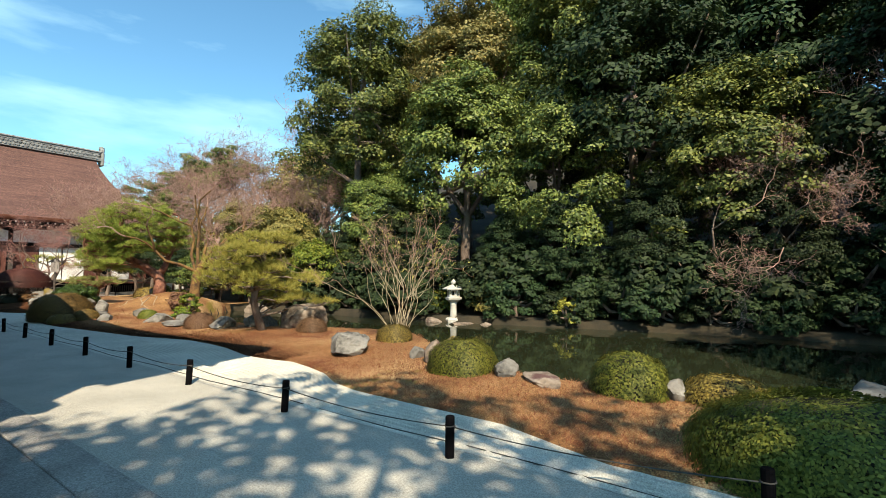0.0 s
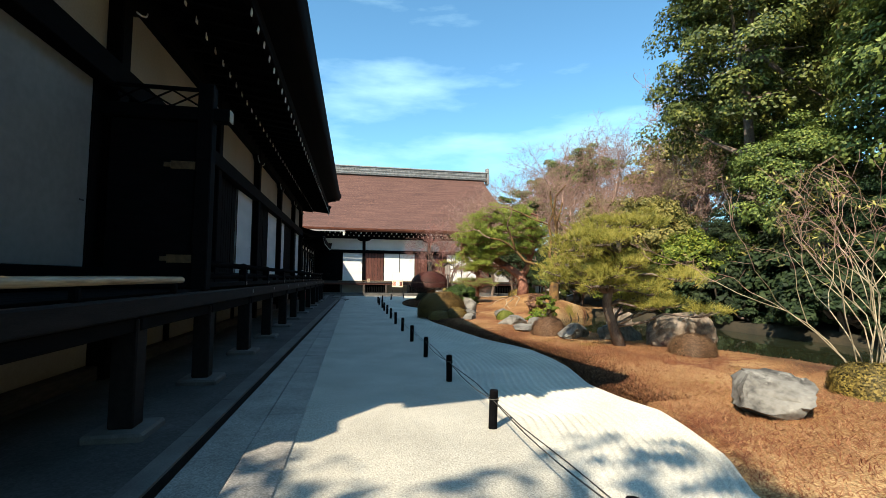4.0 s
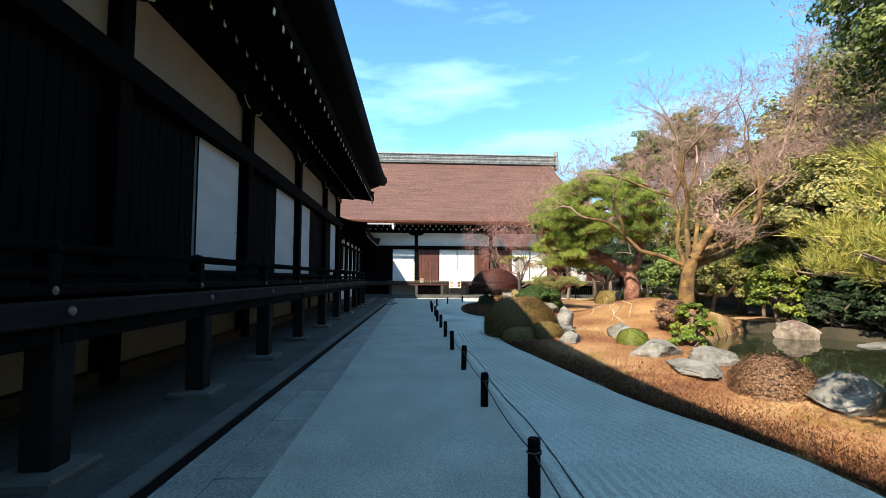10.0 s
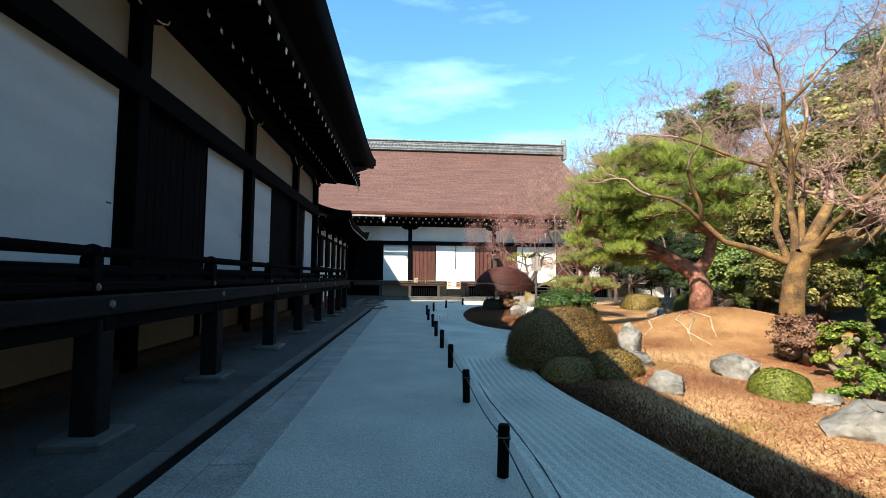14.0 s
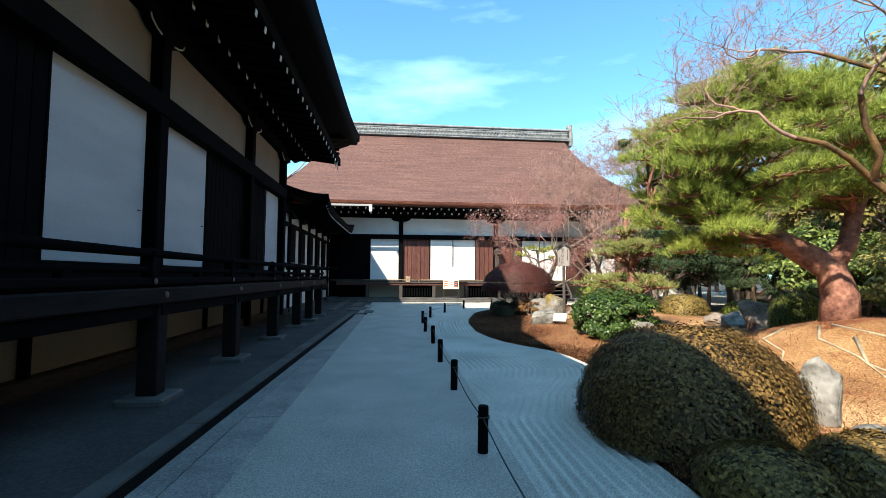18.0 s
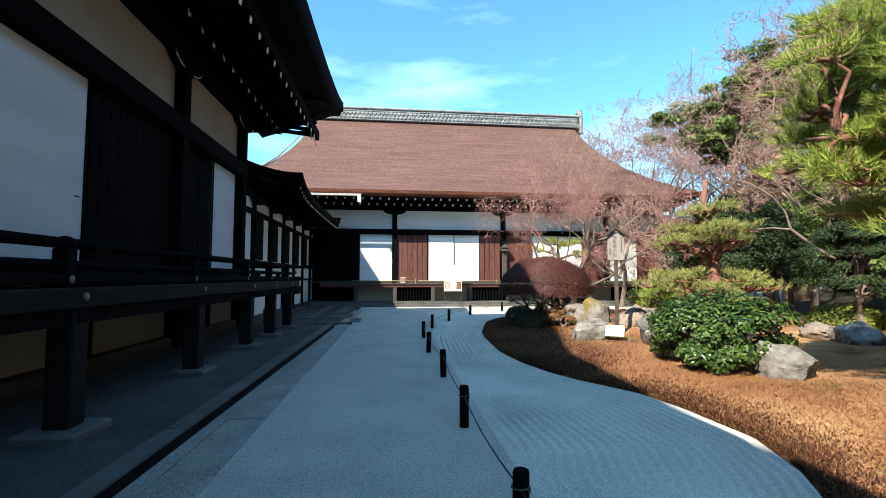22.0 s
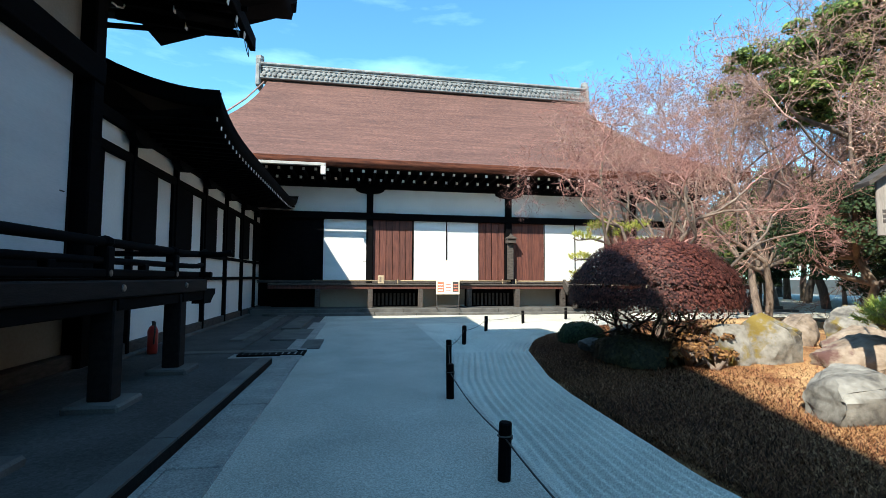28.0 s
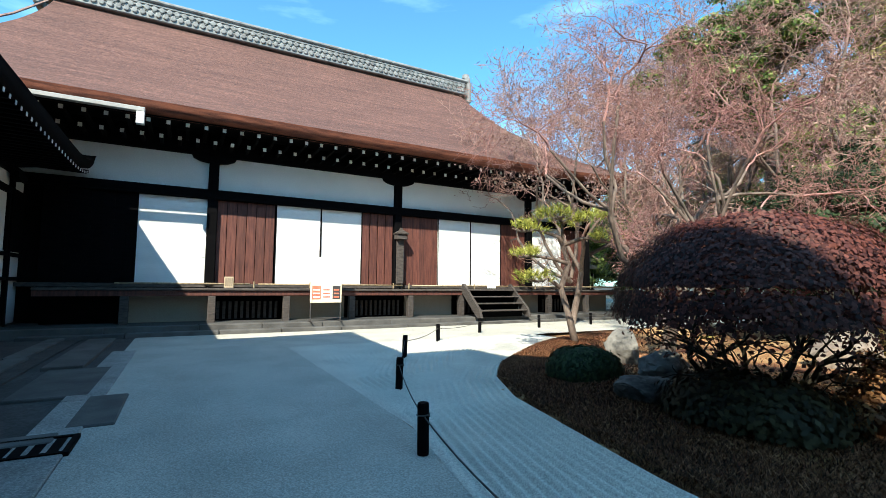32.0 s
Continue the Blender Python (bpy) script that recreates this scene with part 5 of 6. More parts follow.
ROCKS = [
    ((-8.96, 6.8), (0.52, 0.46, 0.40), ROCK, "pale grey rounded boulder on the needle litter"),
    ((-13.3, 9.0), (0.72, 0.6, 0.78), ROCK_WARM, "large pale boulder at the pond's edge"),
    ((-13.9, 8.05), (0.42, 0.3, 0.36), ROCK, "grey rock at the pond's edge"),
    ((-7.4, 6.95), (0.17, 0.15, 0.22), ROCK, "small grey rock at the bank"),
    ((-6.85, 6.75), (0.18, 0.16, 0.36), ROCK_WARM, "upright pale rock by a clipped bush"),
    ((-7.0, 7.45), (0.30, 0.22, 0.34), ROCK_LICHEN, "orange-stained rock at the water"),
    ((-5.4, 6.46), (0.20, 0.17, 0.24), ROCK, "low grey rock on the bank beside a clipped bush"),
    ((-4.8, 6.38), (0.46, 0.22, 0.12), ROCK_WARM, "flat stepping rock at the water"),
    ((-3.2, 7.25), (0.46, 0.38, 0.46), ROCK, "grey rock behind the clipped bushes"),
    ((-3.25, 6.65), (0.18, 0.15, 0.24), ROCK, "small dark rock between bushes"),
    ((-1.43, 6.44), (0.5, 0.3, 0.5), ROCK, "grey rock by the pond"),
    ((-14.35, 7.3), (0.48, 0.28, 0.32), ROCK, "low pale rock at the pond"),
    ((-12.45, 14.2, -0.35), (0.42, 0.36, 0.42), ROCK_WARM, "pale rock beside the lantern"),
    ((-11.3, 14.3, -0.35), (0.7, 0.4, 0.36), ROCK_WARM, "pale rock beside the lantern"),
    ((-10.5, 14.5, -0.35), (0.5, 0.35, 0.34), ROCK_WARM, "pale rock on the far bank"),
    ((-15.06, 13.37, -0.35), (0.35, 0.25, 0.2), ROCK, "small rock in the pond"),
    ((-19.45, 7.35), (0.26, 0.22, 0.34), ROCK, "pale rock on the mound's foot"),
    ((-18.25, 7.35), (0.26, 0.14, 0.10), ROCK, "flat stone in the moss"),
    ((-17.35, 6.98), (0.46, 0.30, 0.27), ROCK, "broad flat-topped rock by the pond"),
    ((-16.15, 6.82), (0.56, 0.30, 0.13), ROCK, "long flat rock by the pond"),
    ((-16.6, 7.4), (0.36, 0.26, 0.26), ROCK, "flat rock by the pond"),
    ((-20.9, 6.66), (0.22, 0.18, 0.50), ROCK, "upright grey rock beside the clipped dome"),
    ((-20.2, 6.38), (0.32, 0.22, 0.22), ROCK, "grey rock beside the clipped dome"),
    ((-18.85, 6.08), (0.26, 0.22, 0.20), ROCK, "low grey rock beside a clipped bush"),
    ((-21.05, 12.5, -0.3), (0.5, 0.35, 0.7), ROCK_WARM, "upright rock on the far bank"),
    ((-19.7, 13.29, -0.3), (0.7, 0.4, 0.3), ROCK, "low rock on the far bank"),
    ((-18.46, 13.49, -0.3), (0.6, 0.35, 0.3), ROCK_WARM, "low rock on the far bank"),
    ((-25.5, 7.65), (0.36, 0.24, 0.44), ROCK, "pale spotted rock beside a green shrub"),
    ((-26.3, 11.1), (0.85, 0.5, 0.62), ROCK_WARM, "broad layered rock under the trees"),
    ((-28.08, 11.4), (0.5, 0.4, 0.36), ROCK, "grey rock under the trees"),
    ((-29.1, 11.6), (0.6, 0.3, 0.3), ROCK_WARM, "low buff rock under the trees"),
    ((-30.6, 7.75), (0.44, 0.38, 0.58), ROCK_LICHEN, "tall flat-topped rock with lichen"),
    ((-30.75, 7.3), (0.28, 0.24, 0.50), ROCK_LICHEN, "mossy orange rock leaning on a tall rock"),
    ((-28.94, 6.85), (0.46, 0.42, 0.40), ROCK, "rounded grey rock before the tall rocks"),
    ((-28.15, 7.75), (0.58, 0.40, 0.56), ROCK, "broad grey rock behind the sign post"),
    ((-29.9, 8.2), (0.42, 0.30, 0.34), ROCK_WARM, "pinkish rock in the rock group"),
    ((-30.5, 9.1), (0.46, 0.36, 0.44), ROCK_WARM, "broad buff rock in the rock group"),
    ((-30.9, 9.3), (0.38, 0.30, 0.70), ROCK_LICHEN, "tall orange-tinged rock in the rock group"),
    ((-33.6, 7.65), (0.22, 0.2, 0.46), ROCK, "shaded upright rock at the island's tip"),
    ((-32.6, 7.1), (0.26, 0.22, 0.3), ROCK, "small shaded rock under the shrub"),
    ((-32.4, 6.5), (0.28, 0.22, 0.2), ROCK, "small shaded rock under the shrub"),
    ((-32.02, 9.66), (0.5, 0.4, 0.5), ROCK_WARM, "buff rock behind the shrub"),
]
for k, (at, size, m, lab) in enumerate(ROCKS):
    rock(at, size, 11 + k, m, lab, turn=(k * 47) % 180)


# ---- plants ----
def dome(name, at, radii, mat, label, n=5200, leaf=0.032, seed=0, category="bush", shag=0.028):
    """A clipped bush: a close skin of small leaves over a core coloured as inner shade."""
    rng = np.random.default_rng(seed)
    z = float(ground_z(at[0], at[1]))
    ob = thing(name, (at[0], at[1], z - 0.03), label, category)
    d = rng.normal(0, 1, (n, 3))
    d[:, 2] = np.abs(d[:, 2]) * 0.9 - 0.12
    d /= np.linalg.norm(d, axis=1)[:, None]
    lump = np.array([noise.noise((p[0] * 2.3 + seed, p[1] * 2.3, p[2] * 2.3)) for p in d])
    fine = np.array([noise.noise((p[0] * 7 + seed, p[1] * 7, p[2] * 7)) for p in d])
    r = 1 + 0.07 * lump + 0.035 * fine + rng.normal(0, shag, n)
    sq = np.sign(d) * np.abs(d) ** 0.85
    sq /= np.maximum(1e-6, (np.abs(sq) ** 2.4).sum(1) ** (1 / 2.4))[:, None]
    p = sq * r[:, None] * np.array(radii)
    p[:, 2] += 0.12 * radii[2]
    p[:, 2] = np.maximum(p[:, 2], 0.02)
    part("foliage", leaves_mesh("foliage", p, d, leaf, mat, 1.5, seed), ob)
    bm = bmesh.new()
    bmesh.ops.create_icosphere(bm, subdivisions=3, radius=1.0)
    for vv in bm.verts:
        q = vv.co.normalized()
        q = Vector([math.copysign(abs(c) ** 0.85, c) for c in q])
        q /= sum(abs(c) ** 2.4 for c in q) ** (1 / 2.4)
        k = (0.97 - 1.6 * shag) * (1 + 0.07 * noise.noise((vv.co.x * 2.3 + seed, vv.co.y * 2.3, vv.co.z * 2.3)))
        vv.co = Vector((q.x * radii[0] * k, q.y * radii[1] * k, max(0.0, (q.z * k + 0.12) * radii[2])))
    me = bpy.data.meshes.new("shade_core")
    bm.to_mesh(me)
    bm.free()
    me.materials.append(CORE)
    part("shade_core", me, ob)
    return ob


dome("clipped_dome", (-21.14, 5.62), (0.83, 0.82, 0.76), AZALEA, "large clipped azalea dome, half in shade", 40000, 0.021, 1)
dome("clipped_bush", (-19.91, 5.36), (0.40, 0.38, 0.25), AZALEA, "small clipped azalea beside the large dome", 9000, 0.02, 2)
dome("clipped_bush", (-19.72, 5.86), (0.34, 0.33, 0.30), AZALEA, "small sunlit clipped azalea beside the large dome", 9000, 0.02, 3)
dome("clipped_bush", (-6.1, 6.42), (0.50, 0.46, 0.43), AZALEA_GREEN, "rounded clipped azalea on the pond's bank", 9000, 0.021, 4)
dome("clipped_bush", (-3.75, 6.58), (0.45, 0.42, 0.45), AZALEA_GREEN, "rounded clipped azalea before a grey rock", 9000, 0.02, 5)
dome("clipped_bush", (-2.72, 6.85), (0.50, 0.42, 0.36), AZALEA, "low clipped azalea by the water", 9000, 0.02, 6)
dome("clipped_hedge", (-1.55, 5.25), (1.35, 0.90, 0.54), AZALEA_GREEN, "broad low clipped green hedge beside the gravel", 42000, 0.02, 7, "hedge")
dome("small_bush", (-8.95, 8.1), (0.37, 0.34, 0.32), AZALEA, "small olive bush beside a boulder", 8640, 0.02, 8)
dome("small_bush", (-12.05, 8.38), (0.37, 0.33, 0.33), BROWN_LEAF, "small brown bush before the large boulder", 12000, 0.016, 9, shag=0.06)
dome("small_bush", (-14.95, 6.98), (0.39, 0.35, 0.35), BROWN_LEAF, "low brown bush on the needle litter", 16000, 0.016, 10, shag=0.06)
dome("small_bush", (-18.5, 7.12), (0.29, 0.26, 0.27), AZALEA_GREEN, "low bright green bush on the mound's foot", 7200, 0.02, 11)
dome("small_bush", (-32.02, 12.56), (0.8, 0.7, 0.6), AZALEA, "clipped bush behind the rocks", 5000, 0.035, 13)
dome("small_bush", (-25.15, 10.35), (0.42, 0.4, 0.62), AZALEA_GREEN, "upright green bush behind the mound", 8640, 0.02, 14)
dome("clipped_bush", (-33.4, 6.75), (0.42, 0.36, 0.30), DEEP, "low dark bush under the maroon shrub", 4200, 0.035, 15)
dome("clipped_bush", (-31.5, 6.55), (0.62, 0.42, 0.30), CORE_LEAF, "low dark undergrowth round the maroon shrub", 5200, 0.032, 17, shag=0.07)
dome("small_bush", (-30.29, 13.63), (0.8, 0.7, 0.5), AZALEA_GREEN, "clipped bush beyond the rocks", 4000, 0.04, 16)


def grow(shape, tips, p, d, r, length, level, rr, spread=0.55, lift=0.12, keep=0.72, split=(2, 3), thin=0.62, low_n=3, least=0.004, wob=0.25):
    """One limb and its boughs, tapering; the ends are collected in tips."""
    seg = 4 if level > 1 else 3
    pts, rad = [p.copy()], [r]
    q, dd = p.copy(), d.normalized()
    for k in range(seg):
        dd = (dd + Vector((rr.gauss(0, wob), rr.gauss(0, wob), rr.gauss(0, wob) * 0.7 + lift))).normalized()
        q = q + dd * (length / seg)
        pts.append(q.copy())
        rad.append(max(least, r * (1 - (1 - thin) * (k + 1) / seg)))
    shape.tube(pts, rad, max(low_n, min(9, 3 + level + (2 if r > 0.05 else 0))), caps=False)
    if level <= 0:
        tips.append((q, dd))
        return
    for j in range(rr.randint(*split)):
        side = dd.cross(Vector((rr.gauss(0, 1), rr.gauss(0, 1), rr.gauss(0, 1)))).normalized()
        nd = (dd * (1 - spread * 0.5) + side * spread * rr.uniform(0.7, 1.3)).normalized()
        start = pts[-1] if j < 2 else pts[rr.randint(2, seg)]
        grow(shape, tips, start, nd, rad[-1] * rr.uniform(0.75, 0.98), length * keep * rr.uniform(0.75, 1.2), level - 1, rr, spread, lift, keep, split, thin, low_n, least, wob)
    if level >= 2:
        for j in range(1, seg):
            if rr.random() < 0.55:
                side = dd.cross(Vector((rr.gauss(0, 1), rr.gauss(0, 1), rr.gauss(0, 1)))).normalized()
                grow(shape, tips, pts[j], (dd * 0.5 + side).normalized(), rad[j] * 0.5, length * keep * 0.7, level - 2, rr, spread, lift, keep, split, thin, low_n, least, wob)


class Limbs(list):
    """Collects each limb as a shape of its own."""

    def tube(self, *args, **kw):
        self.append(Shape().tube(*args, **kw))


def bare_tree(name, at, label, stems, seed, trunk_mat, twig_mat, levels=5, buds=0, bud_size=0.03, z=None, **kw):
    """A leafless tree from the directions and sizes of its stems: (direction, radius, length)."""
    rr = random.Random(seed)
    z = float(ground_z(at[0], at[1])) - 0.04 if z is None else z
    ob = thing(name, (at[0], at[1], z), label, "tree")
    tips, trunk, twigs = [], Limbs(), Shape()
    for k, (base, direction, r, length) in enumerate(stems):
        start_tips = []
        grow(trunk, start_tips, Vector(base), Vector(direction), r, length, 1, rr, split=(2, 2), thin=0.7, spread=kw.get("spread", 0.55), lift=0.05, keep=0.8, low_n=7, wob=kw.get("wob", 0.25) * (0.4 if k == 0 else 1))
        for p, d in start_tips:
            grow(twigs, tips, p, d, r * kw.get("fine", 0.4), length * kw.get("reach", 0.6), levels - 2, rr, spread=kw.get("spread", 0.55), lift=kw.get("lift", 0.06), keep=kw.get("keep", 0.76), split=kw.get("split", (2, 3)), wob=kw.get("wob", 0.25), least=kw.get("least", 0.0035))
    for k, limb in enumerate(trunk):
        kind_of = "limb" if k else "trunk"
        part(kind_of, limb.mesh(kind_of, trunk_mat, True), ob)
    part("twigwork", twigs.mesh("twigwork", twig_mat, True), ob, kind="stuff")
    if buds and tips:
        rng = np.random.default_rng(seed)
        c = np.array([p[:] for p, d in tips])
        n = np.array([d[:] for p, d in tips])
        c = np.repeat(c, buds, 0) + rng.normal(0, kw.get("haze", 0.07), (len(tips) * buds, 3))
        part("bud_haze", leaves_mesh("bud_haze", c, np.repeat(n, buds, 0), bud_size, kw.get("bud_mat", TWIG_HAZE), 4.0, seed), ob, kind="stuff")
    return ob


def needle_pads(name, pads, mat, seed, per=700, size=0.005, length=0.11):
    """Pads of pine shoots, each a burst of thin needles: (centre, radius, thickness)."""
    rng = np.random.default_rng(seed)
    base, out = [], []
    for c, r, t in pads:
        k = max(6, int(per * (r / 0.5) ** 2 / 22))
        a, q = rng.uniform(0, 2 * math.pi, k), np.sqrt(rng.uniform(0, 1, k))
        rim = 1 + 0.22 * np.sin(a * 3 + rng.uniform(0, 6)) + 0.14 * np.sin(a * 7 + rng.uniform(0, 6))
        x, y = np.cos(a) * q * r * rim, np.sin(a) * q * r * rim
        h = t * (1 - q ** 2) * rng.uniform(0.1, 1.0, k) + x * rng.normal(0, 0.2) + y * rng.normal(0, 0.2)
        base.append(np.stack([c[0] + x, c[1] + y, c[2] + h], 1))
        out.append(np.stack([x / r * 0.9, y / r * 0.9, np.full(k, 0.75)], 1) + rng.normal(0, 0.22, (k, 3)))
    base, out = np.repeat(np.concatenate(base), 24, 0), np.repeat(np.concatenate(out), 24, 0)
    k = len(base)
    base = base + out * rng.uniform(-0.05, 0.05, (k, 1))
    d = out * 0.8 + rng.normal(0, 0.62, (k, 3))
    d /= np.linalg.norm(d, axis=1)[:, None]
    s = np.cross(d, out + np.array([0.5, -0.5, 0.5]) + rng.normal(0, 0.5, (k, 3)))
    s /= np.linalg.norm(s, axis=1)[:, None] + 1e-9
    L = length * rng.uniform(0.7, 1.2, (k, 1))
    v = np.empty((k, 3, 3))
    v[:, 0], v[:, 1], v[:, 2] = base - s * size, base + s * size, base + d * L
    me = bpy.data.meshes.new(name)
    me.vertices.add(k * 3)
    me.vertices.foreach_set("co", v.reshape(-1))
    me.loops.add(k * 3)
    me.loops.foreach_set("vertex_index", np.arange(k * 3, dtype=np.int32))
    me.polygons.add(k)
    me.polygons.foreach_set("loop_start", np.arange(0, k * 3, 3, dtype=np.int32))
    me.materials.append(mat)
    me.update(calc_edges=True)
    return me


def pine(name, at, label, trunk_pts, trunk_r, pads, bark, mat, seed, per=700, z=None, length=0.12, size=0.006, twig=0.045, boughs=()):
    """A trained pine: a bent trunk, a limb to each pad and the pads of needles."""
    rr = random.Random(seed)
    z = float(ground_z(at[0], at[1])) - 0.05 if z is None else z
    ob = thing(name, (at[0], at[1], z), label, "pine tree")
    part("trunk", Shape().tube(trunk_pts, trunk_r, 10).mesh("trunk", bark, True), ob)
    trunk_pts = list(trunk_pts)
    for bough_pts, bough_r in boughs:
        part("bough", Shape().tube(bough_pts, bough_r, 9).mesh("bough", bark, True), ob)
        trunk_pts += bough_pts[1:]
    limbs = Shape()
    for c, r, t in pads:
        near = min(trunk_pts, key=lambda p: (Vector(p) - Vector(c)).length + max(0, p[2] - c[2]) * 2)
        a, b = Vector(near), Vector(c) + Vector((0, 0, -0.03))
        mids = [a.lerp(b, q) + Vector((rr.gauss(0, 0.07), rr.gauss(0, 0.07), 0.08 * math.sin(math.pi * q) + rr.gauss(0, 0.03))) for q in (0.3, 0.6, 0.85)]
        limbs.tube([a, *mids, b], [twig, twig * 0.8, twig * 0.6, twig * 0.45, twig * 0.28], 6, caps=False)
        for j in range(7):
            e = b + Vector((rr.uniform(-1, 1) * r * 0.8, rr.uniform(-1, 1) * r * 0.8, t * 0.3))
            m = mids[2].lerp(e, 0.5) + Vector((0, 0, -0.04))
            limbs.tube([mids[2], m, e], [0.02, 0.014, 0.006], 4, caps=False)
    part("limbwork", limbs.mesh("limbwork", bark, True), ob, kind="stuff")
    part("foliage", needle_pads("foliage", pads, mat, seed, per, size, length), ob, kind="stuff")
    return ob


def random_pads(rr, centre, radii, count, r=(0.35, 0.6), t=(0.12, 0.2), hollow=0.35, floor=-1.0):
    out = []
    for _ in range(count):
        while True:
            p = Vector((rr.uniform(-1, 1), rr.uniform(-1, 1), rr.uniform(-1, 1)))
            if hollow < p.length < 1 and p.z > floor:
                break
        out.append(((centre[0] + p.x * radii[0], centre[1] + p.y * radii[1], centre[2] + p.z * radii[2]), rr.uniform(*r), rr.uniform(*t)))
    return out


rr = random.Random(21)
TIERS = [(-0.35, 2.5, 0.42), (0.15, 2.55, 0.45), (0.68, 2.5, 0.40), (-1.05, 2.18, 0.40), (-1.3, 1.98, 0.34), (-0.6, 2.25, 0.42), (-0.95, 1.86, 0.36), (-0.35, 1.8, 0.42), (0.15, 1.82, 0.40), (0.55, 1.87, 0.36), (-1.4, 1.56, 0.34), (-0.9, 1.58, 0.36), (-0.2, 1.6, 0.4),
         (-1.2, 1.40, 0.32), (-0.5, 1.42, 0.38), (0.12, 1.38, 0.38), (0.6, 1.7, 0.34), (0.9, 1.54, 0.36), (1.3, 1.5, 0.36), (1.65, 1.48, 0.34), (0.7, 1.16, 0.36), (0.35, 1.02, 0.32), (1.15, 0.9, 0.36), (1.55, 0.95, 0.34)]
tp = [((rr.uniform(-0.25, 0.25) - 0.25 * dy, dy, h - 0.12), r, 0.16) for dy, h, r in TIERS]
tp += [((rr.uniform(0.5, 1.0) * (1 if k % 2 else -1), dy * 0.75, h - 0.2), r * 0.95, 0.15) for k, (dy, h, r) in enumerate(TIERS) if k % 5 != 4]
pine("trained_pine", (-13.05, 7.62), "small trained pine with yellow-green needle pads", [(0, 0, 0), (-0.05, -0.12, 0.4), (0.0, -0.28, 0.8), (0.02, -0.26, 1.05), (0.0, -0.12, 1.35), (0.05, -0.05, 1.7), (0.0, 0.0, 2.1), (0.05, 0.02, 2.45)], [0.115, 0.095, 0.085, 0.085, 0.07, 0.06, 0.045, 0.02], tp, BRANCH, NEEDLE_YELLOW, 21, 2600, size=0.0038, twig=0.032)
rr = random.Random(22)
pine("red_pine", (-23.55, 9.55), "leaning red-barked pine with dense green needles", [(0, 0, -0.1), (0.02, 0.02, 0.4), (-0.05, -0.05, 0.8), (-0.3, -0.5, 1.15), (-0.55, -1.0, 1.5), (-0.7, -1.25, 1.95), (-0.72, -1.3, 2.5), (-0.65, -1.25, 3.1), (-0.6, -1.2, 3.6)], [0.25, 0.23, 0.21, 0.16, 0.145, 0.13, 0.11, 0.08, 0.04], random_pads(rr, (-0.4, -0.8, 2.35), (1.6, 1.9, 1.5), 130, (0.26, 0.42), (0.14, 0.22), 0.55, -0.45) + random_pads(rr, (-0.6, -1.75, 1.5), (1.15, 0.85, 0.7), 36, (0.24, 0.38), (0.14, 0.2), 0.3), BRANCH_RED, NEEDLE_GREEN, 22, 2900, length=0.13, size=0.0034, twig=0.028, boughs=[([(-0.05, -0.05, 0.75), (0.02, 0.18, 1.15), (0.0, 0.32, 1.6), (0.05, 0.55, 2.2), (0.0, 0.6, 2.9), (0.05, 0.65, 3.4)], [0.15, 0.125, 0.11, 0.09, 0.065, 0.03]), ([(-0.55, -1.0, 1.5), (-0.35, -1.5, 1.7), (-0.4, -2.0, 1.75), (-0.6, -2.5, 1.8)], [0.09, 0.075, 0.055, 0.025]), ([(-0.72, -1.3, 2.4), (-1.2, -1.1, 2.7), (-1.7, -1.2, 2.85)], [0.075, 0.055, 0.02])])
rr = random.Random(23)
tiers = []
for zc, rc in ((0.98, 1.12), (1.14, 0.95), (1.78, 0.74), (1.98, 0.72), (2.30, 0.32)):
    for k in range(max(4, int(rc * 18))):
        a = rr.uniform(0, 6.28)
        tiers.append(((math.cos(a) * rc * rr.uniform(0.35, 1), math.sin(a) * rc * rr.uniform(0.35, 1), zc + rr.uniform(-0.03, 0.05)), rr.uniform(0.2, 0.32), 0.09))
pine("tiered_pine", (-28.25, 8.75), "tiered pine with flat grey-green cloud pads", [(0, 0, 0), (0.1, 0.05, 0.7), (0.0, 0.1, 1.4), (-0.1, 0.0, 2.1), (0, 0, 2.9)], [0.13, 0.11, 0.09, 0.07, 0.03], tiers, BRANCH_RED, NEEDLE_BLUE, 23, 2600, length=0.075, size=0.0035, twig=0.03)
rr = random.Random(24)
pine("low_pine", (-29.4, 8.75), "low rounded green pine behind the rocks", [(0, 0, 0), (0.1, 0.0, 0.4), (0.1, 0.0, 0.8)], [0.1, 0.08, 0.04], random_pads(rr, (0, -0.25, 0.66), (0.5, 0.42, 0.26), 34, (0.16, 0.26), (0.10, 0.14), 0.3, -0.7), BRANCH, NEEDLE_GREEN, 24, 3000, length=0.07, size=0.0035)
rr = random.Random(25)
pine("slender_pine", (-35.7, 8.9), "slender bent pine at the island's tip", [(0, 0, 0), (-0.1, -0.05, 0.5), (-0.25, -0.1, 1.0), (-0.2, 0.05, 1.45), (-0.3, 0.0, 1.8), (-0.2, -0.1, 2.2)], [0.07, 0.06, 0.055, 0.05, 0.04, 0.02], [((-0.2, -0.3, 2.3), 0.4, 0.16), ((0.1, 0.2, 2.25), 0.4, 0.16), ((-0.5, -0.7, 2.1), 0.3, 0.12), ((-0.3, -0.9, 1.6), 0.3, 0.12), ((-0.2, -0.8, 1.15), 0.32, 0.14), ((0.3, 0.5, 1.9), 0.3, 0.14)], BRANCH, NEEDLE_YELLOW, 25, 1600)
rr = random.Random(26)


def leaning_evergreen(at, bough_ends):
    """A broadleaved evergreen whose crown slants down in flat clumps along a few long boughs."""
    rr, rng = random.Random(26), np.random.default_rng(26)
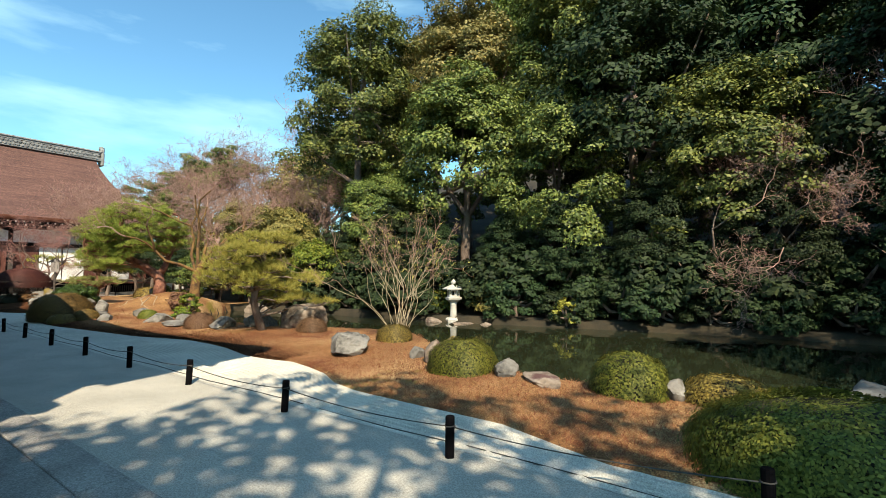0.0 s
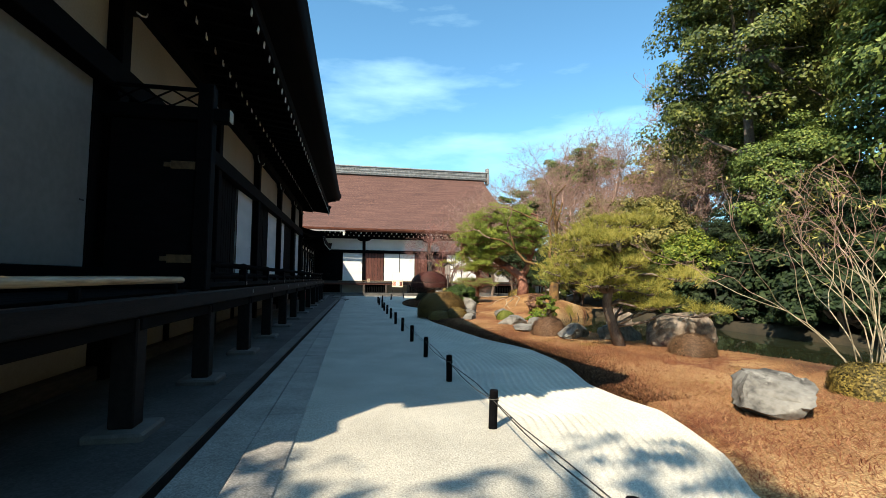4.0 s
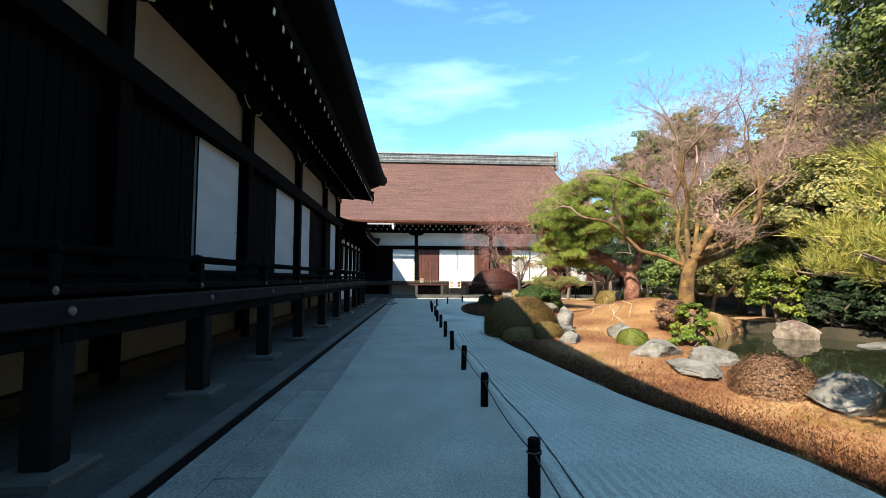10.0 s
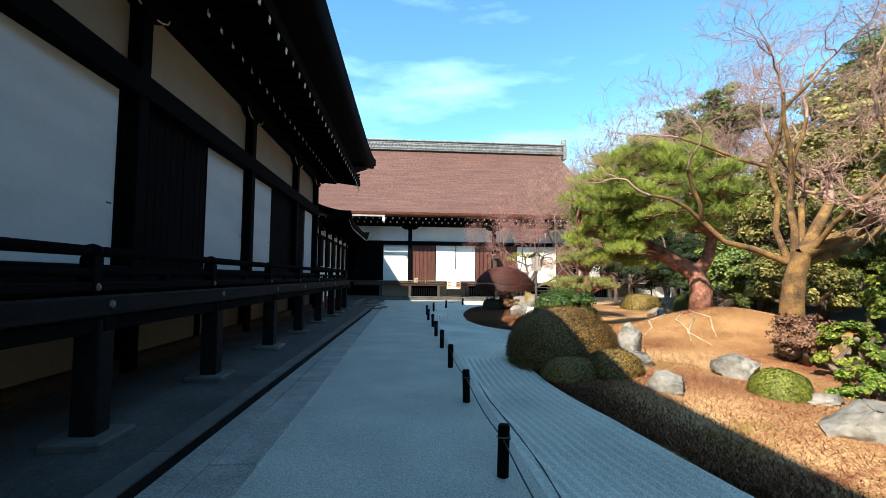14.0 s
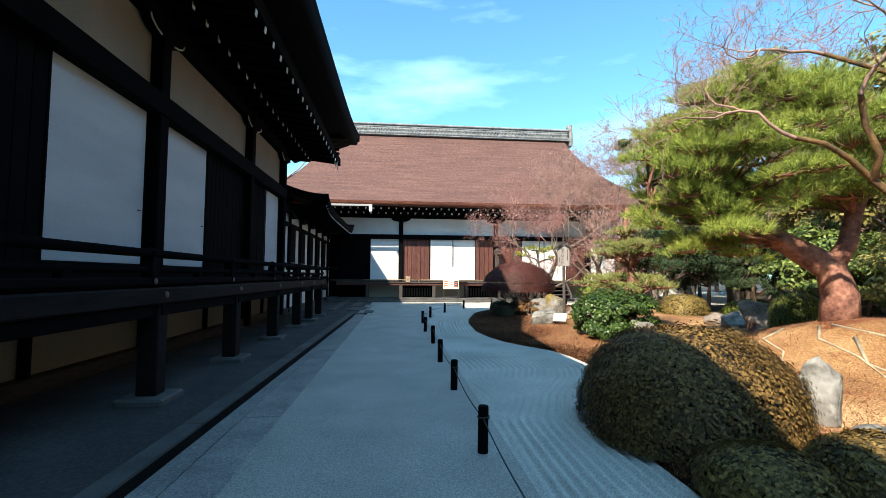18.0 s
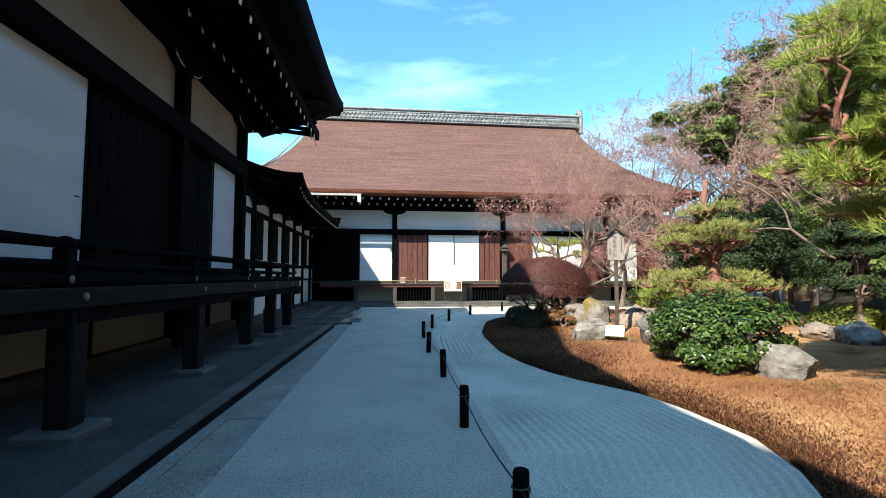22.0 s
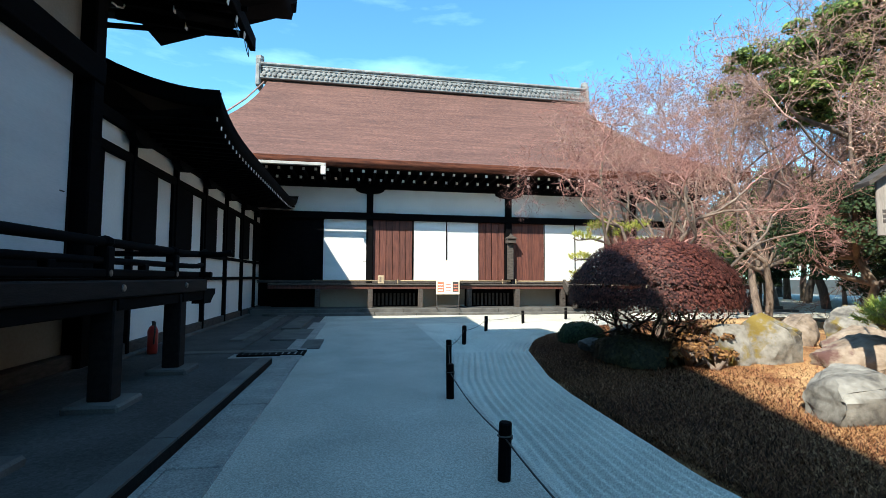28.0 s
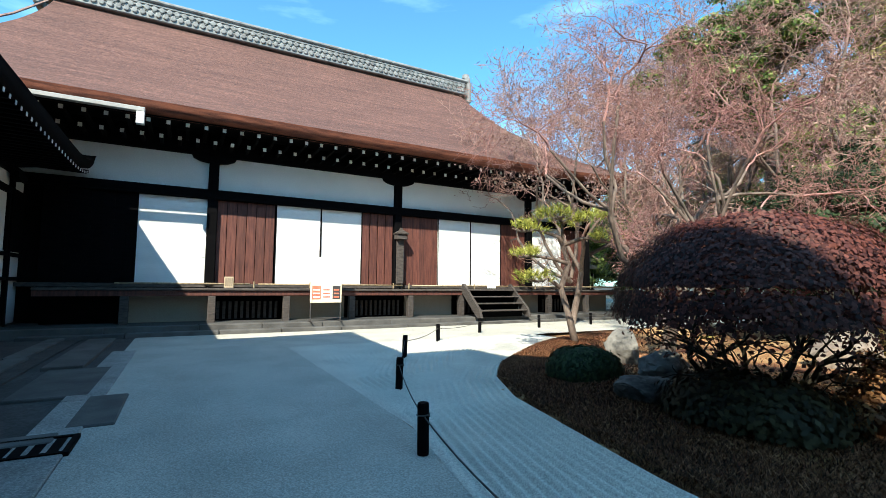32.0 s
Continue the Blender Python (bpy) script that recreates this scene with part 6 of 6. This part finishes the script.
    z = float(ground_z(*at)) - 0.1
    ob = thing("leaning_evergreen", (*at, z), "dark evergreen leaning out in slanting leafy clumps", "tree")
    stem = [Vector(q) for q in ((0, 0, 0), (0.1, -0.1, 2.6), (0.35, -0.5, 5.0), (0.5, -1.0, 7.2))]
    part("trunk", Shape().tube(stem, [0.34, 0.28, 0.22, 0.15], 10).mesh("trunk", BRANCH, True), ob)
    spots = []
    for end in bough_ends:
        e = Vector(end)
        a = stem[2] if e.z < 7.5 else stem[3]
        pts = [a] + [a.lerp(e, q) + Vector((rr.gauss(0, 0.18), rr.gauss(0, 0.18), -0.55 * math.sin(math.pi * q) + rr.gauss(0, 0.1))) for q in (0.25, 0.5, 0.75)] + [e]
        part("bough", Shape().tube(pts, [0.13, 0.1, 0.075, 0.05, 0.02], 7).mesh("bough", BRANCH, True), ob)
        for j in range(30):
            q = rr.uniform(0.35, 1.05)
            spots.append(a.lerp(e, q) + Vector((rr.gauss(0, 0.55), rr.gauss(0, 0.4), 0.25 + rr.gauss(0, 0.22))))
    C, N = [], []
    for c in spots:
        r = rr.uniform(0.32, 0.6)
        q, d = ball_points(rng, 330, tuple(c), (r, r, r * 0.5), 0.6)
        up = d[:, 2] > -0.35
        C.append(q[up])
        N.append(d[up])
    part("crown", leaves_mesh("crown", np.concatenate(C), np.concatenate(N), 0.075, EVERGREEN, 1.6, 26, upright=0.5), ob, kind="stuff")
    return ob


leaning_evergreen((-37.4, 19.2), [(1.3, -5.9, 6.7), (1.2, -5.0, 7.3), (0.6, -3.9, 8.3), (1.3, -2.8, 9.2), (0.2, -1.7, 9.9), (1.2, -0.4, 10.5), (0.0, 1.0, 10.8), (1.0, 1.8, 10.0)])

# leafless trees of the garden
bare_tree("mossy_tree", (-21.85, 10.2), "bare spreading tree with an orange mossy trunk", [((0, 0, 0), (0.02, -0.02, 1), 0.215, 1.3), ((0.0, -0.06, 1.12), (-0.25, -0.75, 0.72), 0.066, 1.7), ((0.05, 0.05, 1.15), (0.15, -0.08, 1.0), 0.074, 1.7), ((0.0, 0.12, 1.08), (0.25, 0.9, 0.55), 0.098, 2.3), ((0.05, 0, 1.1), (0.75, 0.15, 0.65), 0.055, 1.5), ((-0.05, 0.0, 1.15), (-0.6, 0.25, 0.85), 0.066, 1.9), ((0, 0.05, 1.1), (0.1, 0.5, 0.9), 0.070, 1.9)], 31, BRANCH_MOSS, BRANCH_PINK, levels=7, reach=0.42, fine=0.36, least=0.0022, split=(3, 3), wob=0.3, buds=1, bud_size=0.008, haze=0.03)
bare_tree("pink_maple", (-33.5, 8.35), "bare pinkish maple with fine dense twigs", [((0, 0, 0), (0.05, 0.0, 1), 0.104, 0.90), ((0, -0.05, 0.75), (0.15, -0.95, 0.5), 0.043, 1.60), ((0, 0, 0.8), (0.1, -0.42, 0.95), 0.043, 1.44), ((0.02, 0.05, 0.75), (-0.2, 0.65, 0.7), 0.043, 1.44), ((0, 0, 0.8), (0.8, 0.1, 0.8), 0.035, 1.22), ((0, 0, 0.8), (-0.8, -0.2, 0.8), 0.035, 1.22), ((0.05, 0.1, 0.7), (0.3, 0.95, 0.45), 0.042, 1.60), ((0, 0.05, 0.8), (0.1, 0.15, 1.0), 0.042, 1.52), ((0, -0.05, 0.8), (0.5, -0.8, 0.45), 0.036, 1.37)], 32, BRANCH, BRANCH_ROSE, levels=7, reach=0.42, buds=3, bud_size=0.008, haze=0.03, lift=0.02, keep=0.74, fine=0.38, least=0.002, split=(3, 3), wob=0.3)
bare_tree("multi_stemmed_shrub", (-9.3, 8.65), "tall thin-leaved shrub of many pale stems by the pond", [((0.12 * math.cos(k * 2.4), 0.12 * math.sin(k * 2.4), 0), (0.10 * (k % 5 + 1) * math.cos(k * 2.4), 0.10 * (k % 5 + 1) * math.sin(k * 2.4), 1), 0.009, 0.9 + 0.1 * (k % 4)) for k in range(20)], 33, BRANCH_TAN, BRANCH_PINK, levels=4, reach=0.42, fine=0.5, least=0.003, spread=0.42, wob=0.22, buds=3, bud_size=0.022, haze=0.06, bud_mat=OLIVE)



# ---- broad-leaved trees and the wooded hill ----
def crown_mesh(name, seed, radii, clumps, per, leaf, mat):
    """Leaves in many uneven clumps over an open crown."""
    rng = np.random.default_rng(seed)
    C, N = [], []
    for k in range(clumps):
        d = rng.normal(0, 1, 3)
        d /= np.linalg.norm(d)
        if d[2] < -0.55:
            d[2] = -d[2]
        q = rng.uniform(0.55, 1.0) * (1 + 0.22 * noise.noise((d[0] * 2 + seed, d[1] * 2, d[2] * 2)))
        centre = d * q * np.array(radii)
        size = np.array([rng.uniform(0.16, 0.27) * radii[0]] * 2 + [rng.uniform(0.12, 0.2) * radii[0]])
        p, nn = ball_points(rng, per, centre, size, 0.6)
        up = nn[:, 2] > -0.45
        C.append(p[up])
        N.append(nn[up] * 0.7 + d * 0.5)
    return leaves_mesh(name, np.concatenate(C), np.concatenate(N), leaf, mat, 1.7, seed, upright=0.4)


def leafy_tree(name, at, label, height, radii, mat, seed, clumps=90, per=170, leaf=0.11, bark=BRANCH, category="tree"):
    rr = random.Random(seed)
    z = float(ground_z(at[0], at[1])) - 0.1
    ob = thing(name, (at[0], at[1], z), label, category)
    trunk = Shape()
    top = height - radii[2] * 0.5
    pts = [(rr.uniform(-0.1, 0.1) * q * 3, rr.uniform(-0.1, 0.1) * q * 3, top * q) for q in np.linspace(0, 1, 6)]
    trunk.tube(pts, list(np.linspace(0.04 * height ** 0.8, 0.03, 6)), 8)
    for k in range(9):
        a = rr.uniform(0, 6.28)
        s = Vector(pts[rr.randint(2, 4)])
        e = Vector((math.cos(a) * radii[0] * 0.75, math.sin(a) * radii[1] * 0.75, height - radii[2] + rr.uniform(-0.4, 0.6) * radii[2]))
        trunk.tube([s, s.lerp(e, 0.5) + Vector((0, 0, -0.15)), e], [0.02 * height ** 0.8, 0.06, 0.02], 5, caps=False)
    part("trunk", trunk.mesh("trunk", bark, True), ob)
    part("crown", crown_mesh("crown", seed, radii, clumps, per, leaf, mat), ob, (0, 0, height - radii[2]))
    return ob


forest = "wooded hill beyond the pond"
proto = [
    leafy_tree("evergreen_tree", (-20.8, 18.2), "tall dense evergreen oak on the hill beyond the pond", 14.5, (3.6, 3.6, 6.2), EVERGREEN, 41, 210, 400, 0.09),
    leafy_tree("evergreen_tree", (-13.2, 17.4), "broad glossy evergreen leaning over the pond", 9.5, (3.2, 3.0, 4.4), EVERGREEN, 42, 170, 390, 0.086),
    leafy_tree("olive_tree", (-15.6, 21.2), "tall evergreen with olive and rusty leaf clumps", 14.0, (3.4, 3.4, 5.8), OLIVE, 43, 190, 370, 0.09),
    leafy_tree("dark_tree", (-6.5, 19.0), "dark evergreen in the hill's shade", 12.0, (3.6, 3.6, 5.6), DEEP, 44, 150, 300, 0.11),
]
for ob in proto:
    tagged(ob, group=forest)
COPIES = [
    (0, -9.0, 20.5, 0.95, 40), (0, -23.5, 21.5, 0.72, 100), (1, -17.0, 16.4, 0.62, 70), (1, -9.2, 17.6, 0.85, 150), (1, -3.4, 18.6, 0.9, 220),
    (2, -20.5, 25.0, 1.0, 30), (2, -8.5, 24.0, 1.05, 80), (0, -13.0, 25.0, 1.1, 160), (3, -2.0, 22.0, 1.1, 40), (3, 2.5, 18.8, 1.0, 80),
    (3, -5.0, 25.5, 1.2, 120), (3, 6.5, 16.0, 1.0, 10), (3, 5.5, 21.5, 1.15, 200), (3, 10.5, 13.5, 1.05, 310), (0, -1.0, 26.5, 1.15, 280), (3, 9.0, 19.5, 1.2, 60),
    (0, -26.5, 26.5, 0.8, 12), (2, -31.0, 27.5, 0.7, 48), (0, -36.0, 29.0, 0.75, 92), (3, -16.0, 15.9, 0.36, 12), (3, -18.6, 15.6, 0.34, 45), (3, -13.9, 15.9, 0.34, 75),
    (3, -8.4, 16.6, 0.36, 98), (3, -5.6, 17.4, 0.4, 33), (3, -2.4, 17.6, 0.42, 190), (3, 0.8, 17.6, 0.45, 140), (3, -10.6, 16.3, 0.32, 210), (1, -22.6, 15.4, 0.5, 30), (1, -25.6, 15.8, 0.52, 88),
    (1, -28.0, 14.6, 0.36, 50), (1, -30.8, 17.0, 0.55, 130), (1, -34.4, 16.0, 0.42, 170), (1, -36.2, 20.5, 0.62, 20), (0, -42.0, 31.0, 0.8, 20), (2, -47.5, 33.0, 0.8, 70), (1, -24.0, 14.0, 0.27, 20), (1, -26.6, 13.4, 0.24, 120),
    # the last three stand out of view, added to shade the pond's right side
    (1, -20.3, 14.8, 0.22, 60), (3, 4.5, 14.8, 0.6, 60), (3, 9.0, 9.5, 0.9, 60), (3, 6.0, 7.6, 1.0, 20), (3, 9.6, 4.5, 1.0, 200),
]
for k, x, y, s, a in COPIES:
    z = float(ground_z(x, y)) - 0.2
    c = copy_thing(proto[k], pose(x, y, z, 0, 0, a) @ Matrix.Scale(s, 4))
forest_maples = [
    ((-29.0, 19.0), 51, 1.7), ((-33.5, 18.5), 52, 1.8), ((-38.8, 15.6), 53, 1.75), ((-42.0, 19.5), 54, 2.0), ((-36.5, 13.6), 55, 1.35), ((-46.5, 22.5), 56, 2.1), ((-26.0, 17.0), 57, 1.45), ((-23.8, 16.5), 58, 1.35), ((-40.5, 24.0), 59, 2.2), ((-35.5, 22.0), 60, 2.0), ((-31.2, 14.8), 61, 1.3), ((-40.2, 13.2), 65, 1.5), ((-44.5, 17.2), 66, 2.0), ((-38.2, 19.4), 67, 2.1), ((-42.5, 22.5), 68, 2.4), ((-34.0, 16.4), 69, 1.7), ((-47.0, 26.5), 70, 2.6), ((-30.5, 24.0), 71, 2.3), ((-3.6, 17.2), 62, 1.15), ((1.6, 17.6), 63, 1.5),
]
first = None
for at, seed, s in forest_maples[:2]:
    t = bare_tree("bare_maple", at, "bare reddish maple on the slope behind the hall", [((0, 0, 0), (0.05, 0.05, 1), 0.045, 0.7), ((0, 0, 0.55), (0.7, 0.1, 0.8), 0.023, 0.95), ((0, 0, 0.6), (-0.6, 0.4, 0.9), 0.023, 0.95), ((0, 0, 0.55), (0.0, -0.75, 0.8), 0.023, 0.95), ((0, 0, 0.6), (0.1, 0.2, 1), 0.023, 0.95)], seed, BRANCH, BRANCH_PINK, levels=7, reach=0.46, buds=2, bud_size=0.009, haze=0.03, least=0.0022, fine=0.34, wob=0.32)
    t.matrix_basis = t.matrix_basis @ Matrix.Scale(s, 4)
    first = first or t
    tagged(t, group="bare maples behind the hall")
for at, seed, s in forest_maples[2:]:
    copy_thing(first, pose(at[0], at[1], float(ground_z(*at)) - 0.05, 0, 0, seed * 77 % 360) @ Matrix.Scale(s, 4))

leafy_tree("small_bush", (-20.1, 8.8), "brown twiggy bush against the mossy tree", 0.8, (0.46, 0.4, 0.4), BROWN_LEAF, 59, 60, 110, 0.024, category="bush")
holly = leafy_tree("glossy_evergreen_shrub", (-26.3, 7.5), "spreading glossy dark green shrub", 1.02, (0.80, 0.80, 0.56), GLOSSY, 61, 110, 260, 0.032, category="shrub")
leafy_tree("bright_shrub", (-19.3, 8.75), "bright yellow-green leafy shrub at the pond", 0.85, (0.4, 0.4, 0.42), BRIGHT, 62, 44, 170, 0.028, category="shrub")
leafy_tree("bright_shrub", (-18.45, 8.1), "low yellow-green shrub at the pond", 0.4, (0.34, 0.3, 0.24), BRIGHT, 77, 30, 120, 0.024, category="shrub")
leafy_tree("bright_shrub", (-22.04, 12.81), "yellow-green shrub on the far bank", 1.7, (0.8, 0.7, 0.8), BRIGHT, 63, 50, 130, 0.052, category="shrub")
leafy_tree("bank_shrub", (-13.1, 15.16), "pale leafy undergrowth behind the lantern", 0.9, (0.9, 0.6, 0.45), BRIGHT, 64, 34, 60, 0.06, category="shrub")
leafy_tree("bank_shrub", (-10.69, 15.25), "dry yellow undergrowth on the far bank", 0.9, (0.8, 0.5, 0.42), OLIVE, 65, 34, 60, 0.06, category="shrub")
leafy_tree("bank_shrub", (-7.9, 15.35), "pale yellow sunlit fern clump at the water", 0.95, (0.5, 0.45, 0.5), NEEDLE_YELLOW, 66, 30, 60, 0.06, category="shrub")
leafy_tree("garden_tree", (-19.31, 14.29), "yellow-green small tree beyond the pond", 3.2, (1.5, 1.3, 1.3), BRIGHT, 67, 70, 200, 0.052)
leafy_tree("garden_tree", (-27.32, 13.18), "green small tree beyond the mound", 2.6, (1.3, 1.2, 1.1), EVERGREEN, 68, 70, 230, 0.052)
leafy_tree("garden_tree", (-24.87, 12.94), "leafy evergreen behind the mossy tree", 2.3, (1.2, 1.1, 1.0), OLIVE, 69, 70, 230, 0.046)
leafy_tree("dome_tree", (-33.5, 25.5), "round olive evergreen rising over the slope", 8.5, (4.2, 4.0, 3.4), OLIVE, 70, 130, 170, 0.14)
leafy_tree("garden_tree", (-33.32, 12.7), "dark green needled tree beyond the rocks", 3.3, (1.7, 1.5, 1.2), DEEP, 71, 90, 420, 0.042)
leafy_tree("garden_tree", (-26, 14.76), "olive-green round tree beyond the mound", 5.4, (2.2, 2.0, 2.0), OLIVE, 75, 100, 240, 0.066)
leafy_tree("garden_tree", (-22.44, 14.52), "pale olive tree on the far bank", 4.6, (1.9, 1.7, 1.8), OLIVE, 76, 90, 240, 0.066)
leafy_tree("garden_tree", (-29.01, 15.01), "pale green tree among bare boughs", 4.2, (1.9, 1.6, 1.6), OLIVE, 72, 80, 220, 0.06)

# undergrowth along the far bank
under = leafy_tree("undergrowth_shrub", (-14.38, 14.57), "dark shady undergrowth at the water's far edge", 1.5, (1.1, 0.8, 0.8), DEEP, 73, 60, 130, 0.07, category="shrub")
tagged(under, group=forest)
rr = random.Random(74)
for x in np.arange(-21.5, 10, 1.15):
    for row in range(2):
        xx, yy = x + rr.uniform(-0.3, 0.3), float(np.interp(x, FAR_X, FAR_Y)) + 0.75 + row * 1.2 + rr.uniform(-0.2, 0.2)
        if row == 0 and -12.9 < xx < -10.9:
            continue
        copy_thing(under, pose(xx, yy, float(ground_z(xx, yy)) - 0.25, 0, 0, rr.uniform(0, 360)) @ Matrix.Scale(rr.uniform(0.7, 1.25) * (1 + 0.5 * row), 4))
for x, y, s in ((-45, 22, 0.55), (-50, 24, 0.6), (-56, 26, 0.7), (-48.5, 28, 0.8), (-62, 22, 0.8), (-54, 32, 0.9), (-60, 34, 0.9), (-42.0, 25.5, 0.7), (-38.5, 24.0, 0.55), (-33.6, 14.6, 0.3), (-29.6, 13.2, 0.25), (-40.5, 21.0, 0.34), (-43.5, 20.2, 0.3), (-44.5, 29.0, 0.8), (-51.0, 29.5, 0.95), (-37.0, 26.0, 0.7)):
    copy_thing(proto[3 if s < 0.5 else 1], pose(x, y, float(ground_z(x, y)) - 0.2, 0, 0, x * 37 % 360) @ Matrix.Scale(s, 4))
lodge = thing("garden_lodge", (-52, 20.6, 0), "low white-walled lodge with a dark tiled roof", "lodge")
part("wall", boxm("wall", PLASTER, -2.5, 2.5, -1.2, 3.5, -0.05, 2.4, 0), lodge)
part("roof", Shape().add([(3.4, -2.2, 2.3), (3.4, 4.5, 2.3), (0, 4.5, 3.9), (0, -2.2, 3.9), (-3.4, -2.2, 2.3), (-3.4, 4.5, 2.3), (3.4, -2.2, 2.15), (3.4, 4.5, 2.15), (-3.4, -2.2, 2.15), (-3.4, 4.5, 2.15)], [(0, 1, 2, 3), (3, 2, 5, 4), (0, 6, 7, 1), (4, 5, 9, 8), (6, 8, 9, 7), (0, 3, 4, 8, 6), (1, 7, 9, 5, 2)]).mesh("roof", TILE), lodge)
for k in range(4):
    part("post", boxm("post", WOOD, 2.5, 2.56, -1.1 + 1.45 * k, -0.98 + 1.45 * k, 0, 2.4), lodge)
part("rail", boxm("rail", WOOD, 2.5, 2.55, -1.2, 3.5, 0.9, 1.0), lodge)

# maroon clipped shrub, mushroom-shaped on several bent stems
ms = thing("maroon_clipped_shrub", (-31.62, 6.9, float(ground_z(-31.62, 6.9)) - 0.03), "maroon clipped shrub with bare twisted stems below", "shrub")
rng = np.random.default_rng(81)
n = 30000
d = rng.normal(0, 1, (n, 3))
d[:, 2] = np.abs(d[:, 2])
d /= np.linalg.norm(d, axis=1)[:, None]
r = 1 + 0.05 * np.array([noise.noise((q[0] * 3, q[1] * 3, q[2] * 3)) for q in d]) + rng.normal(0, 0.02, n)
p = d * r[:, None] * np.array((1.1, 1.1, 0.80)) + np.array((0, 0, 0.78))
p[:, 2] -= 0.12 * rng.uniform(0, 1, n) * (d[:, 2] < 0.25)
part("foliage", leaves_mesh("foliage", p, d, 0.024, MAROON, 1.5, 81), ms)
q, dd = ball_points(rng, 7000, (0, 0, 0.84), (0.98, 0.98, 0.68), 0.6)
keep = q[:, 2] > 0.98
rim = rng.uniform(0, 2 * math.pi, 1500)
fall = rng.uniform(0, 1, 1500) ** 1.8
rim_r = 1.03 - 0.25 * fall + rng.normal(0, 0.07, 1500)
hang = np.stack([np.cos(rim) * rim_r, np.sin(rim) * rim_r * 1.02, 0.76 - 0.34 * fall], 1)
part("hanging_foliage", leaves_mesh("hanging_foliage", hang, hang * np.array([1, 1, 0.2]), 0.025, MAROON, 1.5, 85), ms, kind="stuff")
part("inner_foliage", leaves_mesh("inner_foliage", q[keep], dd[keep], 0.026, MAROON, 1.5, 82), ms)
stems = Shape()
rr = random.Random(83)
tips = []
for k in range(9):
    a = k * 0.72 + rr.uniform(-0.2, 0.2)
    grow(stems, tips, Vector((0.16 * math.cos(a), 0.16 * math.sin(a), 0)), Vector((math.cos(a) * 0.75, math.sin(a) * 0.75, 1)), 0.034, 0.52, 3, rr, spread=0.6, lift=0.05, keep=0.68, split=(2, 3))
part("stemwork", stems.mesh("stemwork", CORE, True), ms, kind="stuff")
lower = leafy_tree("low_shrub", (-30.75, 6.95), "rusty low shrub beside the maroon shrub", 0.6, (0.36, 0.36, 0.32), RUST_LEAF, 84, 34, 130, 0.024, category="shrub")

# tree behind the walk whose shade dapples the gravel
shade = leafy_tree("shade_tree", (2.26, -3.66), "tall evergreen beside the hall's end", 11.4, (3.9, 3.2, 2.4), EVERGREEN, 91, 56, 70, 0.19)

# second unseen tree, added to put the clipped hedge in shade
copy_thing(shade, pose(6.2, -1.6, float(ground_z(6.2, -1.6)) - 0.1, 0, 0, 130) @ Matrix.Scale(0.95, 4))

# pine roots on the mound
for k, pts in enumerate((((-23.3, 9.0), (-22.9, 8.6), (-22.2, 8.4), (-21.6, 8.1)), ((-23.2, 9.1), (-22.4, 9.0), (-21.9, 8.7), (-21.5, 8.5)), ((-23.8, 8.9), (-23.6, 8.4), (-22.9, 8.1), (-22.5, 7.7)), ((-22.6, 8.8), (-22.0, 8.3), (-21.2, 8.2)))):
    root = thing("pine_root", (*pts[0], float(ground_z(*pts[0]))), "pale exposed pine root on the mound", "root")
    z0 = float(ground_z(*pts[0]))
    part("root", Shape().tube([(x - pts[0][0], y - pts[0][1], float(ground_z(x, y)) - z0 + 0.004) for x, y in pts], list(np.linspace(0.028, 0.008, len(pts))), 6).mesh("root", BRANCH_TAN, True), root)

# dry needles over the garden floor, and a haircap moss border coloured dark as shade
def blades(name, x, y, tall, wide, lean, mat, label, category, seed):
    """Thin upright blades standing on the ground at the given places."""
    rng = np.random.default_rng(seed)
    k = len(x)
    a = rng.uniform(0, 2 * math.pi, k)
    dirs = np.stack([np.cos(a), np.sin(a), rng.uniform(*lean, k)], 1)
    side = np.stack([-np.sin(a), np.cos(a), np.zeros(k)], 1)
    base = np.stack([x, y, ground_z(x, y)], 1)
    v = np.empty((k, 3, 3))
    v[:, 0], v[:, 1], v[:, 2] = base - side * wide, base + side * wide, base + dirs * rng.uniform(*tall, (k, 1))
    me = bpy.data.meshes.new(name)
    me.vertices.add(k * 3)
    me.vertices.foreach_set("co", v.reshape(-1))
    me.loops.add(k * 3)
    me.loops.foreach_set("vertex_index", np.arange(k * 3, dtype=np.int32))
    me.polygons.add(k)
    me.polygons.foreach_set("loop_start", np.arange(0, k * 3, 3, dtype=np.int32))
    me.materials.append(mat)
    me.update(calc_edges=True)
    tagged(new(name, me), label, category, kind="stuff")


rng = np.random.default_rng(99)
x = rng.uniform(-37.5, -1.0, 230000)
y = edge_y(x) + np.abs(rng.normal(0.0, 1.7, len(x))) + 0.02
ok = (ground_z(x, y) > 0.0) & (y < 12.5)
blades("needle_litter", x[ok], y[ok], (0.03, 0.075), 0.0035, (0.1, 0.7), LITTER_LEAF, "dry brown pine needles scattered over moss", "litter", 100)
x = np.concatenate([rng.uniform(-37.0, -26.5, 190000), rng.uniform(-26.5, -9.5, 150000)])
# the band widens on the island, where its dark colour imitates the shade
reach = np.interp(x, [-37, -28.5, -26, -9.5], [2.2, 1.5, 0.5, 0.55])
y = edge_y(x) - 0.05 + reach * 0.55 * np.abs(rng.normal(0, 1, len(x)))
blades("moss_border", x, y, (0.012, 0.034), 0.0048, (0.3, 1.3), MOSS_SHADED, "red-brown haircap moss bordering the gravel, darkened as shade", "moss", 101)
